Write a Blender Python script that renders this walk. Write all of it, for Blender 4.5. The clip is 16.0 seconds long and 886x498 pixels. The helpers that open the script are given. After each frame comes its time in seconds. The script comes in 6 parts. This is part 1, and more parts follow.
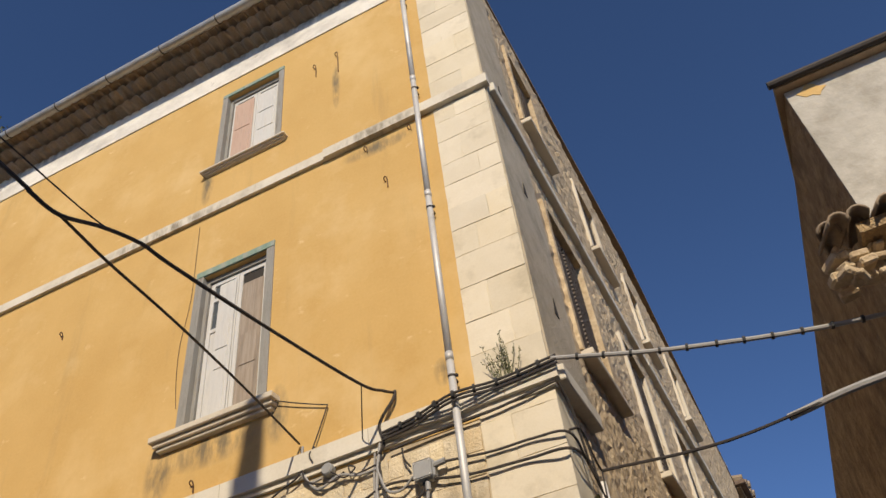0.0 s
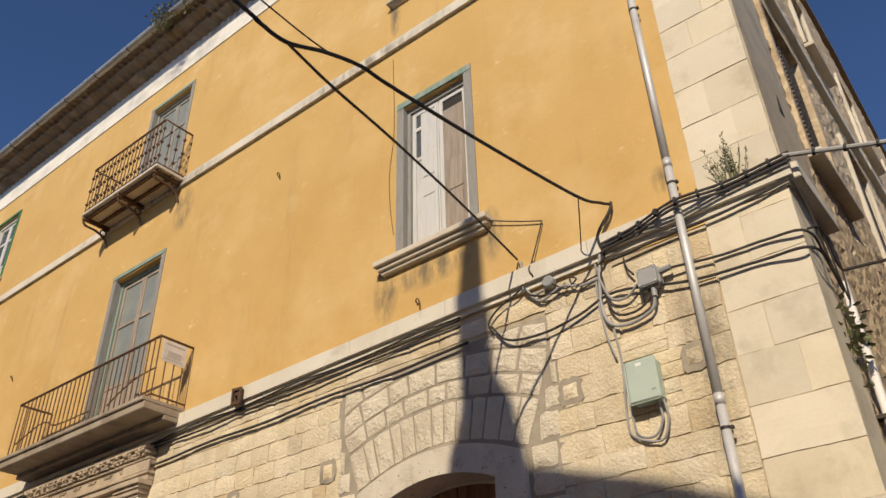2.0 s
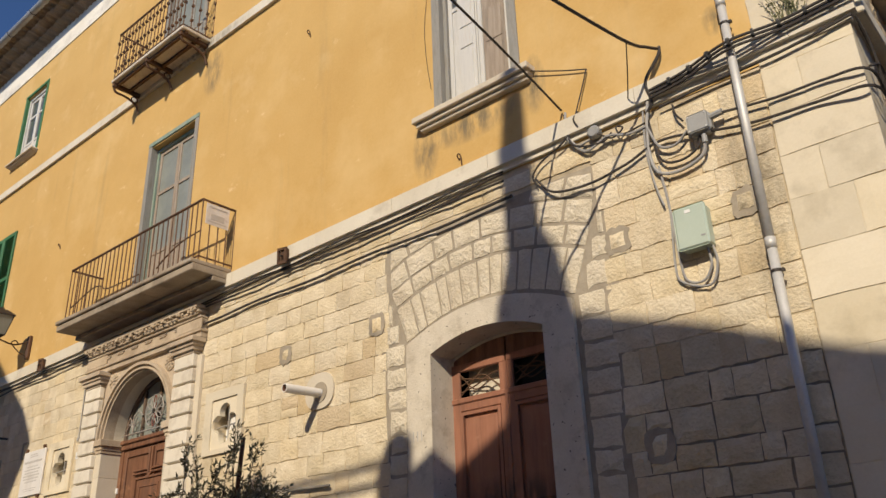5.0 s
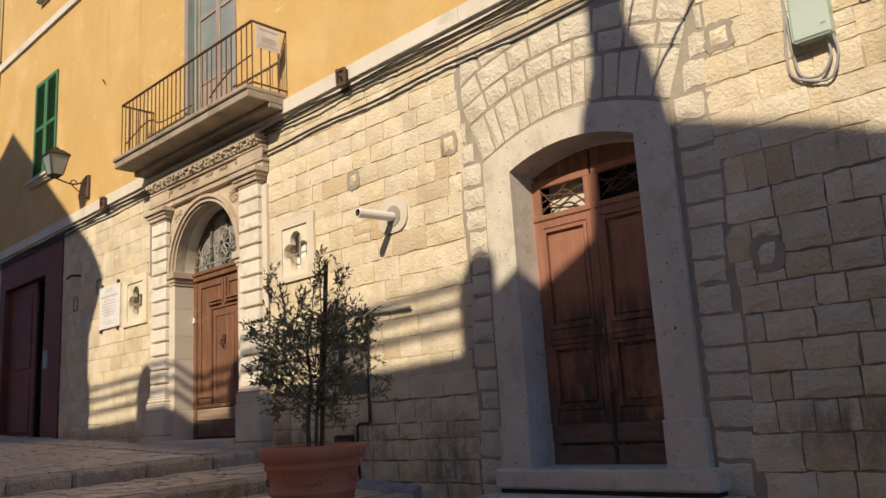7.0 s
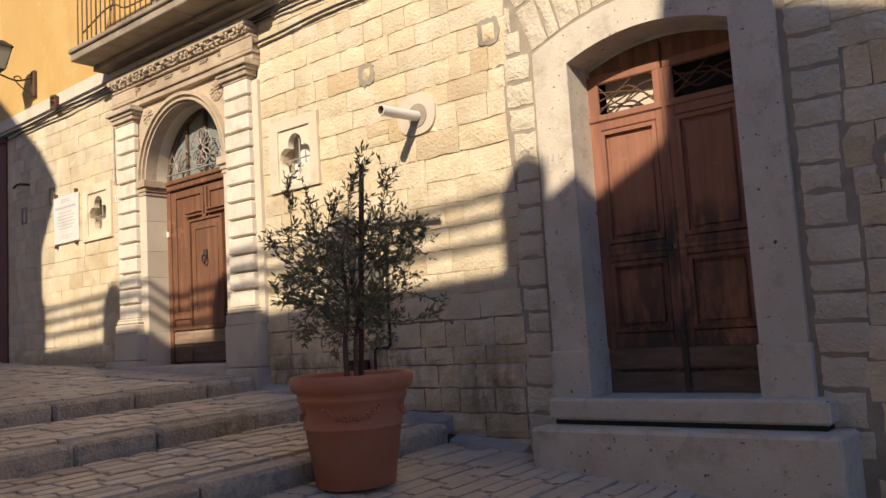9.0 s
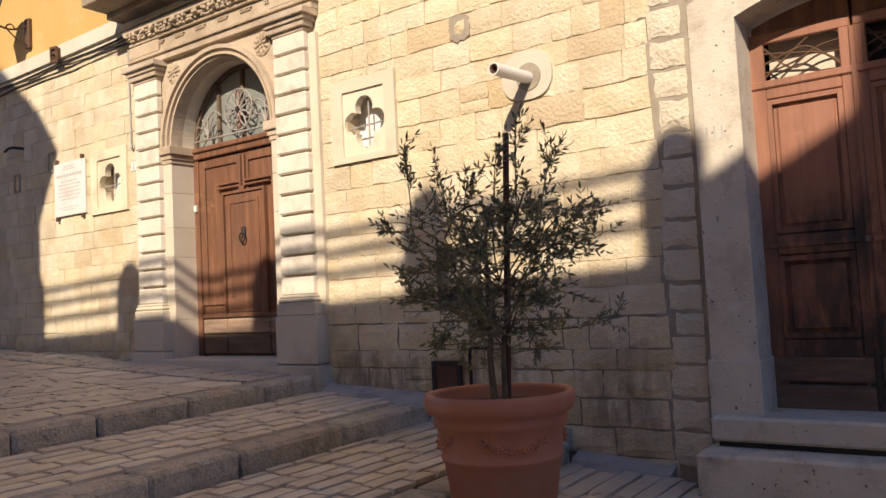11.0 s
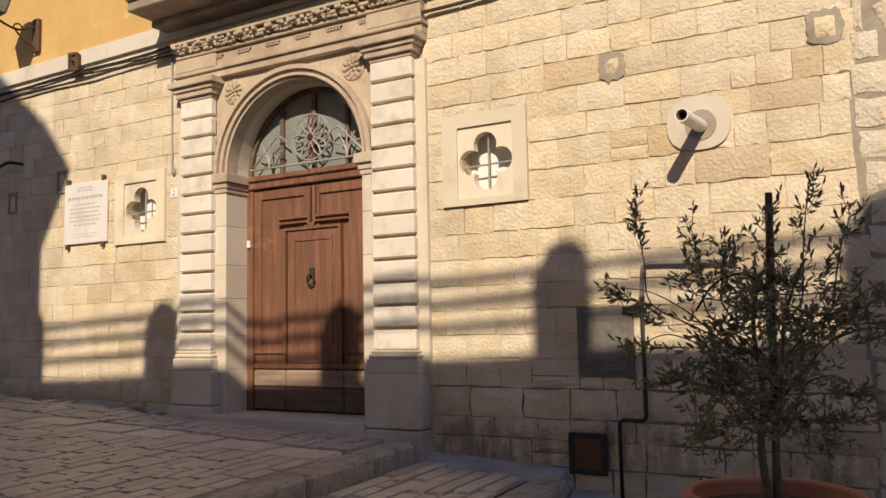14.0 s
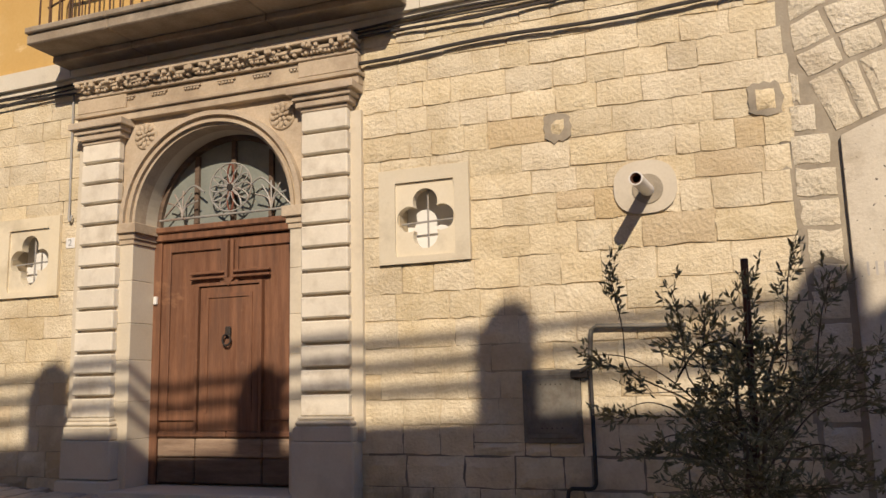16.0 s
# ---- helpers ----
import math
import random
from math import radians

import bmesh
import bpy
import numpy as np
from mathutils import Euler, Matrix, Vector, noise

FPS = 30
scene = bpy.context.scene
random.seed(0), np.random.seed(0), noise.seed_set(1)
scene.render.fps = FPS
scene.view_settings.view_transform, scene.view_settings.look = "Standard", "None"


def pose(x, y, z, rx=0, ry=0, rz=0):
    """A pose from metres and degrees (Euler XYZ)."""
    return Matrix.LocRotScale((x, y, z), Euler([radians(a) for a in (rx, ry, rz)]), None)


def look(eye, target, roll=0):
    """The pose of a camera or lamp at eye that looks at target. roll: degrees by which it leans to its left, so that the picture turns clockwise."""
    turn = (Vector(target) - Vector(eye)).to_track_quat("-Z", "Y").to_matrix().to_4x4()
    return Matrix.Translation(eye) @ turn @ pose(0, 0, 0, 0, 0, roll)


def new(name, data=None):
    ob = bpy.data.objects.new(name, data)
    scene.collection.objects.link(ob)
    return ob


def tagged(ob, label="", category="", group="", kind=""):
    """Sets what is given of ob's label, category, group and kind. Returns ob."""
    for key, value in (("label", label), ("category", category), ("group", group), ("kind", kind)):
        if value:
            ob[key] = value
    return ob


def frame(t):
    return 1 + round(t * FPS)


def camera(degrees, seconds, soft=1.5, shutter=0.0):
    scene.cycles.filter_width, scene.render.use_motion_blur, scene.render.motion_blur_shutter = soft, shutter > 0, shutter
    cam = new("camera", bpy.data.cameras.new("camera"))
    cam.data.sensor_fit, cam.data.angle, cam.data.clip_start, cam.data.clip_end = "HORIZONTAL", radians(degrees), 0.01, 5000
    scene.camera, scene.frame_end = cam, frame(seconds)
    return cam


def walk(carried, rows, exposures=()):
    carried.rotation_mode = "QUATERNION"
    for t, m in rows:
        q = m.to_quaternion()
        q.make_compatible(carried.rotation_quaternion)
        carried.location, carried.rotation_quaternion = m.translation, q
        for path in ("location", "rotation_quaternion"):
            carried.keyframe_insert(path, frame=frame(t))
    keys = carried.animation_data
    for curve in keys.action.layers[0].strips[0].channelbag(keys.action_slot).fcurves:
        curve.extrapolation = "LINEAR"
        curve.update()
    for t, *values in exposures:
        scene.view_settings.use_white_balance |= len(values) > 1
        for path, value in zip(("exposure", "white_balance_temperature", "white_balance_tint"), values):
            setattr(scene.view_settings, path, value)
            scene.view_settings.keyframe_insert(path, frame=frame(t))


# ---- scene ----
cam = camera(57.2, 16.0)
PATH = [
    (0, (11.64, -6.099, 0.475), (11.118, -4.745, 1.852), -8.0),
    (0.5, (11.619, -6.125, 0.435), (11.022, -4.75, 1.759), -7.1),
    (1, (11.522, -6.131, 0.42), (10.755, -4.745, 1.641), -5.0),
    (1.5, (11.375, -6.126, 0.422), (10.443, -4.777, 1.566), -2.8),
    (2, (11.226, -6.138, 0.396), (10.198, -4.811, 1.484), -1.6),
    (2.5, (11.127, -6.174, 0.387), (10.06, -4.848, 1.437), -1.1),
    (3, (11.11, -6.211, 0.393), (10.038, -4.876, 1.426), -1.4),
    (3.2, (11.118, -6.227, 0.398), (10.046, -4.887, 1.425), -1.5),
    (5.3, (11.002, -6.203, 0.315), (9.772, -4.792, 1.017), -2.0),
    (5.5, (10.971, -6.197, 0.306), (9.701, -4.788, 0.941), -2.2),
    (6, (10.887, -6.205, 0.288), (9.543, -4.817, 0.805), -3.1),
    (6.5, (10.742, -6.158, 0.293), (9.371, -4.77, 0.736), -4.0),
    (7, (10.463, -6.201, 0.366), (9.117, -4.776, 0.763), -3.5),
    (7.5, (10.165, -6.191, 0.403), (8.849, -4.726, 0.751), -2.9),
    (8, (9.814, -6.153, 0.429), (8.535, -4.645, 0.724), -2.3),
    (8.2, (9.672, -6.152, 0.428), (8.397, -4.635, 0.699), -2.9),
    (10.3, (7.887, -6.048, 0.641), (6.675, -4.464, 0.795), -2.5),
    (10.5, (7.709, -6.048, 0.693), (6.498, -4.463, 0.842), -2.3),
    (11, (7.268, -6.022, 0.749), (6.09, -4.41, 0.873), -2.9),
    (11.5, (6.797, -5.998, 0.777), (5.65, -4.364, 0.896), -3.5),
    (12, (6.34, -6.013, 0.862), (5.203, -4.373, 0.988), -3.3),
    (12.5, (6.022, -6.125, 0.936), (4.895, -4.477, 1.063), -2.8),
    (13, (5.792, -6.301, 1.03), (4.689, -4.637, 1.158), -1.8),
    (13.5, (5.476, -6.387, 1.072), (4.431, -4.688, 1.221), -1.3),
    (14, (5.168, -6.461, 1.101), (4.191, -4.726, 1.285), -1.2),
    (14.5, (4.941, -6.511, 1.142), (4.035, -4.742, 1.363), -1.4),
    (15, (4.745, -6.449, 1.165), (3.922, -4.645, 1.425), -1.6),
    (15.5, (4.577, -6.427, 1.183), (3.84, -4.591, 1.473), -1.6),
    (16, (4.502, -6.459, 1.181), (3.824, -4.603, 1.493), -1.4),
]
walk(cam, [(t, look(e, g, r)) for t, e, g, r in PATH],
     exposures=[(0.0, 0.27, 7200, 11), (3.0, 0.27, 7150, 11), (5.5, 0.3, 7100, 10), (7.0, 0.5, 7150, 11), (8.0, 0.6, 7200, 12), (10.5, 0.82, 7250, 14), (12.0, 0.73, 7250, 15), (13.5, 0.53, 7250, 15), (16.0, 0.3, 7250, 14)])

# ---- light ----
SUN = Vector((-0.39, 1.0, -0.68)).normalized()
world = bpy.data.worlds.new("world")
scene.world = world
world.use_nodes = True
wn = world.node_tree.nodes
sky = wn.new("ShaderNodeTexSky")
sky.sky_type, sky.sun_disc = "NISHITA", False
sky.sun_elevation = math.asin(-SUN.z)
sky.sun_rotation = math.atan2(-SUN.x, -SUN.y)
sky.altitude, sky.air_density, sky.dust_density, sky.ozone_density = 2500, 0.8, 0.0, 9.0
wn["Background"].inputs[1].default_value = 0.115
world.node_tree.links.new(sky.outputs[0], wn["Background"].inputs[0])
sun = new("sun", bpy.data.lights.new("sun", "SUN"))
sun.data.energy, sun.data.angle, sun.data.color = 3.35, radians(0.53), (1.0, 0.91, 0.77)
sun.matrix_world = look((0, 0, 30), Vector((0, 0, 30)) + SUN)

# ---- materials ----


def mat(name, a, b, scale=3.0, fine=40.0, rough=0.85, bump=0.3, depth=0.01, stain=None, stain_scale=0.6, stain_amount=0.4,
        metal=0.0, vary=0.0, stretch=(1, 1, 1), local=False, pit=0.45, odd=None, specks=None):
    """Two-scale noise between colours a and b, a stain colour in patches, fine relief."""
    m = bpy.data.materials.new(name)
    m.use_nodes = True
    n, l = m.node_tree.nodes, m.node_tree.links
    bsdf = n["Principled BSDF"]
    bsdf.inputs["Roughness"].default_value = rough
    bsdf.inputs["Metallic"].default_value = metal
    if local:
        place = n.new("ShaderNodeTexCoord").outputs["Object"]
    else:
        place = n.new("ShaderNodeNewGeometry").outputs["Position"]
    mp = n.new("ShaderNodeMapping")
    mp.inputs["Scale"].default_value = stretch
    l.new(place, mp.inputs["Vector"])

    def noise_node(s, detail=6, r=0.6):
        t = n.new("ShaderNodeTexNoise")
        t.inputs["Scale"].default_value, t.inputs["Detail"].default_value, t.inputs["Roughness"].default_value = s, detail, r
        l.new(mp.outputs[0], t.inputs["Vector"])
        return t.outputs["Fac"]

    def ramp(src, lo, hi):
        r = n.new("ShaderNodeMapRange")
        r.inputs[1].default_value, r.inputs[2].default_value = lo, hi
        l.new(src, r.inputs[0])
        return r.outputs[0]

    def mixc(f, c1, c2):
        x = n.new("ShaderNodeMix")
        x.data_type = "RGBA"
        for src, k in ((f, 0), (c1, 6), (c2, 7)):
            if isinstance(src, (tuple, list)):
                x.inputs[k].default_value = (*src, 1)
            elif isinstance(src, float):
                x.inputs[k].default_value = src
            else:
                l.new(src, x.inputs[k])
        return x.outputs[2]

    big, small = noise_node(scale), noise_node(fine, 4)
    add = n.new("ShaderNodeMath")
    add.operation = "MULTIPLY_ADD"
    l.new(small, add.inputs[0])
    add.inputs[1].default_value = 0.45
    l.new(big, add.inputs[2])
    col = mixc(ramp(add.outputs[0], 0.5, 0.95), a, b)
    if stain:
        col = mixc(ramp(noise_node(stain_scale, 7, 0.65), 0.62 - 0.22 * stain_amount, 0.75), col, stain)
    if specks:
        col = mixc(ramp(noise_node(26, 2, 0.5), 0.685, 0.72), col, specks)
    if odd:
        tone = n.new("ShaderNodeObjectInfo")
        spin = n.new("ShaderNodeMath")
        spin.operation = "MULTIPLY"
        spin.inputs[1].default_value = 37.7
        l.new(tone.outputs["Random"], spin.inputs[0])
        part_ = n.new("ShaderNodeMath")
        part_.operation = "FRACT"
        l.new(spin.outputs[0], part_.inputs[0])
        sel = n.new("ShaderNodeMath")
        sel.operation = "MULTIPLY"
        sel.inputs[1].default_value = 0.7
        l.new(ramp(part_.outputs[0], 0.86, 1.0), sel.inputs[0])
        col = mixc(sel.outputs[0], col, odd)
    if vary:
        info = n.new("ShaderNodeObjectInfo")
        hsv = n.new("ShaderNodeHueSaturation")
        rr = n.new("ShaderNodeMapRange")
        rr.inputs[3].default_value, rr.inputs[4].default_value = 1 - vary, 1 + vary
        l.new(info.outputs["Random"], rr.inputs[0])
        l.new(rr.outputs[0], hsv.inputs["Value"])
        wob = n.new("ShaderNodeMath")
        wob.operation = "MULTIPLY"
        wob.inputs[1].default_value = 7.31
        l.new(info.outputs["Random"], wob.inputs[0])
        fr = n.new("ShaderNodeMath")
        fr.operation = "FRACT"
        l.new(wob.outputs[0], fr.inputs[0])
        r2 = n.new("ShaderNodeMapRange")
        r2.inputs[3].default_value, r2.inputs[4].default_value = 1 - vary * 1.2, 1 + vary * 1.2
        l.new(fr.outputs[0], r2.inputs[0])
        l.new(r2.outputs[0], hsv.inputs["Saturation"])
        l.new(col, hsv.inputs["Color"])
        col = hsv.outputs[0]
    l.new(col, bsdf.inputs["Base Color"])
    if bump:
        bp = n.new("ShaderNodeBump")
        bp.inputs["Strength"].default_value, bp.inputs["Distance"].default_value = bump, depth
        relief = n.new("ShaderNodeMath")
        relief.operation = "MULTIPLY_ADD"
        relief.inputs[1].default_value = pit
        l.new(small, relief.inputs[0])
        l.new(big, relief.inputs[2])
        l.new(relief.outputs[0], bp.inputs["Height"])
        l.new(bp.outputs[0], bsdf.inputs["Normal"])
    return m


M = dict(
    plaster=mat("ochre_plaster", (0.555, 0.342, 0.112), (0.635, 0.412, 0.152), 0.9, 30, 0.9, 0.25, 0.006, (0.7, 0.49, 0.22), 0.5, 0.5),
    stone=mat("limestone_block", (0.6, 0.49, 0.32), (0.78, 0.68, 0.5), 3.6, 34, 0.93, 0.8, 0.02, (0.55, 0.435, 0.27), 1.3, 0.42, vary=0.085, pit=1.15, odd=(0.57, 0.42, 0.24)),
    archstone=mat("bush_hammered_stone", (0.58, 0.505, 0.375), (0.77, 0.69, 0.55), 3.2, 34, 0.93, 0.9, 0.022, (0.48, 0.4, 0.29), 1.6, 0.4, pit=1.15),
    mortar=mat("lime_mortar", (0.4, 0.32, 0.21), (0.66, 0.56, 0.4), 2.2, 60, 0.95, 0.8, 0.014, (0.26, 0.205, 0.135), 1.3, 0.4),
    cement=mat("grey_cement", (0.29, 0.245, 0.185), (0.41, 0.355, 0.275), 5, 60, 0.95, 0.6, 0.008, (0.17, 0.15, 0.12), 1.2, 0.4),
    fillet=mat("pale_cement_fillet", (0.36, 0.34, 0.31), (0.5, 0.475, 0.44), 4, 50, 0.95, 0.6, 0.01, (0.25, 0.23, 0.2), 1.5, 0.4),
    footwood=mat("bleached_foot_wood", (0.2, 0.125, 0.085), (0.4, 0.29, 0.205), 3, 40, 0.85, 0.5, 0.004, (0.13, 0.085, 0.06), 2.5, 0.5, stretch=(0.8, 1, 6)),
    repoint=mat("dark_repointing", (0.19, 0.16, 0.12), (0.3, 0.255, 0.195), 5, 60, 0.95, 0.6, 0.01, (0.13, 0.11, 0.085), 1.5, 0.4),
    quoin=mat("pale_ashlar", (0.65, 0.565, 0.41), (0.73, 0.65, 0.5), 1.5, 50, 0.88, 0.35, 0.006, (0.47, 0.4, 0.28), 1.6, 0.45, vary=0.075),
    smooth=mat("dressed_limestone", (0.58, 0.51, 0.4), (0.68, 0.61, 0.49), 1.8, 45, 0.85, 0.3, 0.005, (0.42, 0.36, 0.28), 1.1, 0.4, vary=0.04),
    carved=mat("weathered_carved_stone", (0.42, 0.33, 0.235), (0.57, 0.47, 0.35), 2.5, 40, 0.9, 0.5, 0.01, (0.3, 0.225, 0.16), 1.5, 0.5, vary=0.05),
    travertine=mat("grey_travertine", (0.55, 0.485, 0.385), (0.69, 0.625, 0.515), 2.4, 45, 0.82, 0.7, 0.014, (0.4, 0.34, 0.255), 5, 0.45, specks=(0.1, 0.08, 0.06)),
    pilaster=mat("pale_pilaster_stone", (0.66, 0.6, 0.495), (0.78, 0.72, 0.61), 2.4, 40, 0.86, 0.45, 0.008, (0.46, 0.39, 0.3), 2.2, 0.5, vary=0.05),
    slabstone=mat("weathered_balcony_slab", (0.27, 0.215, 0.155), (0.43, 0.36, 0.275), 2.2, 40, 0.9, 0.5, 0.01, (0.16, 0.13, 0.1), 2, 0.5),
    oldpaint=mat("dirty_grey_paint", (0.14, 0.13, 0.11), (0.24, 0.22, 0.185), 4, 50, 0.7, 0.3, 0.003, (0.1, 0.075, 0.055), 5, 0.5, metal=0.15),
    band=mat("string_course_stone", (0.6, 0.54, 0.43), (0.72, 0.67, 0.56), 1.2, 40, 0.88, 0.3, 0.005, (0.42, 0.37, 0.29), 1.5, 0.4),
    frieze=mat("flaking_whitewash", (0.74, 0.7, 0.61), (0.82, 0.79, 0.72), 1.3, 30, 0.9, 0.4, 0.008, (0.4, 0.37, 0.33), 0.9, 0.7, stretch=(1, 1, 1.6)),
    rubble=mat("rubble_stone", (0.44, 0.325, 0.2), (0.68, 0.545, 0.36), 5.5, 20, 0.95, 1.0, 0.04, (0.31, 0.215, 0.13), 3.2, 0.5),
    rubble_brown=mat("brown_rubble_stone", (0.27, 0.17, 0.09), (0.5, 0.36, 0.2), 4.5, 14, 0.95, 1.0, 0.12, (0.14, 0.09, 0.05), 2.2, 0.6, pit=0.9),
    roof=mat("roof_tile", (0.23, 0.168, 0.11), (0.39, 0.295, 0.2), 3, 30, 0.9, 0.4, 0.008, (0.24, 0.2, 0.15), 2, 0.5, vary=0.12),
    zinc=mat("zinc_gutter", (0.36, 0.36, 0.35), (0.5, 0.5, 0.48), 3, 40, 0.5, 0.2, 0.003, (0.3, 0.28, 0.25), 2, 0.4, metal=0.55),
    steel=mat("galvanised_pipe", (0.52, 0.51, 0.49), (0.66, 0.65, 0.62), 4, 50, 0.55, 0.2, 0.003, (0.36, 0.34, 0.31), 2, 0.45, metal=0.3),
    door=mat("brown_door_wood", (0.125, 0.05, 0.025), (0.275, 0.13, 0.072), 2.5, 30, 0.66, 0.5, 0.004, (0.13, 0.066, 0.042), 2.2, 0.6, stretch=(6, 6, 0.5)),
    door2=mat("reddish_door_wood", (0.27, 0.115, 0.068), (0.36, 0.16, 0.1), 2.5, 30, 0.6, 0.3, 0.003, (0.16, 0.075, 0.048), 1.2, 0.55, stretch=(6, 6, 0.5)),
    weathered=mat("weathered_grey_wood", (0.26, 0.2, 0.15), (0.42, 0.355, 0.285), 3, 40, 0.9, 0.6, 0.004, (0.2, 0.17, 0.14), 2, 0.5, stretch=(8, 8, 0.6)),
    shutter=mat("dark_shutter_wood", (0.1, 0.08, 0.06), (0.19, 0.155, 0.125), 3, 40, 0.85, 0.4, 0.003, stretch=(6, 6, 0.6)),
    darkwood=mat("old_door_foot_wood", (0.1, 0.066, 0.046), (0.19, 0.13, 0.094), 3, 40, 0.85, 0.5, 0.004, (0.07, 0.05, 0.04), 2, 0.5, stretch=(1, 1, 5)),
    greywin=mat("peeling_grey_paint", (0.22, 0.21, 0.185), (0.38, 0.37, 0.335), 3, 40, 0.8, 0.5, 0.004, (0.17, 0.14, 0.11), 3, 0.6, stretch=(5, 5, 0.6)),
    whitewin=mat("worn_white_paint", (0.52, 0.51, 0.48), (0.68, 0.67, 0.63), 3, 40, 0.7, 0.3, 0.003, (0.5, 0.46, 0.4), 3, 0.5, stretch=(5, 5, 0.6)),
    tealwood=mat("faded_teal_paint", (0.17, 0.26, 0.2), (0.3, 0.37, 0.31), 3, 40, 0.8, 0.4, 0.003, (0.36, 0.33, 0.28), 3, 0.5, stretch=(4, 4, 0.8)),
    green=mat("green_shutter_paint", (0.035, 0.13, 0.05), (0.05, 0.18, 0.07), 3, 40, 0.6, 0.2, 0.002),
    redoxide=mat("red_brown_door_paint", (0.15, 0.042, 0.024), (0.21, 0.062, 0.036), 2, 30, 0.7, 0.2, 0.003),
    iron=mat("rusty_wrought_iron", (0.1, 0.055, 0.032), (0.17, 0.09, 0.05), 6, 60, 0.75, 0.4, 0.002, (0.06, 0.045, 0.035), 4, 0.5, metal=0.3),
    darkiron=mat("dark_iron", (0.035, 0.03, 0.027), (0.06, 0.05, 0.045), 6, 60, 0.6, 0.3, 0.002, metal=0.4),
    greyiron=mat("grey_painted_iron", (0.3, 0.29, 0.27), (0.42, 0.4, 0.37), 6, 60, 0.6, 0.3, 0.002, (0.24, 0.12, 0.07), 3, 0.4, metal=0.2),
    terracotta=mat("terracotta", (0.45, 0.17, 0.1), (0.53, 0.22, 0.14), 3, 60, 0.75, 0.25, 0.002, (0.5, 0.27, 0.19), 2.2, 0.4, local=True),
    soil=mat("potting_soil", (0.06, 0.038, 0.026), (0.13, 0.088, 0.06), 12, 60, 0.95, 1.0, 0.02),
    bark=mat("olive_bark", (0.1, 0.075, 0.05), (0.2, 0.16, 0.115), 12, 70, 0.95, 0.8, 0.006, local=True),
    leaf=mat("olive_leaf", (0.125, 0.12, 0.058), (0.28, 0.26, 0.145), 6, 30, 0.42, 0, 0),
    herb=mat("dry_herb", (0.12, 0.13, 0.06), (0.2, 0.2, 0.1), 8, 30, 0.8, 0, 0),
    stake=mat("stake_wood", (0.09, 0.04, 0.025), (0.14, 0.065, 0.04), 6, 50, 0.85, 0.4, 0.003),
    cobble=mat("worn_cobble", (0.55, 0.465, 0.365), (0.7, 0.605, 0.485), 4, 50, 0.5, 0.6, 0.008, (0.4, 0.33, 0.255), 1.6, 0.4, vary=0.13),
    joint=mat("earth_joint", (0.07, 0.052, 0.037), (0.13, 0.1, 0.075), 8, 60, 0.95, 0.8, 0.01),
    kerb=mat("kerb_stone", (0.44, 0.375, 0.295), (0.6, 0.525, 0.425), 4, 34, 0.62, 1.0, 0.04, (0.22, 0.185, 0.145), 9, 0.6, vary=0.08, pit=0.9),
    cable=mat("black_cable", (0.03, 0.025, 0.022), (0.055, 0.045, 0.04), 8, 60, 0.7, 0.1, 0.001),
    greycable=mat("grey_cable", (0.3, 0.29, 0.28), (0.4, 0.39, 0.37), 8, 60, 0.6, 0.1, 0.001),
    boxgrey=mat("grey_plastic_box", (0.28, 0.28, 0.27), (0.36, 0.36, 0.35), 4, 60, 0.6, 0.1, 0.001),
    boxgreen=mat("pale_green_plastic", (0.42, 0.5, 0.42), (0.48, 0.56, 0.48), 3, 60, 0.5, 0.05, 0.001),
    pvc=mat("white_pvc", (0.72, 0.69, 0.65), (0.78, 0.75, 0.71), 4, 60, 0.45, 0.05, 0.001),
    marble=mat("white_marble", (0.68, 0.65, 0.61), (0.78, 0.75, 0.71), 2, 40, 0.5, 0.1, 0.001, (0.58, 0.54, 0.49), 3, 0.4),
    letters=mat("faded_engraving", (0.44, 0.41, 0.38), (0.54, 0.5, 0.46), 5, 40, 0.8, 0, 0),
    black=mat("black_paint", (0.03, 0.03, 0.03), (0.05, 0.05, 0.05), 5, 40, 0.7, 0, 0),
    white=mat("white_enamel", (0.78, 0.77, 0.74), (0.82, 0.81, 0.79), 3, 40, 0.4, 0, 0),
    paper=mat("faded_paper", (0.62, 0.58, 0.54), (0.74, 0.7, 0.66), 4, 30, 0.8, 0.1, 0.001, (0.5, 0.38, 0.32), 6, 0.4),
    # near-black colour painted in for the shade inside openings, gaps and holes
    dark=mat("shade_black", (0.03, 0.026, 0.022), (0.05, 0.043, 0.036), 2, 20, 0.95, 0, 0),
    render_pale=mat("pale_peeling_render", (0.4, 0.375, 0.32), (0.58, 0.55, 0.48), 1.1, 9, 0.9, 0.9, 0.03, (0.3, 0.27, 0.22), 1.8, 0.5),
    alley_render=mat("rough_beige_render", (0.4, 0.335, 0.24), (0.56, 0.48, 0.36), 2.5, 30, 0.95, 0.9, 0.02, (0.3, 0.25, 0.18), 1.6, 0.4, pit=1.0),
    pinkwood=mat("faded_pink_paint", (0.45, 0.3, 0.225), (0.6, 0.43, 0.34), 3, 40, 0.8, 0.3, 0.003, (0.34, 0.25, 0.19), 3, 0.5, stretch=(5, 5, 0.6)),
    opposite=mat("opposite_plaster", (0.78, 0.68, 0.54), (0.86, 0.77, 0.63), 1.2, 30, 0.9, 0.2, 0.005, (0.68, 0.58, 0.45), 0.6, 0.4),
    backdrop=mat("distant_hills", (0.12, 0.13, 0.09), (0.2, 0.19, 0.13), 0.01, 0.2, 0.95, 0, 0),
)


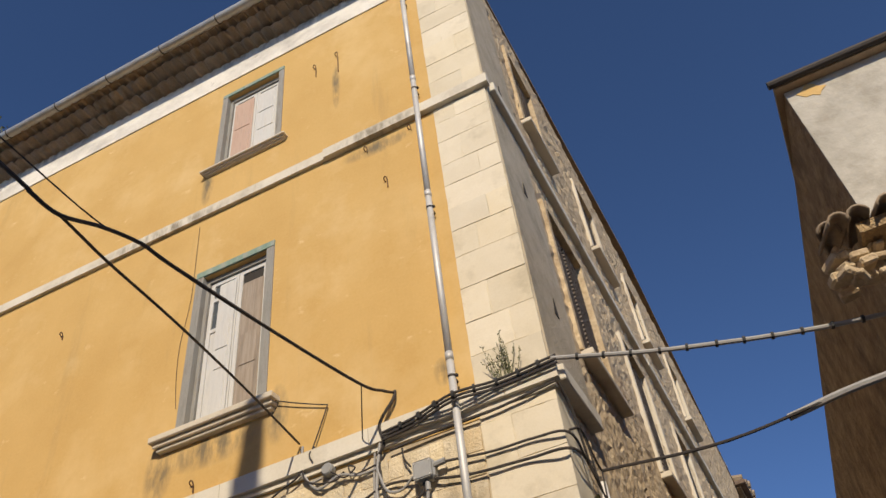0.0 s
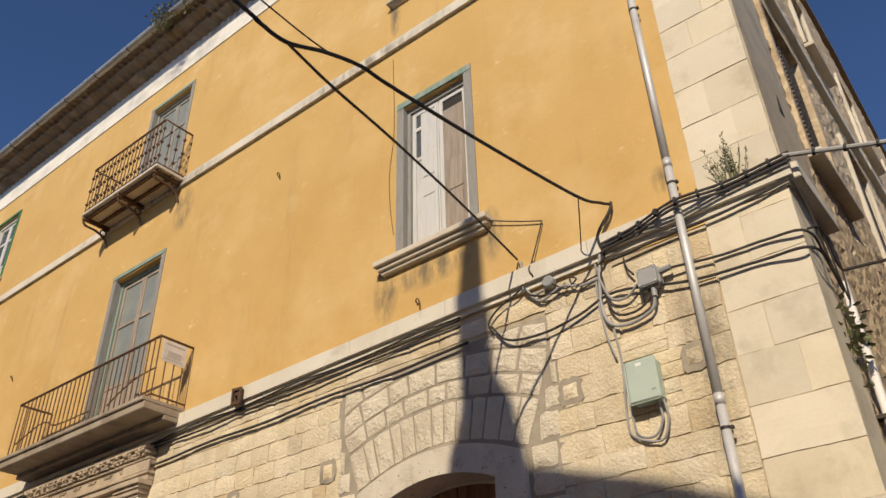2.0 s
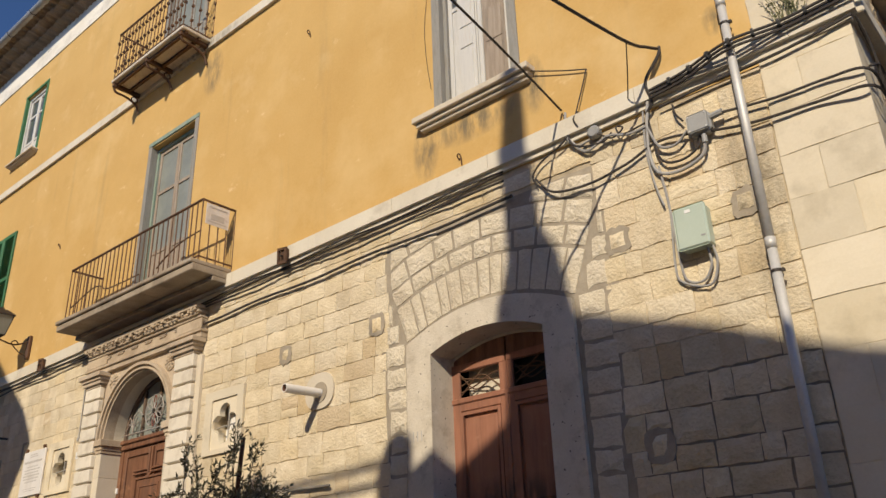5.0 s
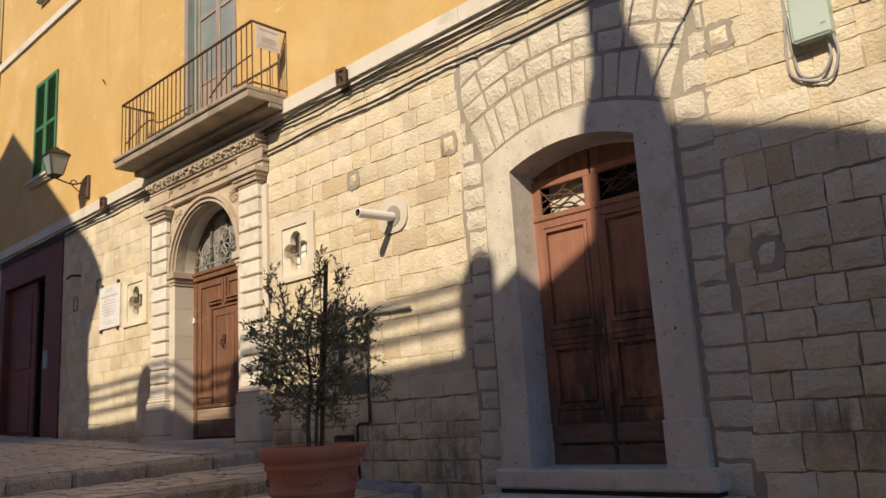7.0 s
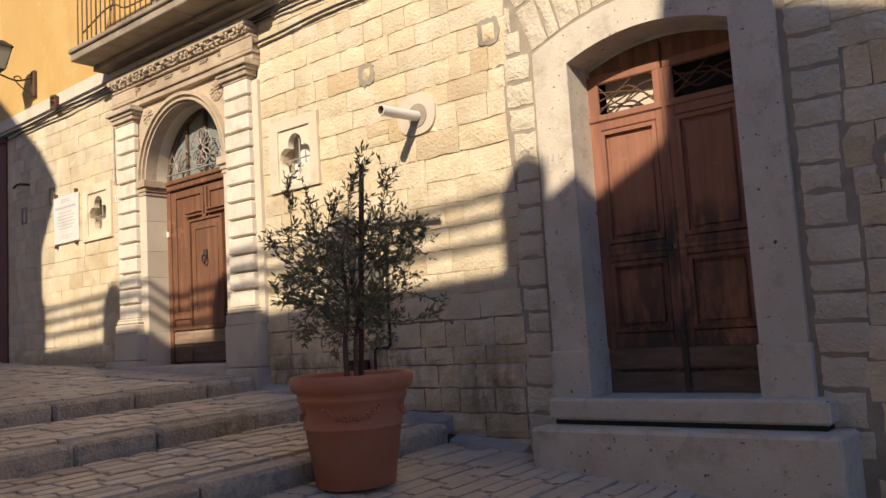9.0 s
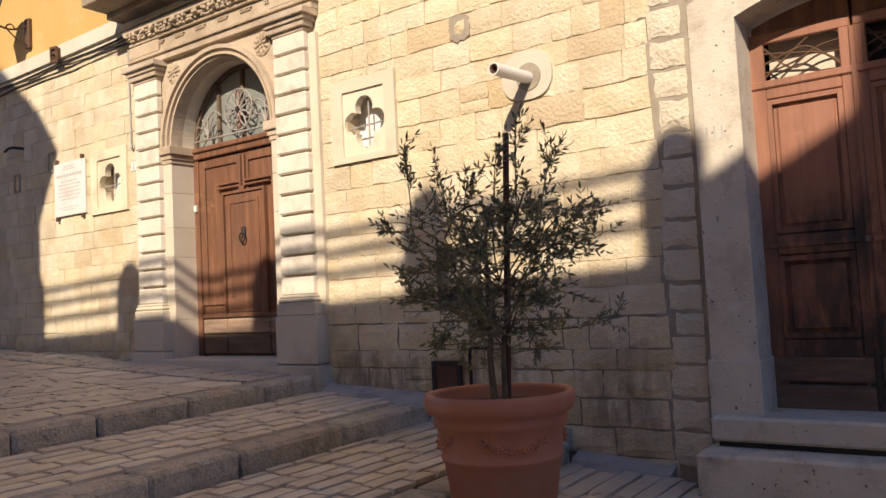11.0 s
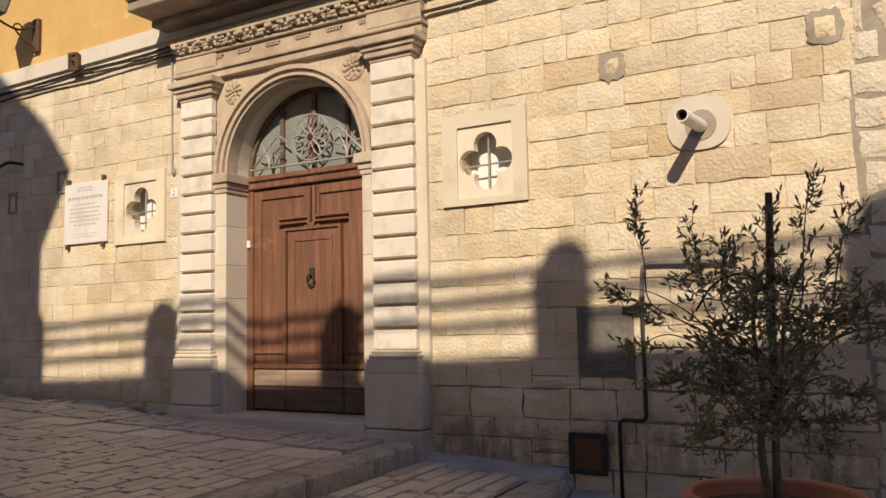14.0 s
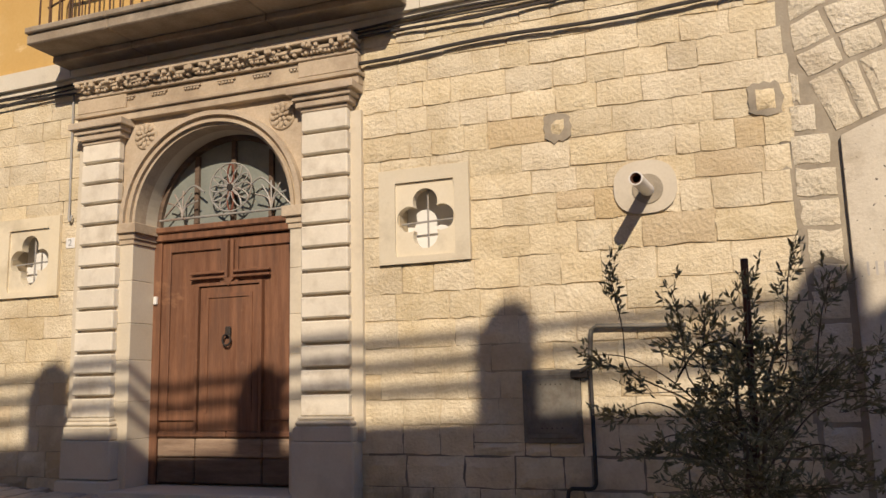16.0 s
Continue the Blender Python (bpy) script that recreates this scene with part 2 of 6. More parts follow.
def weather(m, spots, dark_tone, pale):
    """Adds run-off streaks, pale scuffs, dirt and other dark blotches of their own shape to a plaster."""
    n, l = m.node_tree.nodes, m.node_tree.links
    bsdf = n["Principled BSDF"]
    col = bsdf.inputs["Base Color"].links[0].from_socket
    geo = n.new("ShaderNodeNewGeometry")

    def field(scale, stretch, lo, hi, detail=6):
        mp = n.new("ShaderNodeMapping")
        mp.inputs["Scale"].default_value = stretch
        l.new(geo.outputs["Position"], mp.inputs["Vector"])
        t = n.new("ShaderNodeTexNoise")
        t.inputs["Scale"].default_value, t.inputs["Detail"].default_value, t.inputs["Roughness"].default_value = scale, detail, 0.65
        l.new(mp.outputs[0], t.inputs["Vector"])
        r = n.new("ShaderNodeMapRange")
        r.inputs[1].default_value, r.inputs[2].default_value = lo, hi
        l.new(t.outputs["Fac"], r.inputs[0])
        return r.outputs[0]

    def math_node(op, a, b):
        x = n.new("ShaderNodeMath")
        x.operation = op
        for i, q in enumerate((a, b)):
            if isinstance(q, (int, float)):
                x.inputs[i].default_value = q
            else:
                l.new(q, x.inputs[i])
        return x.outputs[0]

    def over(fac, colour):
        nonlocal col
        x = n.new("ShaderNodeMix")
        x.data_type = "RGBA"
        l.new(fac, x.inputs[0])
        l.new(col, x.inputs[6])
        x.inputs[7].default_value = (*colour, 1)
        col = x.outputs[2]
    over(math_node("MULTIPLY", field(0.7, (1, 1, 1), 0.56, 0.72), 0.45), pale)
    over(math_node("MULTIPLY", field(2.6, (1, 1, 1.6), 0.62, 0.7, 8), 0.7), pale)
    over(math_node("MULTIPLY", field(1.4, (1.6, 1, 0.16), 0.58, 0.8), 0.3), dark_tone)
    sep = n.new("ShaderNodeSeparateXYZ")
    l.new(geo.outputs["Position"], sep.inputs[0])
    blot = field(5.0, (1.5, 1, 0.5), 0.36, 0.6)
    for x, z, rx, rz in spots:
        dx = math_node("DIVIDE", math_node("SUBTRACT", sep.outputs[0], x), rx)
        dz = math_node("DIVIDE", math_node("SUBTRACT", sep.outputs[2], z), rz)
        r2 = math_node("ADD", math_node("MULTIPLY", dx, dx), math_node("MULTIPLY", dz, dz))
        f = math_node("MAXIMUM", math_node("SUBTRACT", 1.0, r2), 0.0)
        over(math_node("MULTIPLY", f, blot), dark_tone)
    l.new(col, bsdf.inputs["Base Color"])


weather(M["plaster"], [(5.6, 5.2, 0.22, 0.5), (7.15, 5.35, 0.16, 0.4), (6.3, 5.25, 0.7, 0.25), (5.7, 9.9, 0.12, 0.5), (8.6, 8.95, 0.6, 0.16), (7.95, 10.8, 0.08, 0.6), (9.1, 5.1, 0.1, 0.18), (0.9, 8.6, 0.3, 0.5)], (0.19, 0.15, 0.09), (0.76, 0.57, 0.3))
weather(M["door"], [(-0.2, 0.35, 1.2, 0.45)], (0.07, 0.045, 0.032), (0.32, 0.165, 0.09))
# tall door: overlapping blotches darken the colour towards the bottom
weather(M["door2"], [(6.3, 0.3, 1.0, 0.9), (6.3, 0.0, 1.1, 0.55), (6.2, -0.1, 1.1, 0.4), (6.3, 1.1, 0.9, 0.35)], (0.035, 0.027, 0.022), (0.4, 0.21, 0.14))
# stone: low blotches put dirt and some of the wall-foot shade into the colour
weather(M["stone"], [(4.55, -0.1, 0.5, 0.6), (9.2, 3.4, 0.25, 1.2), (2.1, 0.0, 0.8, 0.35), (8.6, 0.1, 0.9, 0.3), (3.2, 0.1, 0.8, 0.3), (1.7, 0.05, 0.6, 0.35)], (0.29, 0.24, 0.17), (0.78, 0.69, 0.52))
weather(M["travertine"], [], (0.3, 0.26, 0.2), (0.72, 0.67, 0.58))
weather(M["frieze"], [(7.0, 13.1, 3.0, 0.3), (1.5, 13.1, 2.0, 0.3)], (0.26, 0.24, 0.21), (0.36, 0.33, 0.29))
weather(M["band"], [(5.0, 9.2, 1.5, 0.14), (8.6, 9.2, 0.8, 0.14), (0.5, 9.2, 1.5, 0.14)], (0.27, 0.23, 0.17), (0.66, 0.6, 0.48))
glass = bpy.data.materials.new("window_glass")
glass.use_nodes = True
gb = glass.node_tree.nodes["Principled BSDF"]
gb.inputs["Base Color"].default_value = (0.09, 0.1, 0.1, 1)
gb.inputs["Roughness"].default_value = 0.12
gb.inputs["IOR"].default_value = 1.5
M["glass"] = glass
pane_m = mat("dusty_lunette_glass", (0.2, 0.22, 0.2), (0.28, 0.3, 0.27), 3, 30, 0.35, 0.05, 0.001)
M["dustglass"] = pane_m

# ---- builders ----


def link(name, bm, material, smooth=False):
    me = bpy.data.meshes.new(name)
    bmesh.ops.recalc_face_normals(bm, faces=bm.faces)
    bm.to_mesh(me)
    bm.free()
    me.materials.append(M[material])
    if smooth:
        for p in me.polygons:
            p.use_smooth = True
    return new(name, me)


def part(name, bm, material, parent, label="", smooth=False):
    ob = link(name, bm, material, smooth)
    ob.parent = parent
    if parent.type == "EMPTY":
        ob.matrix_parent_inverse = Matrix.Translation(-parent.location)
    if label:
        tagged(ob, label)
    return ob


def thing(name, base, label, category, group="", kind=""):
    """An empty at its base; its parts follow in world places."""
    ob = new(name)
    ob.empty_display_size = 0.1
    ob.location = base
    return tagged(ob, label, category, group, kind)


def single(name, bm, material, label, category, group="", kind="", smooth=False):
    return tagged(link(name, bm, material, smooth), label, category, group, kind)


def setting(name, bm, material, label, category="wall", smooth=False):
    return tagged(link(name, bm, material, smooth), label, category, "", "structure")


def box(bm, x0, x1, y0, y1, z0, z1, bevel=0.0, m=None):
    """Adds a box; x0.. may also be sheared later. Returns its vertices."""
    v = [bm.verts.new(p) for p in ((x0, y0, z0), (x1, y0, z0), (x1, y1, z0), (x0, y1, z0), (x0, y0, z1), (x1, y0, z1), (x1, y1, z1), (x0, y1, z1))]
    if m is not None:
        for w in v:
            w.co = m @ w.co
    f = [bm.faces.new([v[i] for i in q]) for q in ((3, 2, 1, 0), (4, 5, 6, 7), (0, 1, 5, 4), (1, 2, 6, 5), (2, 3, 7, 6), (3, 0, 4, 7))]
    if bevel:
        es = list({e for q in f for e in q.edges})
        r = bmesh.ops.bevel(bm, geom=es, offset=bevel, segments=1, affect="EDGES", profile=0.5)
        return r["verts"]
    return v


def boxbm(*a, **k):
    bm = bmesh.new()
    box(bm, *a, **k)
    return bm


def prism(bm, pts, y0, y1):
    """Extrudes an outline of (x, z) points from y0 to y1."""
    a = [bm.verts.new((x, y0, z)) for x, z in pts]
    b = [bm.verts.new((x, y1, z)) for x, z in pts]
    bm.faces.new(a)
    bm.faces.new(b[::-1])
    k = len(pts)
    for i in range(k):
        bm.faces.new((a[i], a[i - 1], b[i - 1], b[i]))


def prismbm(pts, y0, y1):
    bm = bmesh.new()
    prism(bm, pts, y0, y1)
    return bm


def ring(bm, outer, inner, y0, y1):
    """A band between two open outlines of (x, z) with equal counts."""
    k = len(outer)
    g = [[bm.verts.new((x, y, z)) for x, z in line] for line in (outer, inner) for y in (y0, y1)]
    of, ob_, inf, inb = g
    for i in range(k - 1):
        bm.faces.new((of[i], of[i + 1], inf[i + 1], inf[i]))
        bm.faces.new((ob_[i + 1], ob_[i], inb[i], inb[i + 1]))
        bm.faces.new((of[i + 1], of[i], ob_[i], ob_[i + 1]))
        bm.faces.new((inf[i], inf[i + 1], inb[i + 1], inb[i]))
    for i in (0, k - 1):
        bm.faces.new((of[i], inf[i], inb[i], ob_[i]))


def tube(bm, pts, r, sides=8, ends=True, taper=1.0):
    """A round bar along points."""
    pts = [Vector(p) for p in pts]
    rings, up = [], None
    for i, p in enumerate(pts):
        d = (pts[min(i + 1, len(pts) - 1)] - pts[max(i - 1, 0)]).normalized()
        if up is None:
            up = d.orthogonal().normalized()
        up = (up - d * up.dot(d)).normalized()
        side = d.cross(up)
        rr = r * (1 + (taper - 1) * i / max(1, len(pts) - 1))
        rings.append([bm.verts.new(p + rr * (math.cos(a) * up + math.sin(a) * side)) for a in (2 * math.pi * j / sides for j in range(sides))])
    for a, b in zip(rings, rings[1:]):
        for j in range(sides):
            bm.faces.new((a[j - 1], a[j], b[j], b[j - 1]))
    if ends:
        bm.faces.new(rings[0][::-1])
        bm.faces.new(rings[-1])


def tubebm(pts, r, sides=8, taper=1.0):
    bm = bmesh.new()
    tube(bm, pts, r, sides, taper=taper)
    return bm


def sag(a, b, drop, k=14):
    a, b = Vector(a), Vector(b)
    return [a.lerp(b, i / k) - Vector((0, 0, 4 * drop * (i / k) * (1 - i / k))) for i in range(k + 1)]


def spline(pts, k=6):
    """A smooth run through points (Catmull-Rom)."""
    p = [Vector(q) for q in pts]
    p = [2 * p[0] - p[1], *p, 2 * p[-1] - p[-2]]
    out = []
    for i in range(1, len(p) - 2):
        for j in range(k):
            t = j / k
            out.append(0.5 * ((2 * p[i]) + (p[i + 1] - p[i - 1]) * t + (2 * p[i - 1] - 5 * p[i] + 4 * p[i + 1] - p[i + 2]) * t * t
                              + (3 * p[i] - p[i - 1] - 3 * p[i + 1] + p[i + 2]) * t ** 3))
    return out + [p[-2]]


def lathe(bm, profile, x, y, segments=40):
    """A turned body from (radius, z) pairs."""
    rows = [[bm.verts.new((x + r * math.cos(2 * math.pi * j / segments), y + r * math.sin(2 * math.pi * j / segments), z)) for j in range(segments)] for r, z in profile]
    for a, b in zip(rows, rows[1:]):
        for j in range(segments):
            bm.faces.new((a[j - 1], a[j], b[j], b[j - 1]))
    bm.faces.new(rows[0][::-1])
    bm.faces.new(rows[-1])


def arc(cx, cz, r, a0, a1, k=24, rz=None):
    rz = rz or r
    return [(cx + r * math.cos(radians(a0 + (a1 - a0) * i / k)), cz + rz * math.sin(radians(a0 + (a1 - a0) * i / k))) for i in range(k + 1)]


def text(name, body, size, material, parent, m, label=""):
    cu = bpy.data.curves.new(name, "FONT")
    cu.body, cu.size, cu.align_x, cu.align_y, cu.extrude = body, size, "CENTER", "CENTER", 0.001
    ob = new(name, cu)
    cu.materials.append(M[material])
    dg = bpy.context.evaluated_depsgraph_get()
    me = bpy.data.meshes.new_from_object(ob.evaluated_get(dg))
    bpy.data.objects.remove(ob)
    ob = new(name, me)
    ob.parent = parent
    ob.matrix_parent_inverse = Matrix.Translation(-parent.location) if parent.type == "EMPTY" else Matrix()
    ob.matrix_basis = m
    if label:
        tagged(ob, label)
    return ob


def slab_with_holes(bm, x0, x1, z0, z1, y0, y1, holes):
    """A wall of boxes round rectangular openings, welded."""
    xs = sorted({x0, x1, *[h[0] for h in holes], *[h[1] for h in holes]})
    zs = sorted({z0, z1, *[h[2] for h in holes], *[h[3] for h in holes]})
    xs, zs = [x for x in xs if x0 <= x <= x1], [z for z in zs if z0 <= z <= z1]

    def solid(i, j):
        if not (0 <= i < len(xs) - 1 and 0 <= j < len(zs) - 1):
            return False
        cx, cz = (xs[i] + xs[i + 1]) / 2, (zs[j] + zs[j + 1]) / 2
        return not any(h[0] < cx < h[1] and h[2] < cz < h[3] for h in holes)
    got = {}

    def v(i, j, y):
        if (i, j, y) not in got:
            got[i, j, y] = bm.verts.new((xs[i], y, zs[j]))
        return got[i, j, y]
    for i in range(len(xs) - 1):
        for j in range(len(zs) - 1):
            if not solid(i, j):
                continue
            bm.faces.new((v(i, j, y0), v(i + 1, j, y0), v(i + 1, j + 1, y0), v(i, j + 1, y0)))
            bm.faces.new((v(i, j, y1), v(i, j + 1, y1), v(i + 1, j + 1, y1), v(i + 1, j, y1)))
            for di, dj, a, b in ((-1, 0, (i, j), (i, j + 1)), (1, 0, (i + 1, j), (i + 1, j + 1)), (0, -1, (i, j), (i + 1, j)), (0, 1, (i, j + 1), (i + 1, j + 1))):
                if not solid(i + di, j + dj):
                    bm.faces.new((v(*a, y0), v(*b, y0), v(*b, y1), v(*a, y1)))

# ---- front wall ----
DY = 0.29           # depth of the portal door
XC = -0.22          # middle of the carved portal
CORNER = 10.17      # the corner with the alley
HOLES = [(-1.18, 0.74, 0.2, 3.72), (5.5, 7.15, -0.2, 2.95), (5.86, 6.9, 5.6, 7.92), (5.85, 6.92, 10.15, 11.95), (-0.82, 0.55, 4.76, 7.82),
         (-0.82, 0.45, 9.3, 11.8), (-7.42, -6.18, 5.78, 7.98), (-7.12, -6.08, 9.95, 11.75), (-8.9, -5.72, 0.3, 4.2), (1.74, 2.24, 2.25, 2.84), (-2.75, -2.26, 2.24, 2.81)]
EAVE = 13.4
SIDE_END = 23.0     # far end of the alley front


def band_z(x):
    return 4.57 + 0.0115 * (x + 5)


bm = bmesh.new()
slab_with_holes(bm, -10.2, CORNER - 0.02, -1.9, 4.45, 0.0105, 0.5, HOLES)
wall_front = setting("wall_front", bm, "mortar", "long palazzo front of pale limestone blocks")
bm = bmesh.new()
slab_with_holes(bm, -10.2, CORNER - 0.02, 4.45, EAVE, 0.0, 0.5, HOLES)
wall_plaster = setting("wall_upper", bm, "plaster", "upper storeys rendered in ochre yellow plaster")

# string courses: one sheared box a stone
course = thing("string_course", (0, 0, 4.6), "pale stone string course along the front", "string course", "", "structure")
rng = random.Random(3)
x = -10.2
while x < CORNER:
    w = min(rng.uniform(1.0, 1.9), CORNER + 0.07 - x)
    if CORNER - x < 0.5:
        w = CORNER + 0.07 - x
    bm = bmesh.new()
    for q in box(bm, x + 0.003, x + w - 0.003, -0.075, 0.03, 0, 1):
        q.co.z = band_z(q.co.x) - (0.0 if q.co.z > 0.5 else 0.19)
    part("band_stone", bm, "band", course)
    x += w
bm = bmesh.new()
for q in box(bm, -10.2, CORNER + 0.02, -0.03, 0.03, 0, 1):
    q.co.z = band_z(q.co.x) - (0.19 if q.co.z > 0.5 else 0.25)
part("lower_fillet", bm, "band", course)
course2 = thing("upper_string_course", (0, 0, 9.2), "pale stone string course above the first floor", "string course", "", "structure")
x = -10.2
while x < CORNER:
    w = rng.uniform(1.1, 2.2)
    if CORNER - x - w < 0.6:
        w = CORNER + 0.07 - x
    thick = 0.055 if x < 7.2 else 0.085
    part("band_stone", boxbm(x + 0.003, x + w - 0.003, -thick, 0.02, 9.13, 9.3), "band", course2)
    x += w
bm = boxbm(-10.2, 9.42, -0.02, 0.02, 12.42, 13.08)
setting("frieze", bm, "frieze", "flaking white painted band under the eaves", "frieze")
# eaves of stacked curved tiles
eaves = thing("eaves", (0, 0, 13.3), "projecting eaves of stacked curved clay tiles", "eaves", "", "structure")
part("eaves_board", prismbm([(-10.25, 13.36), (CORNER + 0.06, 13.36), (CORNER + 0.06, 13.418), (-10.25, 13.418)], -0.56, 0.5), "roof", eaves)
for y, z in ((-0.2, 13.06), (-0.42, 13.2)):
    part("bed", boxbm(-10.2, CORNER + 0.04, y + 0.03, 0.1, z + 0.1, z + 0.2), "roof", eaves)
tile_me = bmesh.new()
ring(tile_me, arc(0, 0, 0.095, 0, 180, 6), arc(0, 0, 0.075, 0, 180, 6), -0.25, 0.3)
tile_ob = link("tile", tile_me, "roof", True)
tile_mesh = tile_ob.data
bpy.data.objects.remove(tile_ob)
for row, (y, z) in enumerate(((-0.0, 13.04), (-0.22, 13.18), (-0.42, 13.31))):
    for i in range(100):
        x = -10.1 + i * 0.2 + 0.05 * row
        if x > CORNER - 0.05:
            break
        o = new("tile", tile_mesh)
        o.parent = eaves
        o.matrix_parent_inverse = Matrix.Translation(-eaves.location)
        o.matrix_basis = pose(x, y + rng.uniform(-0.02, 0.015), z, rng.uniform(-2, 2) - 4, rng.uniform(-5, 5), rng.uniform(-3, 3))
gut = thing("gutter", (0, -0.7, 13.7), "grey zinc half-round roof gutter", "gutter")
bm = bmesh.new()
for x0, x1 in ((-10.3, CORNER + 0.1),):
    k = 10
    prof = [(-0.66 + 0.085 * math.cos(math.pi + math.pi * i / k), 13.39 + 0.085 * math.sin(math.pi + math.pi * i / k)) for i in range(k + 1)]
    prof += [(y * 1 + (0.66 + y) * -0.12, z + 0.012) for y, z in prof[::-1]]
    a = [bm.verts.new((x0, y, z)) for y, z in prof]
    b = [bm.verts.new((x1, y, z)) for y, z in prof]
    for i in range(len(prof)):
        bm.faces.new((a[i - 1], a[i], b[i], b[i - 1]))
    bm.faces.new(a)
    bm.faces.new(b[::-1])
part("trough", bm, "zinc", gut, smooth=False)
for i in range(17):
    x = -9.6 + 1.2 * i
    part("gutter_bracket", tubebm([(x, -0.572, 13.388), (x, -0.6, 13.32), (x, -0.66, 13.297), (x, -0.72, 13.32), (x, -0.75, 13.388)], 0.011, 6), "darkiron", gut)
# roof over all
bm = bmesh.new()
prism(bm, [(-0.57, 13.42), (11.3, 15.3), (SIDE_END + 0.3, 13.42), (SIDE_END + 0.3, 13.48), (11.3, 15.38), (-0.6, 13.47)], -10.25, CORNER + 0.02)
for v in bm.verts:
    v.co = Vector((v.co.y, v.co.x, v.co.z))
setting("roof_main", bm, "roof", "pitched clay tile roof of the palazzo", "roof")

# side wall on the alley: rubble with windows
SIDE_H = [(1.7, 3.1, 5.9, 8.35), (2.0, 3.1, 10.6, 12.6), (5.2, 6.5, 5.9, 8.35), (5.4, 6.5, 10.6, 12.4), (8.6, 9.8, 5.9, 8.35), (8.8, 9.8, 10.6, 12.4), (12.4, 13.6, 5.9, 8.35), (12.5, 13.6, 10.6, 12.4), (16.2, 17.4, 5.9, 8.35), (1.9, 3.2, 0.2, 3.1), (3.9, 4.7, 3.0, 4.1)]


def side_wall():
    """A wall of lumpy rubble: a fine sheet whose stones stand out unevenly."""
    r = np.random.RandomState(5)
    ys, zs = np.arange(0.55, SIDE_END, 0.075), np.arange(-1.9, 14.01, 0.075)
    gy, gz = np.meshgrid(ys, zs, indexing="ij")
    jy, jz = gy + r.uniform(-0.02, 0.02, gy.shape), gz + r.uniform(-0.02, 0.02, gz.shape)
    n_s = 16000
    sy, sz, sh = r.uniform(0.4, SIDE_END + 0.1, n_s), r.uniform(-2, 14.1, n_s), r.uniform(0.0, 0.026, n_s)
    h = np.zeros(gy.shape)
    for i in range(gy.shape[0]):
        close = np.abs(sy - ys[i]) < 0.7
        d = np.hypot((jy[i][:, None] - sy[close][None]) * 0.62, jz[i][:, None] - sz[close][None])
        two = np.partition(d, 1, axis=1)[:, :2]
        k = d.argmin(axis=1)
        h[i] = sh[close][k] + np.minimum((two[:, 1] - two[:, 0]) * 0.4, 0.014)
    verts = [(CORNER + float(h[i, j]) - 0.03, float(jy[i, j]) if 0 < i < len(ys) - 1 else float(ys[i]), float(jz[i, j])) for i in range(len(ys)) for j in range(len(zs))]
    faces = []
    for i in range(len(ys) - 1):
        for j in range(len(zs) - 1):
            cy, cz = (ys[i] + ys[i + 1]) / 2, (zs[j] + zs[j + 1]) / 2
            if any(a < cy < b and c < cz < d for a, b, c, d in SIDE_H):
                continue
            k = i * len(zs) + j
            faces.append((k, k + len(zs), k + len(zs) + 1, k + 1))
    me = bpy.data.meshes.new("wall_side")
    me.from_pydata(verts, [], faces)
    me.materials.append(M["rubble"])
    return tagged(new("wall_side", me), "rough rubble stone side wall on the alley", "wall", "", "structure")


side_wall()
bm = bmesh.new()
slab_with_holes(bm, 0.5, SIDE_END, -1.9, 13.95, 0.0, 0.35, SIDE_H)
for v in bm.verts:
    v.co = Vector((CORNER - 0.06 - v.co.y, v.co.x, v.co.z))
setting("wall_side_core", bm, "rubble", "core of the rubble side wall")
setting("wall_back", boxbm(-10.2, CORNER - 0.4, SIDE_END - 0.2, SIDE_END + 0.1, -1.9, 13.95), "opposite", "plain back wall of the palazzo")
setting("wall_left_end", boxbm(-10.2, -9.9, 0.5, SIDE_END - 0.2, -1.9, 13.95), "opposite", "plain end wall of the palazzo")
# one near-black sheet stands in for the unlit rooms behind the openings
setting("room_back", boxbm(-9.9, CORNER - 0.42, 1.6, 1.7, -1.9, 13.8), "dark", "near-black sheet standing in for unlit rooms behind the openings", "interior")

# ---- portal ----


def ground_z(x, y):
    """Height of the sloping stepped street."""
    across = -0.03 * min(4.5, max(0, -y))
    if x < 1.3:
        return 0.06 - 0.045 * (x - 1.3) + across
    if x < 2.7:
        return -0.09 - 0.057 * (x - 1.3) + across
    if x < 4.12:
        return -0.33 - 0.063 * (x - 2.7) + across
    return -0.58 - 0.085 * (x - 4.12) + across


portal = thing("portal", (XC, 0, 0.2), "carved limestone portal with banded pilasters and round arch", "portal", "", "structure")
# back panel of the spandrels, with the round arch cut out
SPR = 2.77
R_IN, R_OUT = 0.89, 0.98
bm = bmesh.new()
outer = [(XC + 1.14, 2.0), (XC + 1.14, SPR), *[(XC + max(-1.14, min(1.14, 1.75 * math.cos(radians(a)))), min(3.9, SPR + 1.75 * math.sin(radians(a)))) for a in range(8, 173, 7)], (XC - 1.14, SPR), (XC - 1.14, 2.0)]
inner = [(XC + R_OUT, 2.0), (XC + R_OUT, SPR), *[(XC + R_OUT * math.cos(radians(a)), SPR + R_OUT * math.sin(radians(a))) for a in range(8, 173, 7)], (XC - R_OUT, SPR), (XC - R_OUT, 2.0)]
ring(bm, outer, inner, -0.03, 0.3)
part("spandrel", bm, "carved", portal)
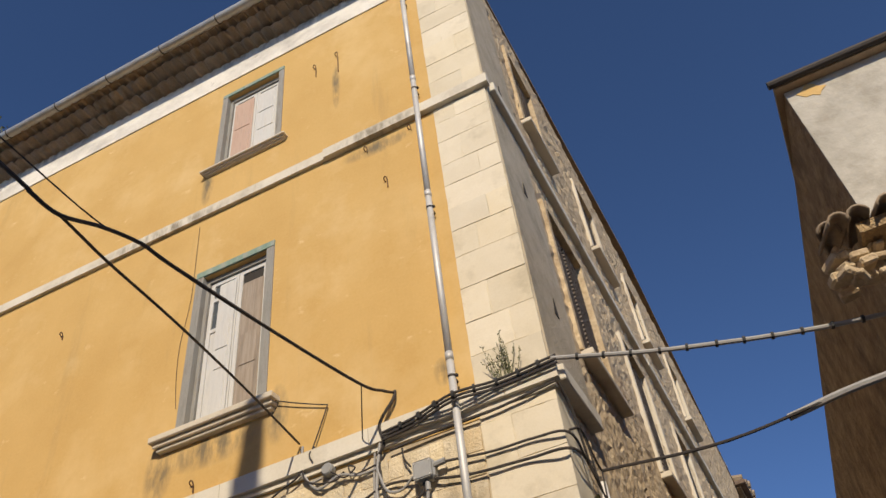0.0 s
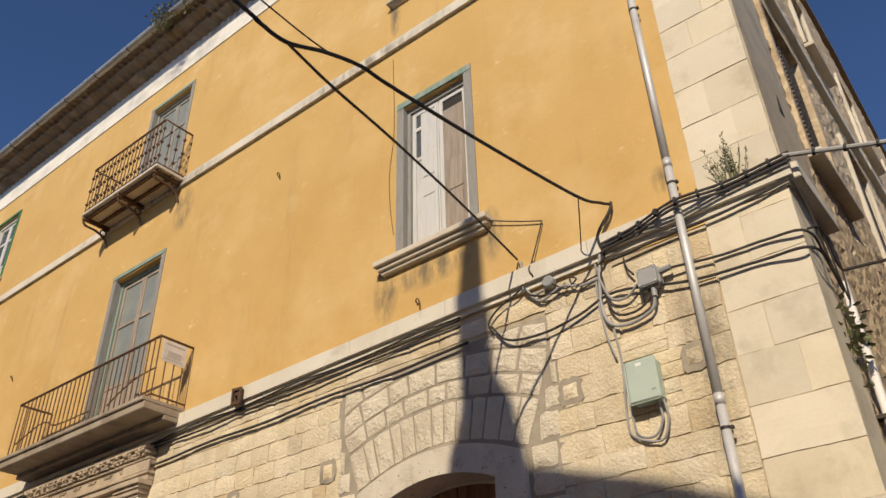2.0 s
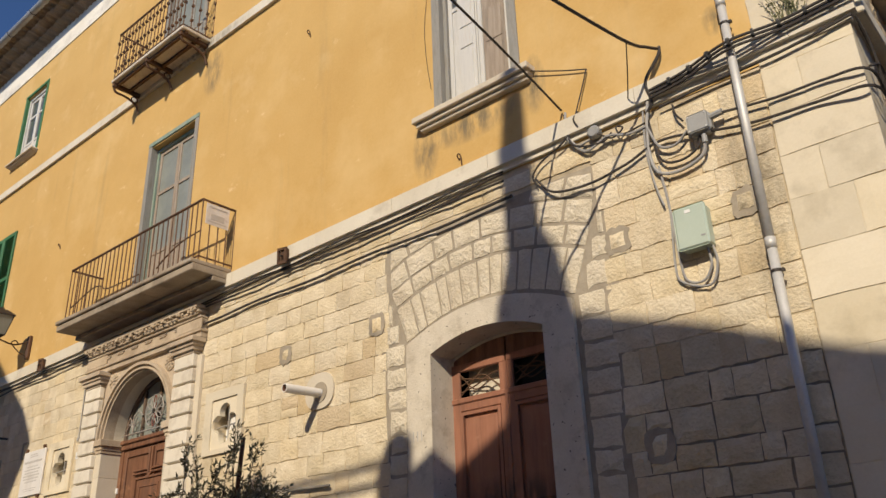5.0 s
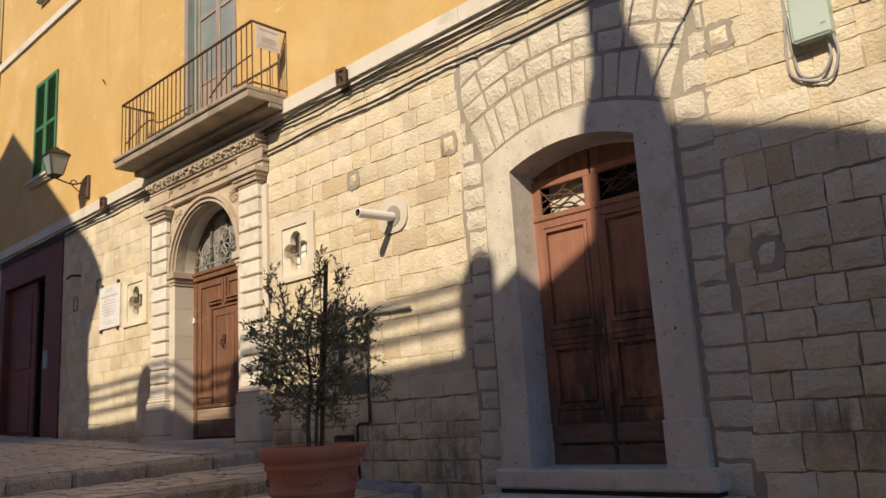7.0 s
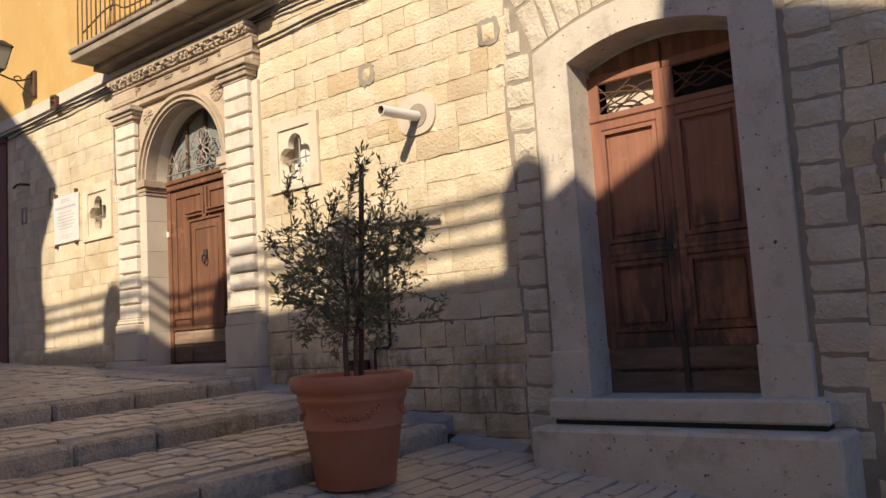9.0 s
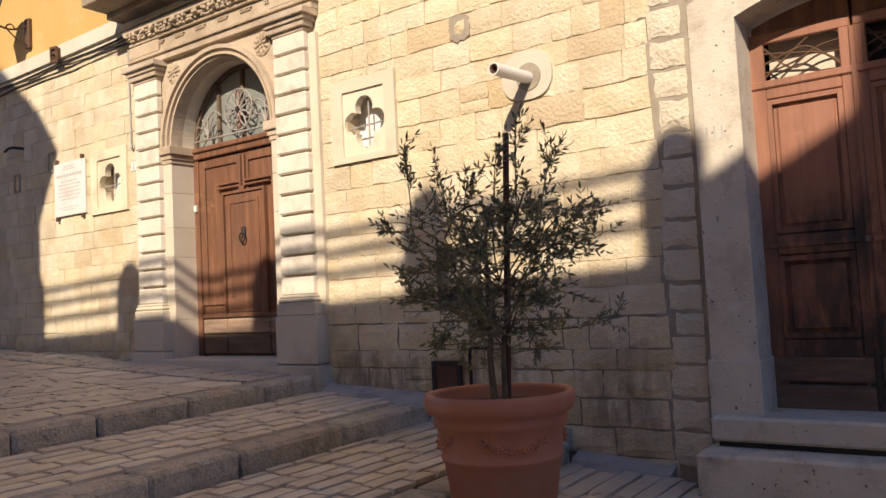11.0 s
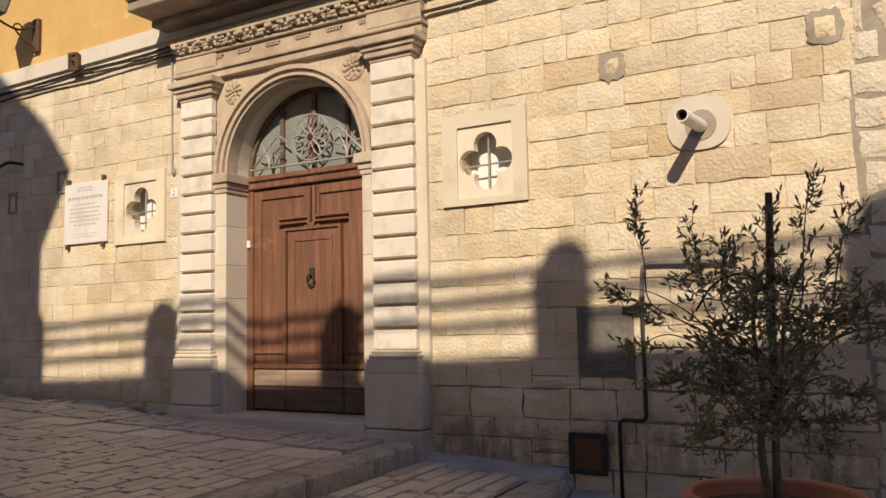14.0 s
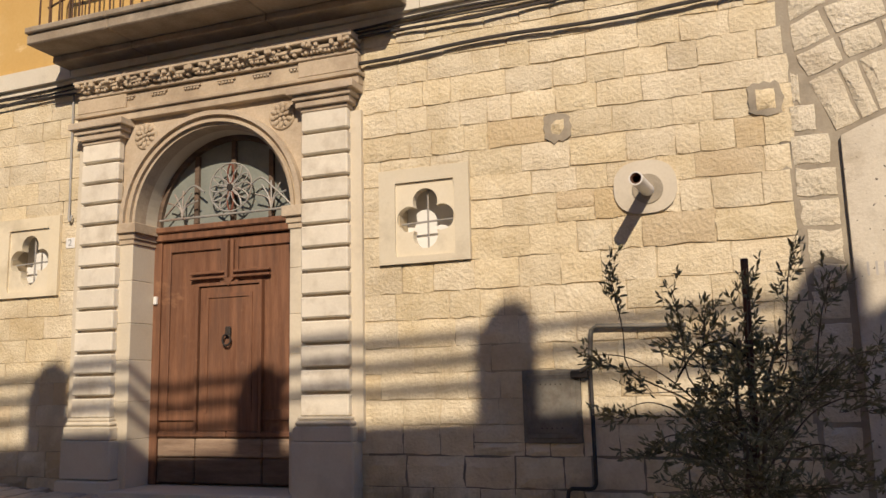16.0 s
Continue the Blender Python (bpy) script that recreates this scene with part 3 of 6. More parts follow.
for r0, r1, y in ((0.92, 0.95, -0.085), (0.95, 0.985, -0.065), (0.985, 1.03, -0.105), (R_IN, 0.92, -0.045)):
    bm = bmesh.new()
    ring(bm, arc(XC, SPR, r1, 0, 180, 40), arc(XC, SPR, r0, 0, 180, 40), y, 0.12)
    part("arch_moulding", bm, "carved", portal)
bm = bmesh.new()
ring(bm, arc(XC, SPR, 0.945, 0, 180, 40), arc(XC, SPR, R_IN, 0, 180, 40), 0.12, DY)
part("arch_soffit", bm, "smooth", portal)
for s in (-1, 1):
    base_z = 0.06 if s > 0 else 0.2
    xo = XC + s * 1.28
    # inner jamb and impost
    js = [base_z, 0.66, 1.02, 1.42, 1.78, 2.2, 2.58]
    for z0, z1 in zip(js, js[1:]):
        part("jamb", boxbm(*sorted((XC + s * R_IN, XC + s * 1.06)), -0.05, DY, z0 + 0.001, z1 - 0.001, 0.004), "smooth", portal)
    bm = bmesh.new()
    for z0, z1, e in ((2.56, 2.61, 0.015), (2.61, 2.67, 0.03), (2.67, 2.77, 0.06)):
        box(bm, *sorted((XC + s * (R_IN - e), XC + s * (1.06 + 0.01))), -0.05 - e, DY, z0, z1, 0.006)
    part("impost", bm, "carved", portal)
    # pilaster: back plate and banded stones
    part("pilaster_back", boxbm(*sorted((XC + s * 1.06, XC + s * 1.62)), -0.05, 0.02, base_z + 0.6, 3.6), "smooth", portal)
    zs = [0.86 + i * (3.635 - 0.86) / 13 for i in range(14)]
    for z0, z1 in zip(zs, zs[1:]):
        part("pilaster_stone", boxbm(xo - 0.235, xo + 0.235, -0.125, -0.04, z0 + 0.014, z1 - 0.014, 0.012), "pilaster", portal)
        part("pilaster_joint", boxbm(xo - 0.215, xo + 0.215, -0.062, -0.05, z1 - 0.014, z1 + 0.014), "carved", portal)
    bm = bmesh.new()
    for z0, z1, e in ((3.62, 3.66, 0.0), (3.66, 3.72, 0.035), (3.72, 3.77, 0.06), (3.77, 3.84, 0.1)):
        box(bm, xo - 0.24 - e, xo + 0.24 + e, -0.13 - e, 0.0, z0, z1, 0.006)
    part("capital", bm, "carved", portal)
    bm = bmesh.new()
    box(bm, xo - 0.3, xo + 0.3, -0.17, 0.02, base_z + 0.1, 0.66, 0.01)
    box(bm, xo - 0.285, xo + 0.285, -0.163, 0.02, 0.66, 0.79, 0.012)
    box(bm, xo - 0.275, xo + 0.275, -0.158, 0.02, 0.79, 0.84, 0.02)
    box(bm, xo - 0.255, xo + 0.255, -0.142, 0.02, 0.84, 0.872, 0.01)
    part("pedestal", bm, "smooth", portal)
    bm = bmesh.new()
    box(bm, xo - 0.33, xo + 0.33, -0.2, 0.02, base_z - 0.25, base_z + 0.09, 0.012)
    part("plinth", bm, "smooth", portal)
    # rosette in the spandrel
    rx, rz = XC + s * 0.79, 3.66
    bm = bmesh.new()
    lathe(bm, [(0.14, -0.03), (0.14, 0.008), (0.125, 0.02), (0.11, 0.008)], 0, 0, 24)
    for count_, rad, size, lift in ((10, 0.092, 0.034, 0.012), (6, 0.048, 0.026, 0.022), (1, 0.0, 0.024, 0.032)):
        for i in range(count_):
            a = 2 * math.pi * i / count_ + 0.2
            bmesh.ops.create_icosphere(bm, subdivisions=2, radius=size, matrix=Matrix.Translation((rad * math.cos(a), rad * math.sin(a), lift)) @ Matrix.Rotation(a, 4, "Z") @ Matrix.Diagonal((1.15, 0.72, 0.6, 1)))
    for v in bm.verts:
        v.co = Vector((rx + v.co.x, -0.03 - v.co.z, rz + v.co.y))
    part("rosette", bm, "carved", portal, smooth=True)
# entablature: architrave, frieze with small grooved blocks, weathered cornice
bm = bmesh.new()
box(bm, XC - 1.62, XC + 1.62, -0.1, 0.02, 3.84, 3.92, 0.006)
box(bm, XC - 1.64, XC + 1.64, -0.13, 0.02, 3.92, 3.96, 0.006)
part("architrave", bm, "carved", portal)
part("portal_frieze", boxbm(XC - 1.6, XC + 1.6, -0.08, 0.02, 3.96, 4.12), "carved", portal)
for s in (-1, 1):
    part("frieze_block", boxbm(XC + s * 1.31 - 0.31, XC + s * 1.31 + 0.31, -0.115, -0.08, 3.965, 4.12, 0.01), "carved", portal)
for i in range(6):
    gx = XC - 1.0 + i * 0.4
    bm = bmesh.new()
    for j in range(5):
        box(bm, gx - 0.09 + j * 0.036, gx - 0.065 + j * 0.036, -0.1, -0.08, 4.055, 4.08, 0.003)
    box(bm, gx - 0.1, gx + 0.1, -0.105, -0.08, 4.08, 4.095)
    part("guttae", bm, "carved", portal)
rng = random.Random(8)
bm = bmesh.new()
for z0, z1, y in ((4.13, 4.165, -0.12), (4.2, 4.235, -0.17), (4.26, 4.32, -0.21)):
    box(bm, XC - 1.6, XC + 1.6, y, 0.02, z0, z1, 0.006)
x = XC - 1.58
while x < XC + 1.56:
    w = rng.uniform(0.022, 0.05)
    if rng.random() < 0.85:
        box(bm, x, x + w * 0.8, -0.15 - rng.uniform(0, 0.02), 0.02, 4.16 + rng.uniform(0, 0.015), 4.205, 0.008)
    if rng.random() < 0.6:
        box(bm, x, x + w * 1.1, -0.2 - rng.uniform(-0.02, 0.03), 0.02, 4.23 - rng.uniform(0, 0.02), 4.27, 0.008)
    x += w
part("cornice", bm, "carved", portal, "weathered crumbling stone cornice")
part("threshold", boxbm(XC - 1.06, XC + 1.0, -0.22, 0.5, 0.02, 0.21, 0.012), "smooth", portal)

# portal door, recessed
pdoor = thing("door_1", (XC, DY, 0.21), "brown wooden double door with raised panels and wicket", "door", "", "structure")
Y = DY
part("door_frame", boxbm(XC - 0.95, XC - 0.8, Y - 0.02, Y + 0.1, 0.21, 2.62), "door", pdoor)
part("door_frame", boxbm(XC + 0.78, XC + 0.95, Y - 0.02, Y + 0.1, 0.21, 2.62), "door", pdoor)
bm = bmesh.new()
box(bm, XC - 0.885, XC + 0.885, Y - 0.05, Y + 0.1, 2.62, 2.76, 0.01)
box(bm, XC - 0.885, XC + 0.885, Y - 0.08, Y + 0.1, 2.7, 2.76, 0.01)
part("transom", bm, "door", pdoor)
for s, x0, x1 in ((-1, XC - 0.8, XC - 0.004), (1, XC + 0.004, XC + 0.78)):
    leaf = part("door_leaf", boxbm(x0, x1, Y + 0.02, Y + 0.07, 0.22, 2.61, 0.004), "door", pdoor)
    # stiles and rails
    bm = bmesh.new()
    box(bm, x0, x0 + 0.1, Y - 0.005, Y + 0.02, 0.82, 2.61, 0.006)
    box(bm, x1 - 0.1, x1, Y - 0.005, Y + 0.02, 0.82, 2.61, 0.006)
    box(bm, x0 + 0.1, x1 - 0.1, Y - 0.005, Y + 0.02, 2.5, 2.61, 0.006)
    box(bm, x0 + 0.1, x1 - 0.1, Y - 0.005, Y + 0.02, 0.82, 0.92, 0.006)
    part("leaf_frame", bm, "door", leaf)
    part("foot_rail", boxbm(x0, x1, Y - 0.024, Y + 0.02, 0.66, 0.72, 0.015), "door", leaf)
for xa, xb in ((XC - 0.795, XC - 0.362), (XC - 0.352, XC + 0.402), (XC + 0.41, XC + 0.775)):
    part("foot_board", boxbm(xa, xb, Y - 0.015, Y + 0.02, 0.475, 0.65, 0.012), "footwood", pdoor, "bleached worn foot board")
    part("foot_board", boxbm(xa, xb, Y - 0.012, Y + 0.02, 0.235, 0.465, 0.012), "darkwood", pdoor, "dark worn foot board")
# the wicket in the middle with its moulded head
bm = bmesh.new()
ring(bm, [(XC - 0.36, 0.7), (XC - 0.36, 2.16), (XC + 0.4, 2.16), (XC + 0.4, 0.7)], [(XC - 0.33, 0.7), (XC - 0.33, 2.13), (XC + 0.37, 2.13), (XC + 0.37, 0.7)], Y - 0.035, Y + 0.02)
part("wicket_frame", bm, "door", pdoor)
part("wicket_panel", boxbm(XC - 0.32, XC + 0.36, Y - 0.018, Y + 0.02, 0.72, 2.12, 0.01), "door", pdoor)
bm = bmesh.new()
ring(bm, [(XC - 0.25, 0.9), (XC - 0.25, 2.05), (XC + 0.29, 2.05), (XC + 0.29, 0.9)], [(XC - 0.21, 0.9), (XC - 0.21, 2.01), (XC + 0.25, 2.01), (XC + 0.25, 0.9)], Y - 0.03, Y)
part("wicket_moulding", bm, "door", pdoor)
bm = bmesh.new()
for s in (-1, 1):
    for k in range(2):
        box(bm, *sorted((XC + 0.02 + s * 0.04, XC + 0.02 + s * 0.46)), Y - 0.04, Y, 2.2 + 0.05 * k, 2.225 + 0.05 * k, 0.005)
    box(bm, *sorted((XC + 0.02 + s * 0.02, XC + 0.02 + s * 0.05)), Y - 0.04, Y, 2.2, 2.58, 0.005)
prism(bm, [(XC + 0.02, 2.12), (XC + 0.08, 2.2), (XC - 0.04, 2.2)], Y - 0.04, Y)
part("head_moulding", bm, "door", pdoor)
kn = part("knocker", boxbm(XC - 0.005, XC + 0.055, Y - 0.055, Y - 0.01, 1.62, 1.72, 0.012), "darkiron", pdoor, "dark iron ring knocker")
bm = bmesh.new()
tube(bm, [(XC + 0.025 + 0.045 * math.sin(a), Y - 0.06, 1.59 - 0.055 * math.cos(a)) for a in (i * math.pi / 8 for i in range(17))], 0.011, 6)
part("knocker_ring", bm, "darkiron", kn)
part("bell_push", boxbm(XC - 0.87, XC - 0.83, Y - 0.05, Y - 0.02, 1.98, 2.06, 0.005), "white", pdoor, "small white bell push")
# lunette: glass and iron flower grille
part("lunette_frame", (lambda b: (ring(b, arc(XC, 2.76, 0.95, 0, 180, 32), arc(XC, 2.76, 0.85, 0, 180, 32), Y + 0.005, Y + 0.08), b)[1])(bmesh.new()), "darkwood", pdoor)
part("lunette_glass", prismbm(arc(XC, 2.76, 0.86, 0, 180, 32), Y + 0.05, Y + 0.06), "dustglass", pdoor, "dusty fanlight glass")
part("lunette_back", prismbm(arc(XC, 2.76, 0.85, 0, 180, 32), Y + 0.07, Y + 0.09), "dark", pdoor)
for gx in (XC - 0.42, XC + 0.02, XC + 0.46):
    part("glazing_bar", boxbm(gx - 0.025, gx + 0.025, Y + 0.015, Y + 0.055, 2.76, 2.76 + math.sqrt(0.85 ** 2 - (gx - XC) ** 2) - 0.01), "darkwood", pdoor)
grille = part("iron_grille", tubebm([(XC - 0.8, Y - 0.07, 2.83), (XC + 0.8, Y - 0.07, 2.83)], 0.012, 6), "greyiron", pdoor, "wrought iron flower grille")
cxg, czg = XC + 0.05, 3.1
for i in range(12):
    a = math.pi / 6 * i
    pts = []
    for j in range(13):
        b = math.pi * 2 * j / 12
        rr, ww = 0.135 + 0.1 * -math.cos(b), 0.035 * math.sin(b)
        pts.append((cxg + rr * math.cos(a) - ww * math.sin(a), Y - 0.07, czg + rr * math.sin(a) + ww * math.cos(a)))
    part("petal", tubebm(pts, 0.009, 5), "redoxide" if i in (3, 9) else "greyiron", grille)
part("hub", tubebm([(cxg, Y - 0.09, czg), (cxg, Y - 0.05, czg)], 0.035, 10), "darkiron", grille)
part("hoop", tubebm([(cxg + 0.245 * math.cos(i * math.pi / 14), Y - 0.07, czg + 0.245 * math.sin(i * math.pi / 14)) for i in range(29)], 0.009, 6), "greyiron", grille)
for s in (-1, 1):
    for i in range(5):
        a = radians(35 + 28 * i)
        ox = XC + s * 0.52
        part("scroll", tubebm(spline([(ox, Y - 0.07, 2.84), (ox + s * 0.05 * math.cos(a), Y - 0.07, 2.95), (ox + s * 0.22 * math.cos(a), Y - 0.07, 2.86 + 0.26 * math.sin(a))]), 0.009, 5), "greyiron", grille)
    part("scroll", tubebm(spline([(XC + s * 0.26, Y - 0.07, 3.08), (XC + s * 0.4, Y - 0.07, 3.16), (XC + s * 0.55, Y - 0.07, 3.04), (XC + s * 0.74, Y - 0.07, 2.86)]), 0.01, 5), "greyiron", grille)

# ---- tall side door ----
tdoor = thing("door_2", (6.32, 0.0, -0.2), "tall reddish wooden double door in a pale stone surround", "door", "", "structure")
TC, HW = 6.325, 0.705
bm = bmesh.new()
arch_i = [(TC + HW, 0.2), *[(TC + HW * u, 2.69 + 0.15 * (1 - u * u)) for u in (1 - i / 10 for i in range(21))], (TC - HW, 0.2)]
arch_o = [(TC + HW + 0.34, 0.2), *[(TC + (HW + 0.34) * u, 2.86 + 0.25 * (1 - u * u)) for u in (1 - i / 10 for i in range(21))], (TC - HW - 0.34, 0.2)]
ring(bm, arch_o, arch_i, -0.045, 0.3)
part("surround", bm, "travertine", tdoor, "pale travertine door surround")
bm = bmesh.new()
ring(bm, [(TC + HW + 0.12, 0.2), *[(TC + (HW + 0.12) * u, 2.9 + 0.1 * (1 - u * u)) for u in (1 - i / 10 for i in range(21))], (TC - HW - 0.12, 0.2)],
     [(TC + HW - 0.02, 0.2), *[(TC + (HW - 0.02) * u, 2.67 + 0.14 * (1 - u * u)) for u in (1 - i / 10 for i in range(21))], (TC - HW + 0.02, 0.2)], 0.305, 0.42)
part("arch_back", bm, "travertine", tdoor)
for s in (-1, 1):
    part("jamb_foot", boxbm(*sorted((TC + s * (HW - 0.015), TC + s * (HW + 0.36))), -0.07, 0.32, -0.2, 0.21, 0.008), "travertine", tdoor)
part("door_step", boxbm(TC - 1.02, TC + 1.19, -0.23, 0.5, -0.345, -0.172, 0.02), "travertine", tdoor, "worn pale stone door step")
part("door_step", boxbm(TC - 1.06, TC + 1.3, -0.47, 0.1, -0.9, -0.385, 0.025), "travertine", tdoor, "worn pale stone door step")
# near-black strip paints the shade between the two steps
part("step_gap", boxbm(TC - 0.98, TC + 1.15, -0.19, 0.1, -0.39, -0.34), "dark", tdoor)
Y = 0.3
for s in (-1, 1):
    x0, x1 = sorted((TC + s * 0.008, TC + s * (HW + 0.02)))
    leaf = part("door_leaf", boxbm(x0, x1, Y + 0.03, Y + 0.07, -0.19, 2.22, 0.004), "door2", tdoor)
    bm = bmesh.new()
    xa, xb = (x0 + 0.12, x1 - 0.08) if s < 0 else (x0 + 0.08, x1 - 0.12)
    box(bm, x0, xa, Y, Y + 0.03, -0.19, 2.6, 0.006)
    box(bm, xb, x1, Y, Y + 0.03, -0.19, 2.6, 0.006)
    for z0, z1 in ((2.12, 2.25), (0.95, 1.1), (0.2, 0.33)):
        box(bm, xa, xb, Y, Y + 0.03, z0, z1, 0.006)
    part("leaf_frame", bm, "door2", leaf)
    for z0, z1 in ((1.11, 2.11), (0.34, 0.94)):
        bm = bmesh.new()
        ring(bm, [(xa, z0), (xa, z1), (xb, z1), (xb, z0), (xa, z0)], [(xa + 0.035, z0 + 0.035), (xa + 0.035, z1 - 0.035), (xb - 0.035, z1 - 0.035), (xb - 0.035, z0 + 0.035), (xa + 0.035, z0 + 0.035)], Y - 0.008, Y + 0.03)
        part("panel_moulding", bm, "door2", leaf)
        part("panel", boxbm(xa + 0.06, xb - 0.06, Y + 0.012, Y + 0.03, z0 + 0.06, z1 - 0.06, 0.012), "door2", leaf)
    part("lock_rail_moulding", boxbm(x0 + 0.02, x1 - 0.02, Y - 0.015, Y + 0.02, 1.0, 1.05, 0.01), "door2", leaf)
    for z0, z1 in ((0.02, 0.2), (-0.18, 0.0)):
        part("foot_board", boxbm(x0 + 0.01, x1 - 0.01, Y - 0.01, Y + 0.03, z0, z1, 0.015), "darkwood", leaf, "grey weathered foot board")
    # left board pale, right one black: sunlit and unlit interior put into colour
    part("fanlight", boxbm(xa, xb, Y + 0.16, Y + 0.17, 2.2, 2.62), "smooth" if s < 0 else "dark", leaf, "pale board standing in for the sunlit interior behind the fanlight" if s < 0 else "near-black board standing in for the unlit interior behind the fanlight")
    part("fanlight_head", boxbm(x0, x1, Y - 0.004, Y + 0.05, 2.54, 2.62, 0.008), "door2", leaf)
    part("head_board", boxbm(x0, x1, Y + 0.012, Y + 0.05, 2.62, 2.88, 0.004), "door", leaf)
    part("fanlight_sill", boxbm(x0, x1, Y - 0.018, Y + 0.03, 2.2, 2.26, 0.01), "door2", leaf)
    for a0, b0, c0 in ((0.05, 0.1, 0.2), (0.12, 0.2, 0.02), (0.24, 0.06, 0.12), (0.02, 0.24, 0.26), (0.2, 0.16, 0.04)):
        part("grille_bar", tubebm(spline([(xa, Y + 0.02, 2.27 + a0), (xa + (xb - xa) * (0.3 + b0), Y + 0.02, 2.27 + b0), (xa + (xb - xa) * 0.75, Y + 0.02, 2.3 + (b0 + c0) / 2), (xb, Y + 0.02, 2.27 + c0)]), 0.008, 5), "iron", leaf)
part("lock", boxbm(TC - 0.02, TC + 0.02, Y - 0.03, Y + 0.0, 1.0, 1.05, 0.006), "oldpaint", tdoor, "small steel padlock")
part("meeting_strip", boxbm(TC - 0.02, TC + 0.02, Y - 0.015, Y + 0.03, -0.18, 2.54, 0.006), "door2", tdoor)

# ---- ground ----
# one sheet to the horizon; the street's treads lie in it
bm = bmesh.new()
xs = [-400, -60, -12, -9, -6, -4, -2, 0, 1.1, 1.15, 1.16, 2.4, 2.55, 2.56, 3.8, 3.97, 3.98, 5, 7, 9, 11, 13, 16, 60, 400]
ys = [-400, -60, -14, -9.5, -8, -6, -4, -3, -2, -1, 0.1, 30, 400]
grid = [[bm.verts.new((x, y, ground_z(max(-12, min(16, x)) + 0.146, max(-9, min(0, y))) - 0.035)) for y in ys] for x in xs]
for i in range(len(xs) - 1):
    for j in range(len(ys) - 1):
        bm.faces.new((grid[i][j], grid[i + 1][j], grid[i + 1][j + 1], grid[i][j + 1]))
setting("ground", bm, "joint", "sloping stepped street bedded in earth", "ground")

# ---- houses across the street; they stand behind the walk and cast the shade on the front ----
OY = 10.0


def cast(x, z):
    """The place on the opposite frontage whose shadow falls at (x, z) on the front."""
    return x + 0.39 * OY, z + 0.68 * OY


def house(name, outline, depth, label, material="opposite"):
    bm = bmesh.new()
    pts = [cast(*p) for p in outline]
    prism(bm, pts, -OY - depth, -OY)
    h = thing(name, (sum(p[0] for p in pts) / len(pts), -OY - depth / 2, -1), label, "house")
    part("wall", bm, material, h)
    return h


LOW = -1.5 - 0.68 * OY
left_house = house("house", [(-30, LOW), (-4.34, LOW), (-4.34, 2.62), (-3.78, 3.12), (-4.3, 3.77), (-8.8, 7.3), (-14, 4.5), (-30, 4.5)], 5.0, "plain house with a steep gabled roof across the street")
mid_house = house("house", [(-4.34, LOW), (5.35, LOW), (5.35, 0.98), (-4.34, 0.5)], 5.0, "plain terraced house with a roof parapet across the street")
for i, px in enumerate((-4.45, -2.1, 0.31, 2.72, 5.12)):
    pz = 0.52 + 0.05 * (px + 4.34)
    top = (1.38, 1.44, 1.55, 1.8, 1.97)[i]
    x, z = cast(px, pz)
    bm = bmesh.new()
    box(bm, x - 0.21, x + 0.21, -OY - 0.3, -OY, z - 0.3, z + top - pz - 0.2)
    prism(bm, [(x - 0.21, z + top - pz - 0.2), *[(x + 0.21 * math.cos(a), z + top - pz - 0.2 + 0.2 * math.sin(a)) for a in (math.pi * (8 - k) / 8 for k in range(9))], (x + 0.21, z + top - pz - 0.2)][1:-1], -OY - 0.3, -OY)
    part("parapet_pillar", bm, "opposite", mid_house)
for dz in (0.3, 0.52, 0.72):
    a, b = cast(-4.34, 0.5 + dz), cast(5.12, 0.98 + dz + 0.06)
    part("parapet_rail", tubebm([(a[0], -OY - 0.12, a[1]), (b[0], -OY - 0.12, b[1])], 0.04, 8), "darkiron", mid_house)
right_house = house("house", [(5.35, LOW), (30, LOW), (30, -4.5), (9.57, 1.93), (8.53, 2.36), (7.4, 2.72), (6.55, 2.2), (5.35, 1.55)], 5.0, "plain house with a hipped roof and tall chimney across the street")
bm = bmesh.new()
prism(bm, [cast(*p) for p in ((6.5, 2.0), (7.42, 2.5), (7.34, 2.9), (7.25, 3.4), (7.06, 3.75), (7.05, 4.45), (7.0, 4.5), (7.0, 5.5), (6.85, 5.5), (6.76, 4.8), (6.76, 3.6), (6.6, 3.1))], -OY - 0.3, -OY)
part("chimney", bm, "opposite", right_house)

# house on the far corner of the alley
corner_house = thing("corner_house", (15, 2, -1), "old rubble house with a pale rendered front and tiled eaves", "house")
bm = bmesh.new()
prism(bm, [(13.2, 0.33), (22, 0.33), (22, 11), (12.5, 11.1)], -2.0, 7.15)
for v in bm.verts:
    v.co = Vector((v.co.x, v.co.z, v.co.y))
part("wall", bm, "rubble_brown", corner_house, "brown rubble stone wall")
part("front_render", boxbm(13.205, 22, 0.305, 0.33, 5.0, 7.149), "render_pale", corner_house, "peeling pale render")
rc = random.Random(31)
for cx_, cz_, r_ in ((13.75, 5.45, 0.08), (14.1, 5.35, 0.12), (14.5, 5.6, 0.09), (14.4, 6.0, 0.07), (13.45, 7.02, 0.1), (15.2, 5.4, 0.12), (15.0, 6.2, 0.08)):
    pts = [(cx_ + r_ * rc.uniform(0.6, 1.3) * math.cos(a) * 1.4, cz_ + r_ * rc.uniform(0.5, 1.2) * math.sin(a)) for a in (2 * math.pi * k / 11 for k in range(11))]
    part("paint_scrap", prismbm(pts, 0.299, 0.306), "plaster", corner_house, "scrap of old ochre paint")
bm = bmesh.new()
box(bm, 13.12, 22.2, 0.2, 11.2, 7.15, 7.19)
part("eave_board", bm, "roof", corner_house)
bm = bmesh.new()
tube(bm, [(13.08, 0.17, 7.2), (22.2, 0.17, 7.22)], 0.045, 10)
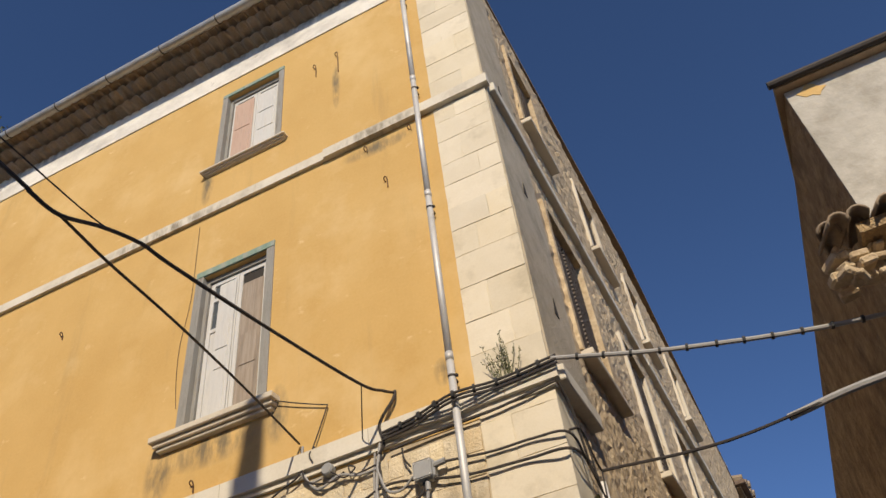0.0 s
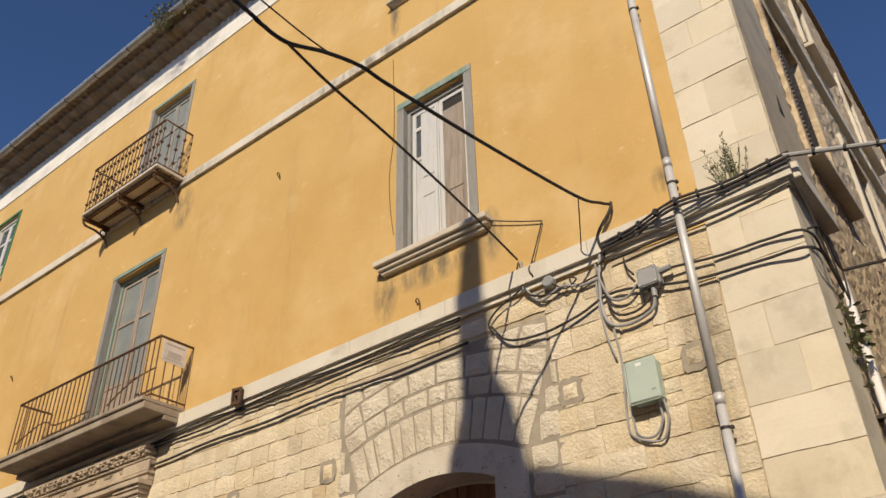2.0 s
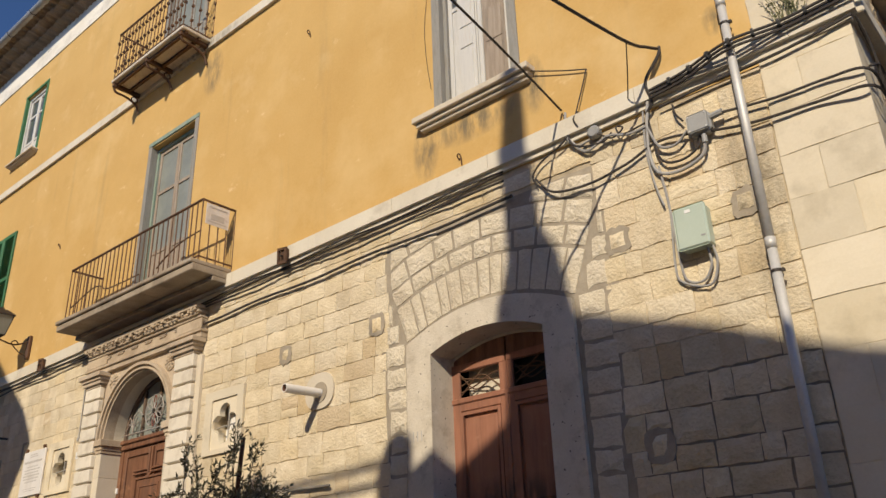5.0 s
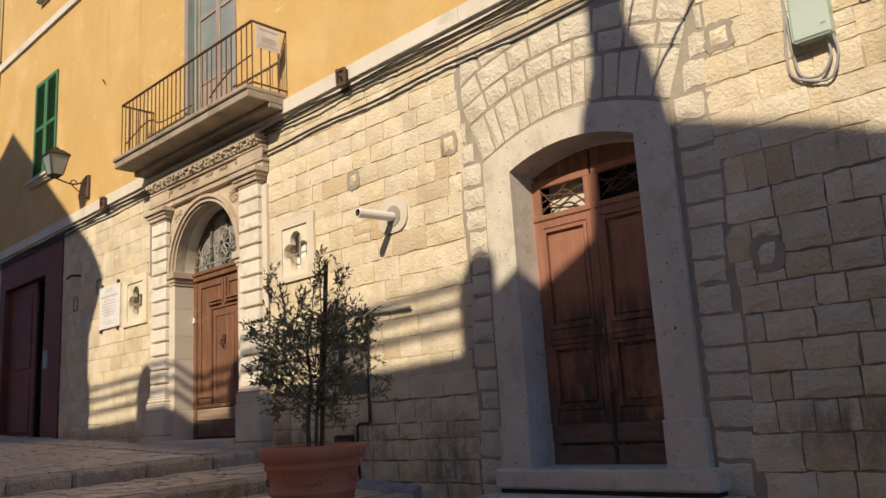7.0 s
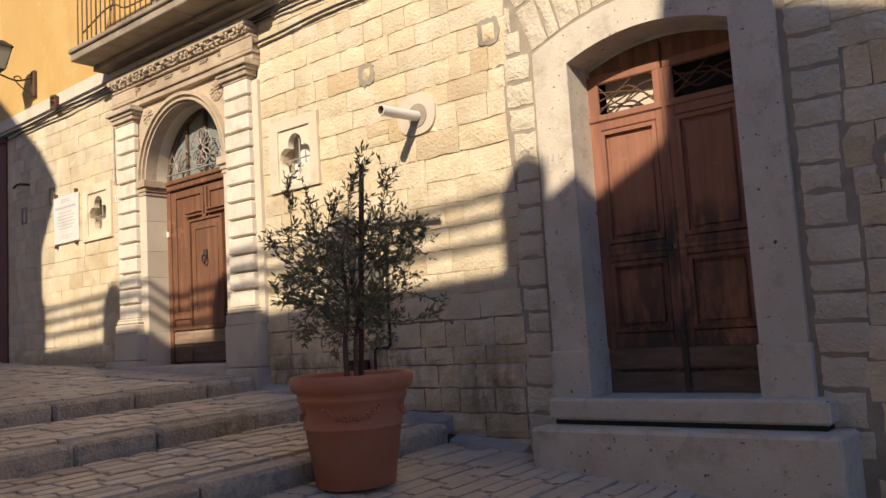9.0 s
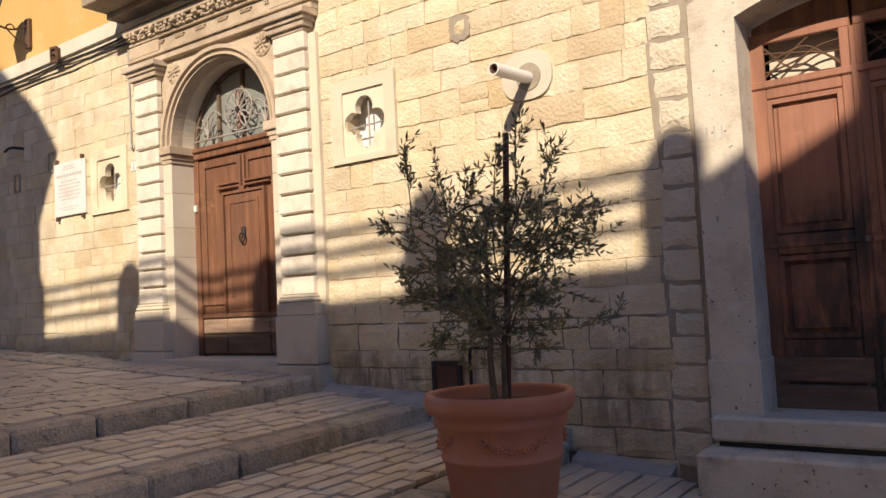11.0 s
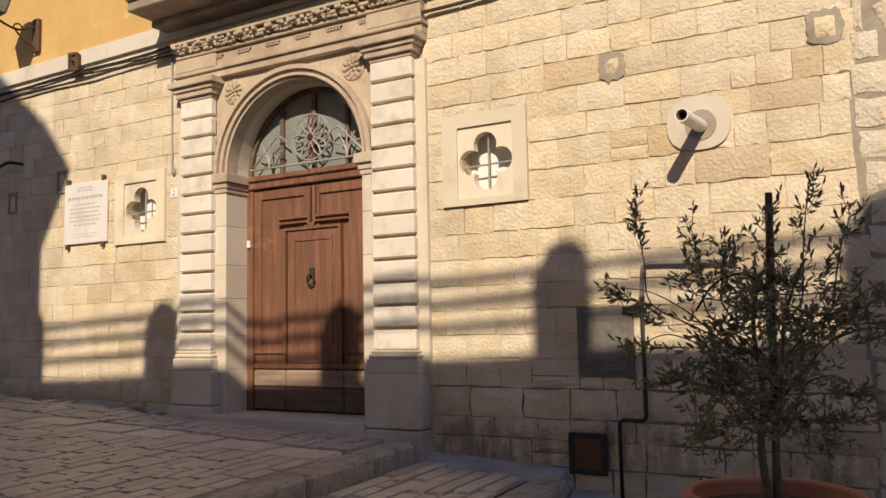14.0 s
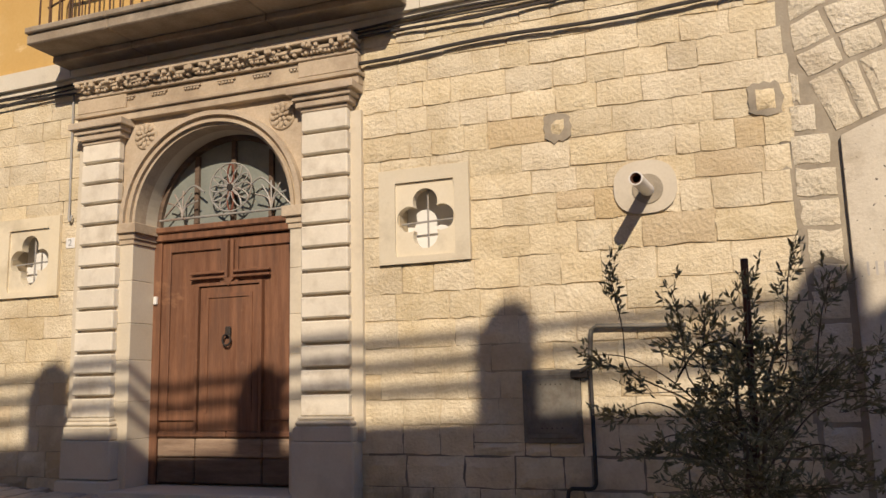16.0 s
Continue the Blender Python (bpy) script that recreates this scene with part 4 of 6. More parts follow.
part("gutter", bm, "darkiron", corner_house)

# neighbouring house farther up the alley
far_house = thing("neighbour_house", (8, 20, -1), "neighbouring rubble house with projecting tiled eave up the alley", "house")
part("wall", boxbm(5, 10.1, SIDE_END + 0.15, 26, -2.0, 13.3), "rubble", far_house)
part("roof", boxbm(5, 10.35, SIDE_END + 0.35, 26, 13.3, 13.5, 0.03), "roof", far_house)
for j in range(9):
    y = 23.4 + j * 0.29
    part("roof_tile", tubebm([(9.6, y, 13.78), (10.5 + 0.16 * ((j * 7) % 3) / 2, y, 13.62 - 0.05 * ((j * 5) % 3))], 0.15, 8), "roof", far_house)
part("eave_board", boxbm(9.6, 10.55, 23.2, 26, 13.36, 13.52, 0.02), "darkwood", far_house)

# ---- windows and shutters of the front ----


def casement(th, x0, x1, z0, z1, y, leaf_mat, frame_mat, glass_to, pane_mat="glass", dark_leaf=None):
    """Frame, two leaves with panes above and a panel below."""
    bm = bmesh.new()
    ring(bm, [(x0, z0), (x0, z1), (x1, z1), (x1, z0)], [(x0 + 0.07, z0), (x0 + 0.07, z1 - 0.07), (x1 - 0.07, z1 - 0.07), (x1 - 0.07, z0)], y - 0.03, y + 0.06)
    fr = part("window_frame", bm, frame_mat, th)
    a, b, c = x0 + 0.075, (x0 + x1) / 2, x1 - 0.075
    for s, (u, v) in enumerate(((a, b - 0.004), (b + 0.004, c))):
        bm = bmesh.new()
        w = 0.06
        box(bm, u, u + w, y, y + 0.045, z0 + 0.02, z1 - 0.075, 0.005)
        box(bm, v - w, v, y, y + 0.045, z0 + 0.02, z1 - 0.075, 0.005)
        rails = [z0 + 0.02, glass_to, glass_to + (z1 - glass_to) * 0.55, z1 - 0.14]
        for r_ in rails:
            box(bm, u + w, v - w, y, y + 0.045, r_, r_ + 0.065, 0.005)
        lf = part("casement", bm, leaf_mat, th)
        part("lower_panel", boxbm(u + w, v - w, y + 0.012, y + 0.035, z0 + 0.085, glass_to, 0.008), leaf_mat, lf)
        for r0, r1 in zip(rails[1:], rails[2:]):
            part("pane", boxbm(u + w, v - w, y + 0.02, y + 0.026, r0 + 0.065, r1), pane_mat if dark_leaf != s else "dark", lf)
    return fr


def surround(th, x0, x1, z0, z1, w, material, top_material):
    for xa, xb in ((x0 - w, x0 + 0.02), (x1 - 0.02, x1 + w)):
        part("side_board", boxbm(xa, xb, -0.018, 0.12, z0, z1, 0.004), material, th)
    part("head_board", boxbm(x0 - w, x1 + w, -0.024, 0.12, z1, z1 + w, 0.004), top_material, th)


def sill(th, x0, x1, z, out, thick, material="smooth"):
    bm = bmesh.new()
    box(bm, x0, x1, -out, 0.1, z - thick * 0.45, z, 0.008)
    box(bm, x0 + 0.03, x1 - 0.03, -out * 0.7, 0.1, z - thick * 0.75, z - thick * 0.45, 0.008)
    box(bm, x0 + 0.06, x1 - 0.06, -out * 0.45, 0.1, z - thick, z - thick * 0.75, 0.008)
    part("window_sill", bm, material, th)


w1 = thing("window_1", (6.38, 0, 5.55), "tall weathered grey window with worn white shutters ajar", "window", "", "structure")
surround(w1, 5.86, 6.9, 5.58, 7.93, 0.1, "greywin", "tealwood")
casement(w1, 5.86, 6.9, 5.6, 7.92, 0.1, "whitewin", "greywin", 7.0, dark_leaf=1)
part("shutter", boxbm(6.1, 6.36, 0.07, 0.1, 5.64, 7.74, 0.01), "whitewin", w1, "worn white inner shutter")
for z0, z1 in ((5.72, 6.3), (6.36, 6.6), (6.66, 7.1)):
    part("shutter_panel", boxbm(6.14, 6.32, 0.06, 0.075, z0, z1, 0.006), "whitewin", w1)
part("shutter", boxbm(6.46, 6.78, 0.085, 0.11, 5.64, 7.6, 0.01), "weathered", w1, "bare grey wooden shutter")
for z0, z1 in ((5.72, 6.2), (6.28, 6.75)):
    part("shutter_panel", boxbm(6.51, 6.74, 0.075, 0.09, z0, z1, 0.006), "weathered", w1)
sill(w1, 5.52, 7.18, 5.56, 0.16, 0.17)
w2 = thing("window_2", (6.38, 0, 10.1), "upper window with faded pinkish and white shutters", "window", "", "structure")
surround(w2, 5.86, 6.91, 10.15, 11.96, 0.08, "greywin", "tealwood")
casement(w2, 5.86, 6.91, 10.15, 11.95, 0.1, "whitewin", "greywin", 11.0)
part("shutter", boxbm(5.98, 6.35, 0.075, 0.1, 10.2, 11.75, 0.01), "pinkwood", w2, "faded pinkish wooden shutter")
for z0, z1 in ((10.28, 10.95), (11.05, 11.65)):
    part("shutter_panel", boxbm(6.02, 6.31, 0.065, 0.08, z0, z1, 0.006), "pinkwood", w2)
part("shutter", boxbm(6.43, 6.8, 0.078, 0.1, 10.2, 11.75, 0.01), "whitewin", w2, "worn white wooden shutter")
for z0, z1 in ((10.28, 10.7), (10.78, 11.15), (11.23, 11.65)):
    part("shutter_panel", boxbm(6.47, 6.76, 0.068, 0.083, z0, z1, 0.006), "whitewin", w2)
sill(w2, 5.6, 7.12, 10.13, 0.12, 0.08)
w3 = thing("window_3", (-0.13, 0, 4.76), "tall balcony window with teal frame and dusty panes", "window", "", "structure")
surround(w3, -0.82, 0.55, 4.76, 7.84, 0.08, "greywin", "tealwood")
casement(w3, -0.82, 0.55, 4.78, 7.82, 0.14, "weathered", "tealwood", 5.75, "dustglass")
w4 = thing("window_4", (-0.18, 0, 9.3), "upper balcony window with teal head and grey leaves", "window", "", "structure")
surround(w4, -0.82, 0.45, 9.3, 11.82, 0.07, "greywin", "tealwood")
casement(w4, -0.82, 0.45, 9.32, 11.8, 0.12, "greywin", "greywin", 10.1, "dustglass")
# closed louvred shutters
w5 = thing("window_5", (-6.8, 0, 5.75), "window closed by green louvred shutters", "window", "", "structure")
for x0, x1 in ((-7.4, -6.805), (-6.795, -6.2)):
    bm = bmesh.new()
    box(bm, x0, x0 + 0.07, -0.03, 0.02, 5.8, 7.97, 0.005)
    box(bm, x1 - 0.07, x1, -0.03, 0.02, 5.8, 7.97, 0.005)
    for z in (5.8, 6.85, 7.88):
        box(bm, x0 + 0.07, x1 - 0.07, -0.03, 0.02, z, z + 0.09, 0.005)
    lf = part("shutter", bm, "green", w5)
    for i in range(44):
        z = 5.92 + i * 0.045
        if abs(z - 6.89) > 0.06 and z < 7.86:
            part("louvre", boxbm(-0.23, 0.23, -0.022, 0.022, -0.004, 0.004, m=pose((x0 + x1) / 2, -0.005, z, 35)), "green", lf)
sill(w5, -7.55, -6.05, 5.76, 0.14, 0.15)
w6 = thing("window_6", (-6.6, 0, 9.95), "upper window with green shutter edge and white leaves", "window", "", "structure")
surround(w6, -7.12, -6.08, 9.95, 11.76, 0.07, "green", "green")
casement(w6, -7.12, -6.08, 9.95, 11.75, 0.08, "whitewin", "whitewin", 10.4)
sill(w6, -7.3, -5.95, 9.94, 0.16, 0.1)
# big carriage door at the upper end
d3 = thing("door_3", (-7.3, 0, 0.35), "dark red-brown carriage door standing open", "door", "", "structure")
bm = bmesh.new()
ring(bm, [(-9.05, 0.25), (-9.05, 4.3), (-5.62, 4.3), (-5.62, 0.25)], [(-8.75, 0.25), (-8.75, 3.6), (-6.45, 3.6), (-6.45, 0.25)], -0.02, 0.3)
part("door_frame", bm, "redoxide", d3)
part("door_leaf", boxbm(-8.75, -7.25, 0.12, 0.18, 0.3, 3.6, 0.01), "redoxide", d3)
for z0, z1 in ((0.5, 1.6), (1.8, 3.4)):
    part("door_panel", boxbm(-8.55, -7.45, 0.1, 0.13, z0, z1, 0.02), "redoxide", d3)
part("panel_box", boxbm(-6.35, -6.15, -0.06, 0.0, 1.7, 2.05, 0.01), "boxgrey", d3, "small grey entry panel")

# ---- quatrefoil windows ----


def quatrefoil(name, x0, x1, z0, z1, label):
    q = thing(name, ((x0 + x1) / 2, 0, z0), label, "window", "", "structure")
    cx, cz = (x0 + x1) / 2 + 0.01, (z0 + z1) / 2 - 0.03
    w, h = (x1 - x0) / 2, (z1 - z0) / 2
    lobes, box_in, plate_in, plate_out = [], [], [], []
    k = 64
    rr, off = 0.115 * w / 0.42, 0.15 * w / 0.42
    for i in range(k + 1):
        a = 2 * math.pi * i / k + math.pi / 4
        d = Vector((math.cos(a), math.sin(a)))
        best = 0
        for c in ((off, 0), (-off, 0), (0, off), (0, -off)):
            c = Vector(c)
            bq = d.dot(c)
            disc = bq * bq - c.length_squared + rr * rr
            if disc >= 0:
                best = max(best, bq + math.sqrt(disc))
        best = max(best, 0.1)
        lobes.append((cx + d.x * best, cz + d.y * best))
        m_ = max(abs(d.x) / (w * 0.66), abs(d.y) / (h * 0.78))
        box_in.append((cx + d.x / m_, cz + d.y / m_))
        m_ = max(abs(d.x) / w, abs(d.y) / h)
        plate_out.append(((x0 + x1) / 2 + d.x / m_, (z0 + z1) / 2 + d.y / m_))
    bm = bmesh.new()
    ring(bm, plate_out, box_in, -0.035, 0.05)
    part("stone_plate", bm, "quoin", q)
    bm = bmesh.new()
    ring(bm, box_in, lobes, -0.012, 0.07)
    part("tracery", bm, "quoin", q)
    part("iron_bar", tubebm([(cx, 0.06, cz - 0.3), (cx, 0.06, cz + 0.3)], 0.009, 6), "greyiron", q)
    part("iron_bar", tubebm([(cx - 0.3, 0.06, cz - 0.03), (cx + 0.3, 0.06, cz - 0.01)], 0.009, 6), "greyiron", q)
    part("back_pane", boxbm(cx - 0.3, cx + 0.3, 0.2, 0.22, cz - 0.32, cz + 0.32), "white", q, "white inner shutter")
    return q


quatrefoil("window_7", 1.56, 2.4, 2.16, 3.0, "quatrefoil window cut in a square stone plate")
quatrefoil("window_8", -2.92, -2.08, 2.11, 2.95, "quatrefoil window cut in a square stone plate")

# ---- balconies ----
bal = thing("balcony", (-0.05, -0.3, 4.5), "stone balcony with rusty iron railing", "balcony")
for x0, x1 in ((-2.02, -1.0), (-1.0, 0.55), (0.55, 1.88)):
    bm = bmesh.new()
    box(bm, x0, x1 - 0.003, -0.67, 0.0, 4.675, 4.74, 0.012)
    box(bm, x0, x1 - 0.003, -0.635, 0.0, 4.57, 4.675, 0.012)
    box(bm, x0, x1 - 0.003, -0.3, 0.0, 4.5, 4.57, 0.01)
    part("slab", bm, "slabstone", bal)
def rail(th, x0, x1, out, z0, z1, step, r, knots=False):
    part("top_rail", tubebm([(x0, -0.01, z1), (x0, -out, z1), (x1, -out, z1), (x1, -0.01, z1)], 0.02, 6), "iron", th)
    part("bottom_rail", tubebm([(x0, -0.01, z0 + 0.05), (x0, -out, z0 + 0.05), (x1, -out, z0 + 0.05), (x1, -0.01, z0 + 0.05)], 0.014, 6), "iron", th)
    n_ = int((x1 - x0) / step)
    spots = [(x0 + (x1 - x0) * i / n_, -out) for i in range(n_ + 1)]
    m_ = int(out / step)
    spots += [(x, -out * i / m_) for x in (x0, x1) for i in range(m_)]
    for x, y in spots:
        bm = bmesh.new()
        tube(bm, [(x, y, z0), (x, y, z1)], r, 6)
        if knots:
            for kz in (0.2, 0.5, 0.8):
                box(bm, x - 0.022, x + 0.022, y - 0.022, y + 0.022, z0 + (z1 - z0) * kz - 0.02, z0 + (z1 - z0) * kz + 0.02)
        part("baluster", bm, "iron", th)


rail(bal, -1.95, 1.87, 0.55, 4.74, 5.66, 0.125, 0.0095)
for s, pts in ((0, [(-1.9, -0.5, 5.0), (-1.3, -0.5, 5.15), (-1.0, -0.5, 5.14), (-0.7, -0.5, 5.02), (0.2, -0.5, 5.0)]), (1, [(1.8, -0.5, 5.22), (1.3, -0.5, 5.18), (0.9, -0.5, 5.05), (0.7, -0.5, 4.95)])):
    part("flower_rail", tubebm(spline(pts), 0.012, 6), "iron", bal)
notice = single("notice_board", boxbm(1.885, 1.893, -0.5, -0.12, 5.3, 5.62), "paper", "faded white notice tied to the balcony railing", "sign")
for i, (za, zb, ya, yb) in enumerate(((5.56, 5.58, -0.46, -0.16), (5.38, 5.47, -0.42, -0.2), (5.34, 5.355, -0.46, -0.16))):
    part("faded_print", boxbm(1.893, 1.896, ya, yb, za, zb), "letters", notice)
bal2 = thing("balcony", (-0.35, -0.3, 9.2), "small upper balcony on iron brackets with knotted railing", "balcony")
bm = bmesh.new()
box(bm, -1.5, 0.82, -0.6, 0.0, 9.22, 9.28, 0.01)
part("slab", bm, "travertine", bal2)
for x in (-1.45, -0.35, 0.72):
    part("joist", boxbm(x - 0.03, x + 0.03, -0.58, 0.0, 9.14, 9.22, 0.005), "iron", bal2)
    part("bracket", tubebm(spline([(x, -0.56, 9.12), (x, -0.5, 9.05), (x, -0.3, 9.04), (x, -0.1, 8.96), (x, -0.03, 8.82)]), 0.022, 6), "iron", bal2)
    part("bracket_scroll", tubebm([(x, -0.14 + 0.06 * math.cos(a), 9.06 + 0.06 * math.sin(a)) for a in (i * math.pi / 6 for i in range(13))], 0.014, 5), "iron", bal2)
for y in (-0.5, -0.25):
    part("joist", boxbm(-1.48, 0.8, y - 0.025, y + 0.025, 9.17, 9.22), "iron", bal2)
rail(bal2, -1.46, 0.78, 0.57, 9.28, 10.3, 0.115, 0.009, True)

# ---- rain pipes ----


def rain_pipe(x, y, z0, z1, r, label, feet=True):
    p = thing("downpipe", (x, y, z0), label, "downpipe")
    r *= 0.86
    zs = [z0]
    while zs[-1] + 2.4 < z1:
        zs.append(zs[-1] + 2.35)
    zs.append(z1)
    for a, b in zip(zs, zs[1:]):
        length = part("pipe_length", tubebm([(x, y, a), (x, y, b)], r, 16), "steel", p, smooth=True)
        part("socket", tubebm([(x, y, b - 0.09), (x, y, b)], r * 1.13, 16), "steel", length, smooth=True)
        bm = bmesh.new()
        tube(bm, [(x, y, b - 0.292), (x, y, b - 0.268)], r * 1.1, 16)
        box(bm, x - 0.018, x + 0.018, y, 0.02, b - 0.29, b - 0.27)
        box(bm, x + r, x + r + 0.025, y - 0.015, y + 0.015, b - 0.292, b - 0.268)
        part("clamp", bm, "darkiron", length, "dark pipe clamp")
    return p


dp = rain_pipe(9.24, -0.11, 0.5, 13.3, 0.044, "tall galvanised rain pipe clamped to the front")
part("foot_pipe", tubebm([(9.24, -0.11, -1.3), (9.24, -0.11, 0.55)], 0.054, 16), "darkiron", dp, "black cast iron foot", True)
rain_pipe(-9.85, -0.12, 0.3, 13.3, 0.06, "pale rain pipe at the end of the front")

# ---- lantern on its wall bracket ----
lan = thing("wall_lantern", (-4.5, -0.3, 4.7), "old four-sided street lantern on a scrolled iron bracket", "lantern")
part("wall_plate", boxbm(-4.56, -4.44, -0.06, 0.0, 4.75, 5.2, 0.01), "iron", lan)
part("arm", tubebm(spline([(-4.5, -0.03, 5.1), (-4.5, -0.3, 4.98), (-4.5, -0.62, 5.04)]), 0.016, 6), "iron", lan)
part("scroll", tubebm(spline([(-4.5, -0.05, 4.8), (-4.5, -0.2, 4.86), (-4.5, -0.35, 5.0), (-4.5, -0.28, 5.06), (-4.5, -0.22, 5.0)]), 0.011, 6), "iron", lan)
bm = bmesh.new()


def frustum(bm, x, y, z0, z1, r0, r1):
    a = [bm.verts.new((x + r0 * sx, y + r0 * sy, z0)) for sx, sy in ((-1, -1), (1, -1), (1, 1), (-1, 1))]
    b = [bm.verts.new((x + r1 * sx, y + r1 * sy, z1)) for sx, sy in ((-1, -1), (1, -1), (1, 1), (-1, 1))]
    bm.faces.new(a[::-1])
    bm.faces.new(b)
    for i in range(4):
        bm.faces.new((a[i - 1], a[i], b[i], b[i - 1]))


frustum(bm, -4.5, -0.63, 5.1, 5.46, 0.1, 0.175)
lantern_glass = bm
bm = bmesh.new()
frustum(bm, -4.5, -0.63, 5.46, 5.49, 0.2, 0.19)
frustum(bm, -4.5, -0.63, 5.49, 5.58, 0.185, 0.09)
frustum(bm, -4.5, -0.63, 5.58, 5.63, 0.05, 0.03)
lantern_cap = bm
bm = bmesh.new()
for sx, sy in ((-1, -1), (1, -1), (1, 1), (-1, 1)):
    tube(bm, [(-4.5 + 0.102 * sx, -0.63 + 0.102 * sy, 5.1), (-4.5 + 0.178 * sx, -0.63 + 0.178 * sy, 5.46)], 0.01, 5)
frustum(bm, -4.5, -0.63, 5.04, 5.1, 0.05, 0.11)
lantern_frame = part("lantern_frame", bm, "darkiron", lan)
part("lantern_glass", lantern_glass, "dustglass", lantern_frame, "grimy lantern glass")
part("lantern_cap", lantern_cap, "darkiron", lantern_frame)

# ---- small things on the wall ----
for x in (-3.6, 3.18):
    b = thing("iron_box", (x, 0, band_z(x) - 0.2), "rusty iron fixing box on the string course", "wall fixing")
    zb = band_z(x)
    part("box_body", boxbm(x - 0.075, x + 0.075, -0.12, -0.075, zb - 0.22, zb - 0.05, 0.01), "iron", b)
    bm = bmesh.new()
    ring(bm, [(x - 0.09, zb - 0.25), (x - 0.1, zb - 0.02), (x + 0.08, zb - 0.04), (x + 0.09, zb - 0.27), (x - 0.09, zb - 0.25)], [(x - 0.06, zb - 0.21), (x - 0.07, zb - 0.06), (x + 0.05, zb - 0.07), (x + 0.06, zb - 0.22), (x - 0.06, zb - 0.21)], -0.145, -0.118)
    part("box_face", bm, "iron", b)
    part("stub", tubebm([(x - 0.02, -0.12, zb - 0.14), (x + 0.03, -0.19, zb - 0.17)], 0.014, 6), "darkiron", b)
# drain pipe end on its cement disc
pipe = thing("wall_pipe", (3.87, 0, 2.6), "white plastic pipe jutting from a round cement patch", "pipe")
bm = bmesh.new()
pts = [(3.86 + 0.245 * math.copysign(abs(math.cos(a)) ** 0.8, math.cos(a)), 2.63 + 0.215 * math.copysign(abs(math.sin(a)) ** 0.8, math.sin(a))) for a in (2 * math.pi * i / 32 for i in range(32))]
prism(bm, pts, -0.025, 0.02)
disc = part("cement_disc", bm, "smooth", pipe, "pale cement disc")
bm = bmesh.new()
prism(bm, arc(3.88, 2.61, 0.12, 0, 345, 23), -0.034, -0.02)
part("inner_patch", bm, "cement", disc, "grey cement patch")
bm = bmesh.new()
k = 20
ra, rb = 0.052, 0.042
axis = [Vector((3.88, 0.0, 2.6)), Vector((3.848, -0.53, 2.585))]
d = (axis[1] - axis[0]).normalized()
u = d.orthogonal().normalized()
v_ = d.cross(u)
rings_ = []
for p, r in ((axis[0], ra), (axis[1], ra), (axis[1], rb), (axis[1] - d * 0.48, rb)):
    rings_.append([bm.verts.new(p + r * (math.cos(2 * math.pi * j / k) * u + math.sin(2 * math.pi * j / k) * v_)) for j in range(k)])
for a, b in zip(rings_, rings_[1:]):
    for j in range(k):
        bm.faces.new((a[j - 1], a[j], b[j], b[j - 1]))
bm.faces.new(rings_[-1])
part("pipe_tube", bm, "pvc", pipe, smooth=False)
bm = bmesh.new()
core = [[bm.verts.new(axis[1] - d * s_ + r * (math.cos(2 * math.pi * j / k) * u + math.sin(2 * math.pi * j / k) * v_)) for j in range(k)] for s_, r in ((0.006, 0.041), (0.02, 0.03), (0.16, 0.028))]
for a, b in zip(core, core[1:]):
    for j in range(k):
        bm.faces.new((a[j - 1], a[j], b[j], b[j - 1]))
bm.faces.new(core[-1])
part("pipe_bore", bm, "stake", pipe, "dark brown rusty bore")
# marble plaque
plq = thing("memorial_plaque", (-3.45, 0, 2.17), "white marble plaque with faded engraved lines", "plaque")
slab = part("plaque_slab", boxbm(-3.85, -3.06, -0.035, -0.005, 2.17, 2.92, 0.006), "marble", plq)
for z, w, tall in ((2.86, 0.26, 0.012), (2.825, 0.3, 0.012), (2.74, 0.66, 0.024), (2.655, 0.4, 0.011), (2.605, 0.58, 0.011), (2.555, 0.52, 0.011), (2.505, 0.6, 0.011), (2.455, 0.55, 0.011), (2.405, 0.44, 0.011), (2.29, 0.5, 0.007), (2.255, 0.42, 0.007)):
    n_ = int(w / 0.075)
    for j in range(n_):
        x = -3.455 - w / 2 + j * w / n_
        part("engraved_word", boxbm(x, x + w / n_ - 0.016, -0.0365, -0.034, z - tall, z + tall * 0.5), "letters", slab)
for x in (-3.78, -3.13):
    for z in (2.13, 2.94):
        part("iron_clip", boxbm(x - 0.02, x + 0.02, -0.05, 0.0, z - 0.02, z + 0.04, 0.004), "iron", plq)
single("wall_conduit", tubebm(spline([(-1.99, -0.02, 4.25), (-1.985, -0.02, 3.6), (-1.975, -0.02, 3.05), (-1.96, -0.04, 2.9), (-1.93, -0.05, 2.87), (-1.92, -0.04, 2.93)]), 0.011, 6), "greycable", "thin grey conduit with a hooked end beside the portal", "conduit")
num = thing("house_number", (-1.95, -0.01, 2.64), "white enamel plate with the house number 2", "number plate")
part("number_plate", boxbm(-2.01, -1.895, -0.012, 0.0, 2.59, 2.7, 0.004), "white", num)
text("numeral", "2", 0.1, "boxgrey", num, pose(-1.952, -0.014, 2.645, 90), "faded grey numeral 2")
num2 = thing("carved_number", (5.42, -0.05, 1.85), "faded painted number on the door surround", "number")
for k in range(3):
    part("numeral", boxbm(5.36 + 0.055 * k, 5.375 + 0.055 * k, -0.0475, -0.044, 1.82, 1.92), "letters", num2)
hat = single("wall_hatch", boxbm(2.71, 3.01, -0.03, 0.01, -0.13, 0.18, 0.006), "iron", "small rusty iron hatch at the wall foot", "hatch")
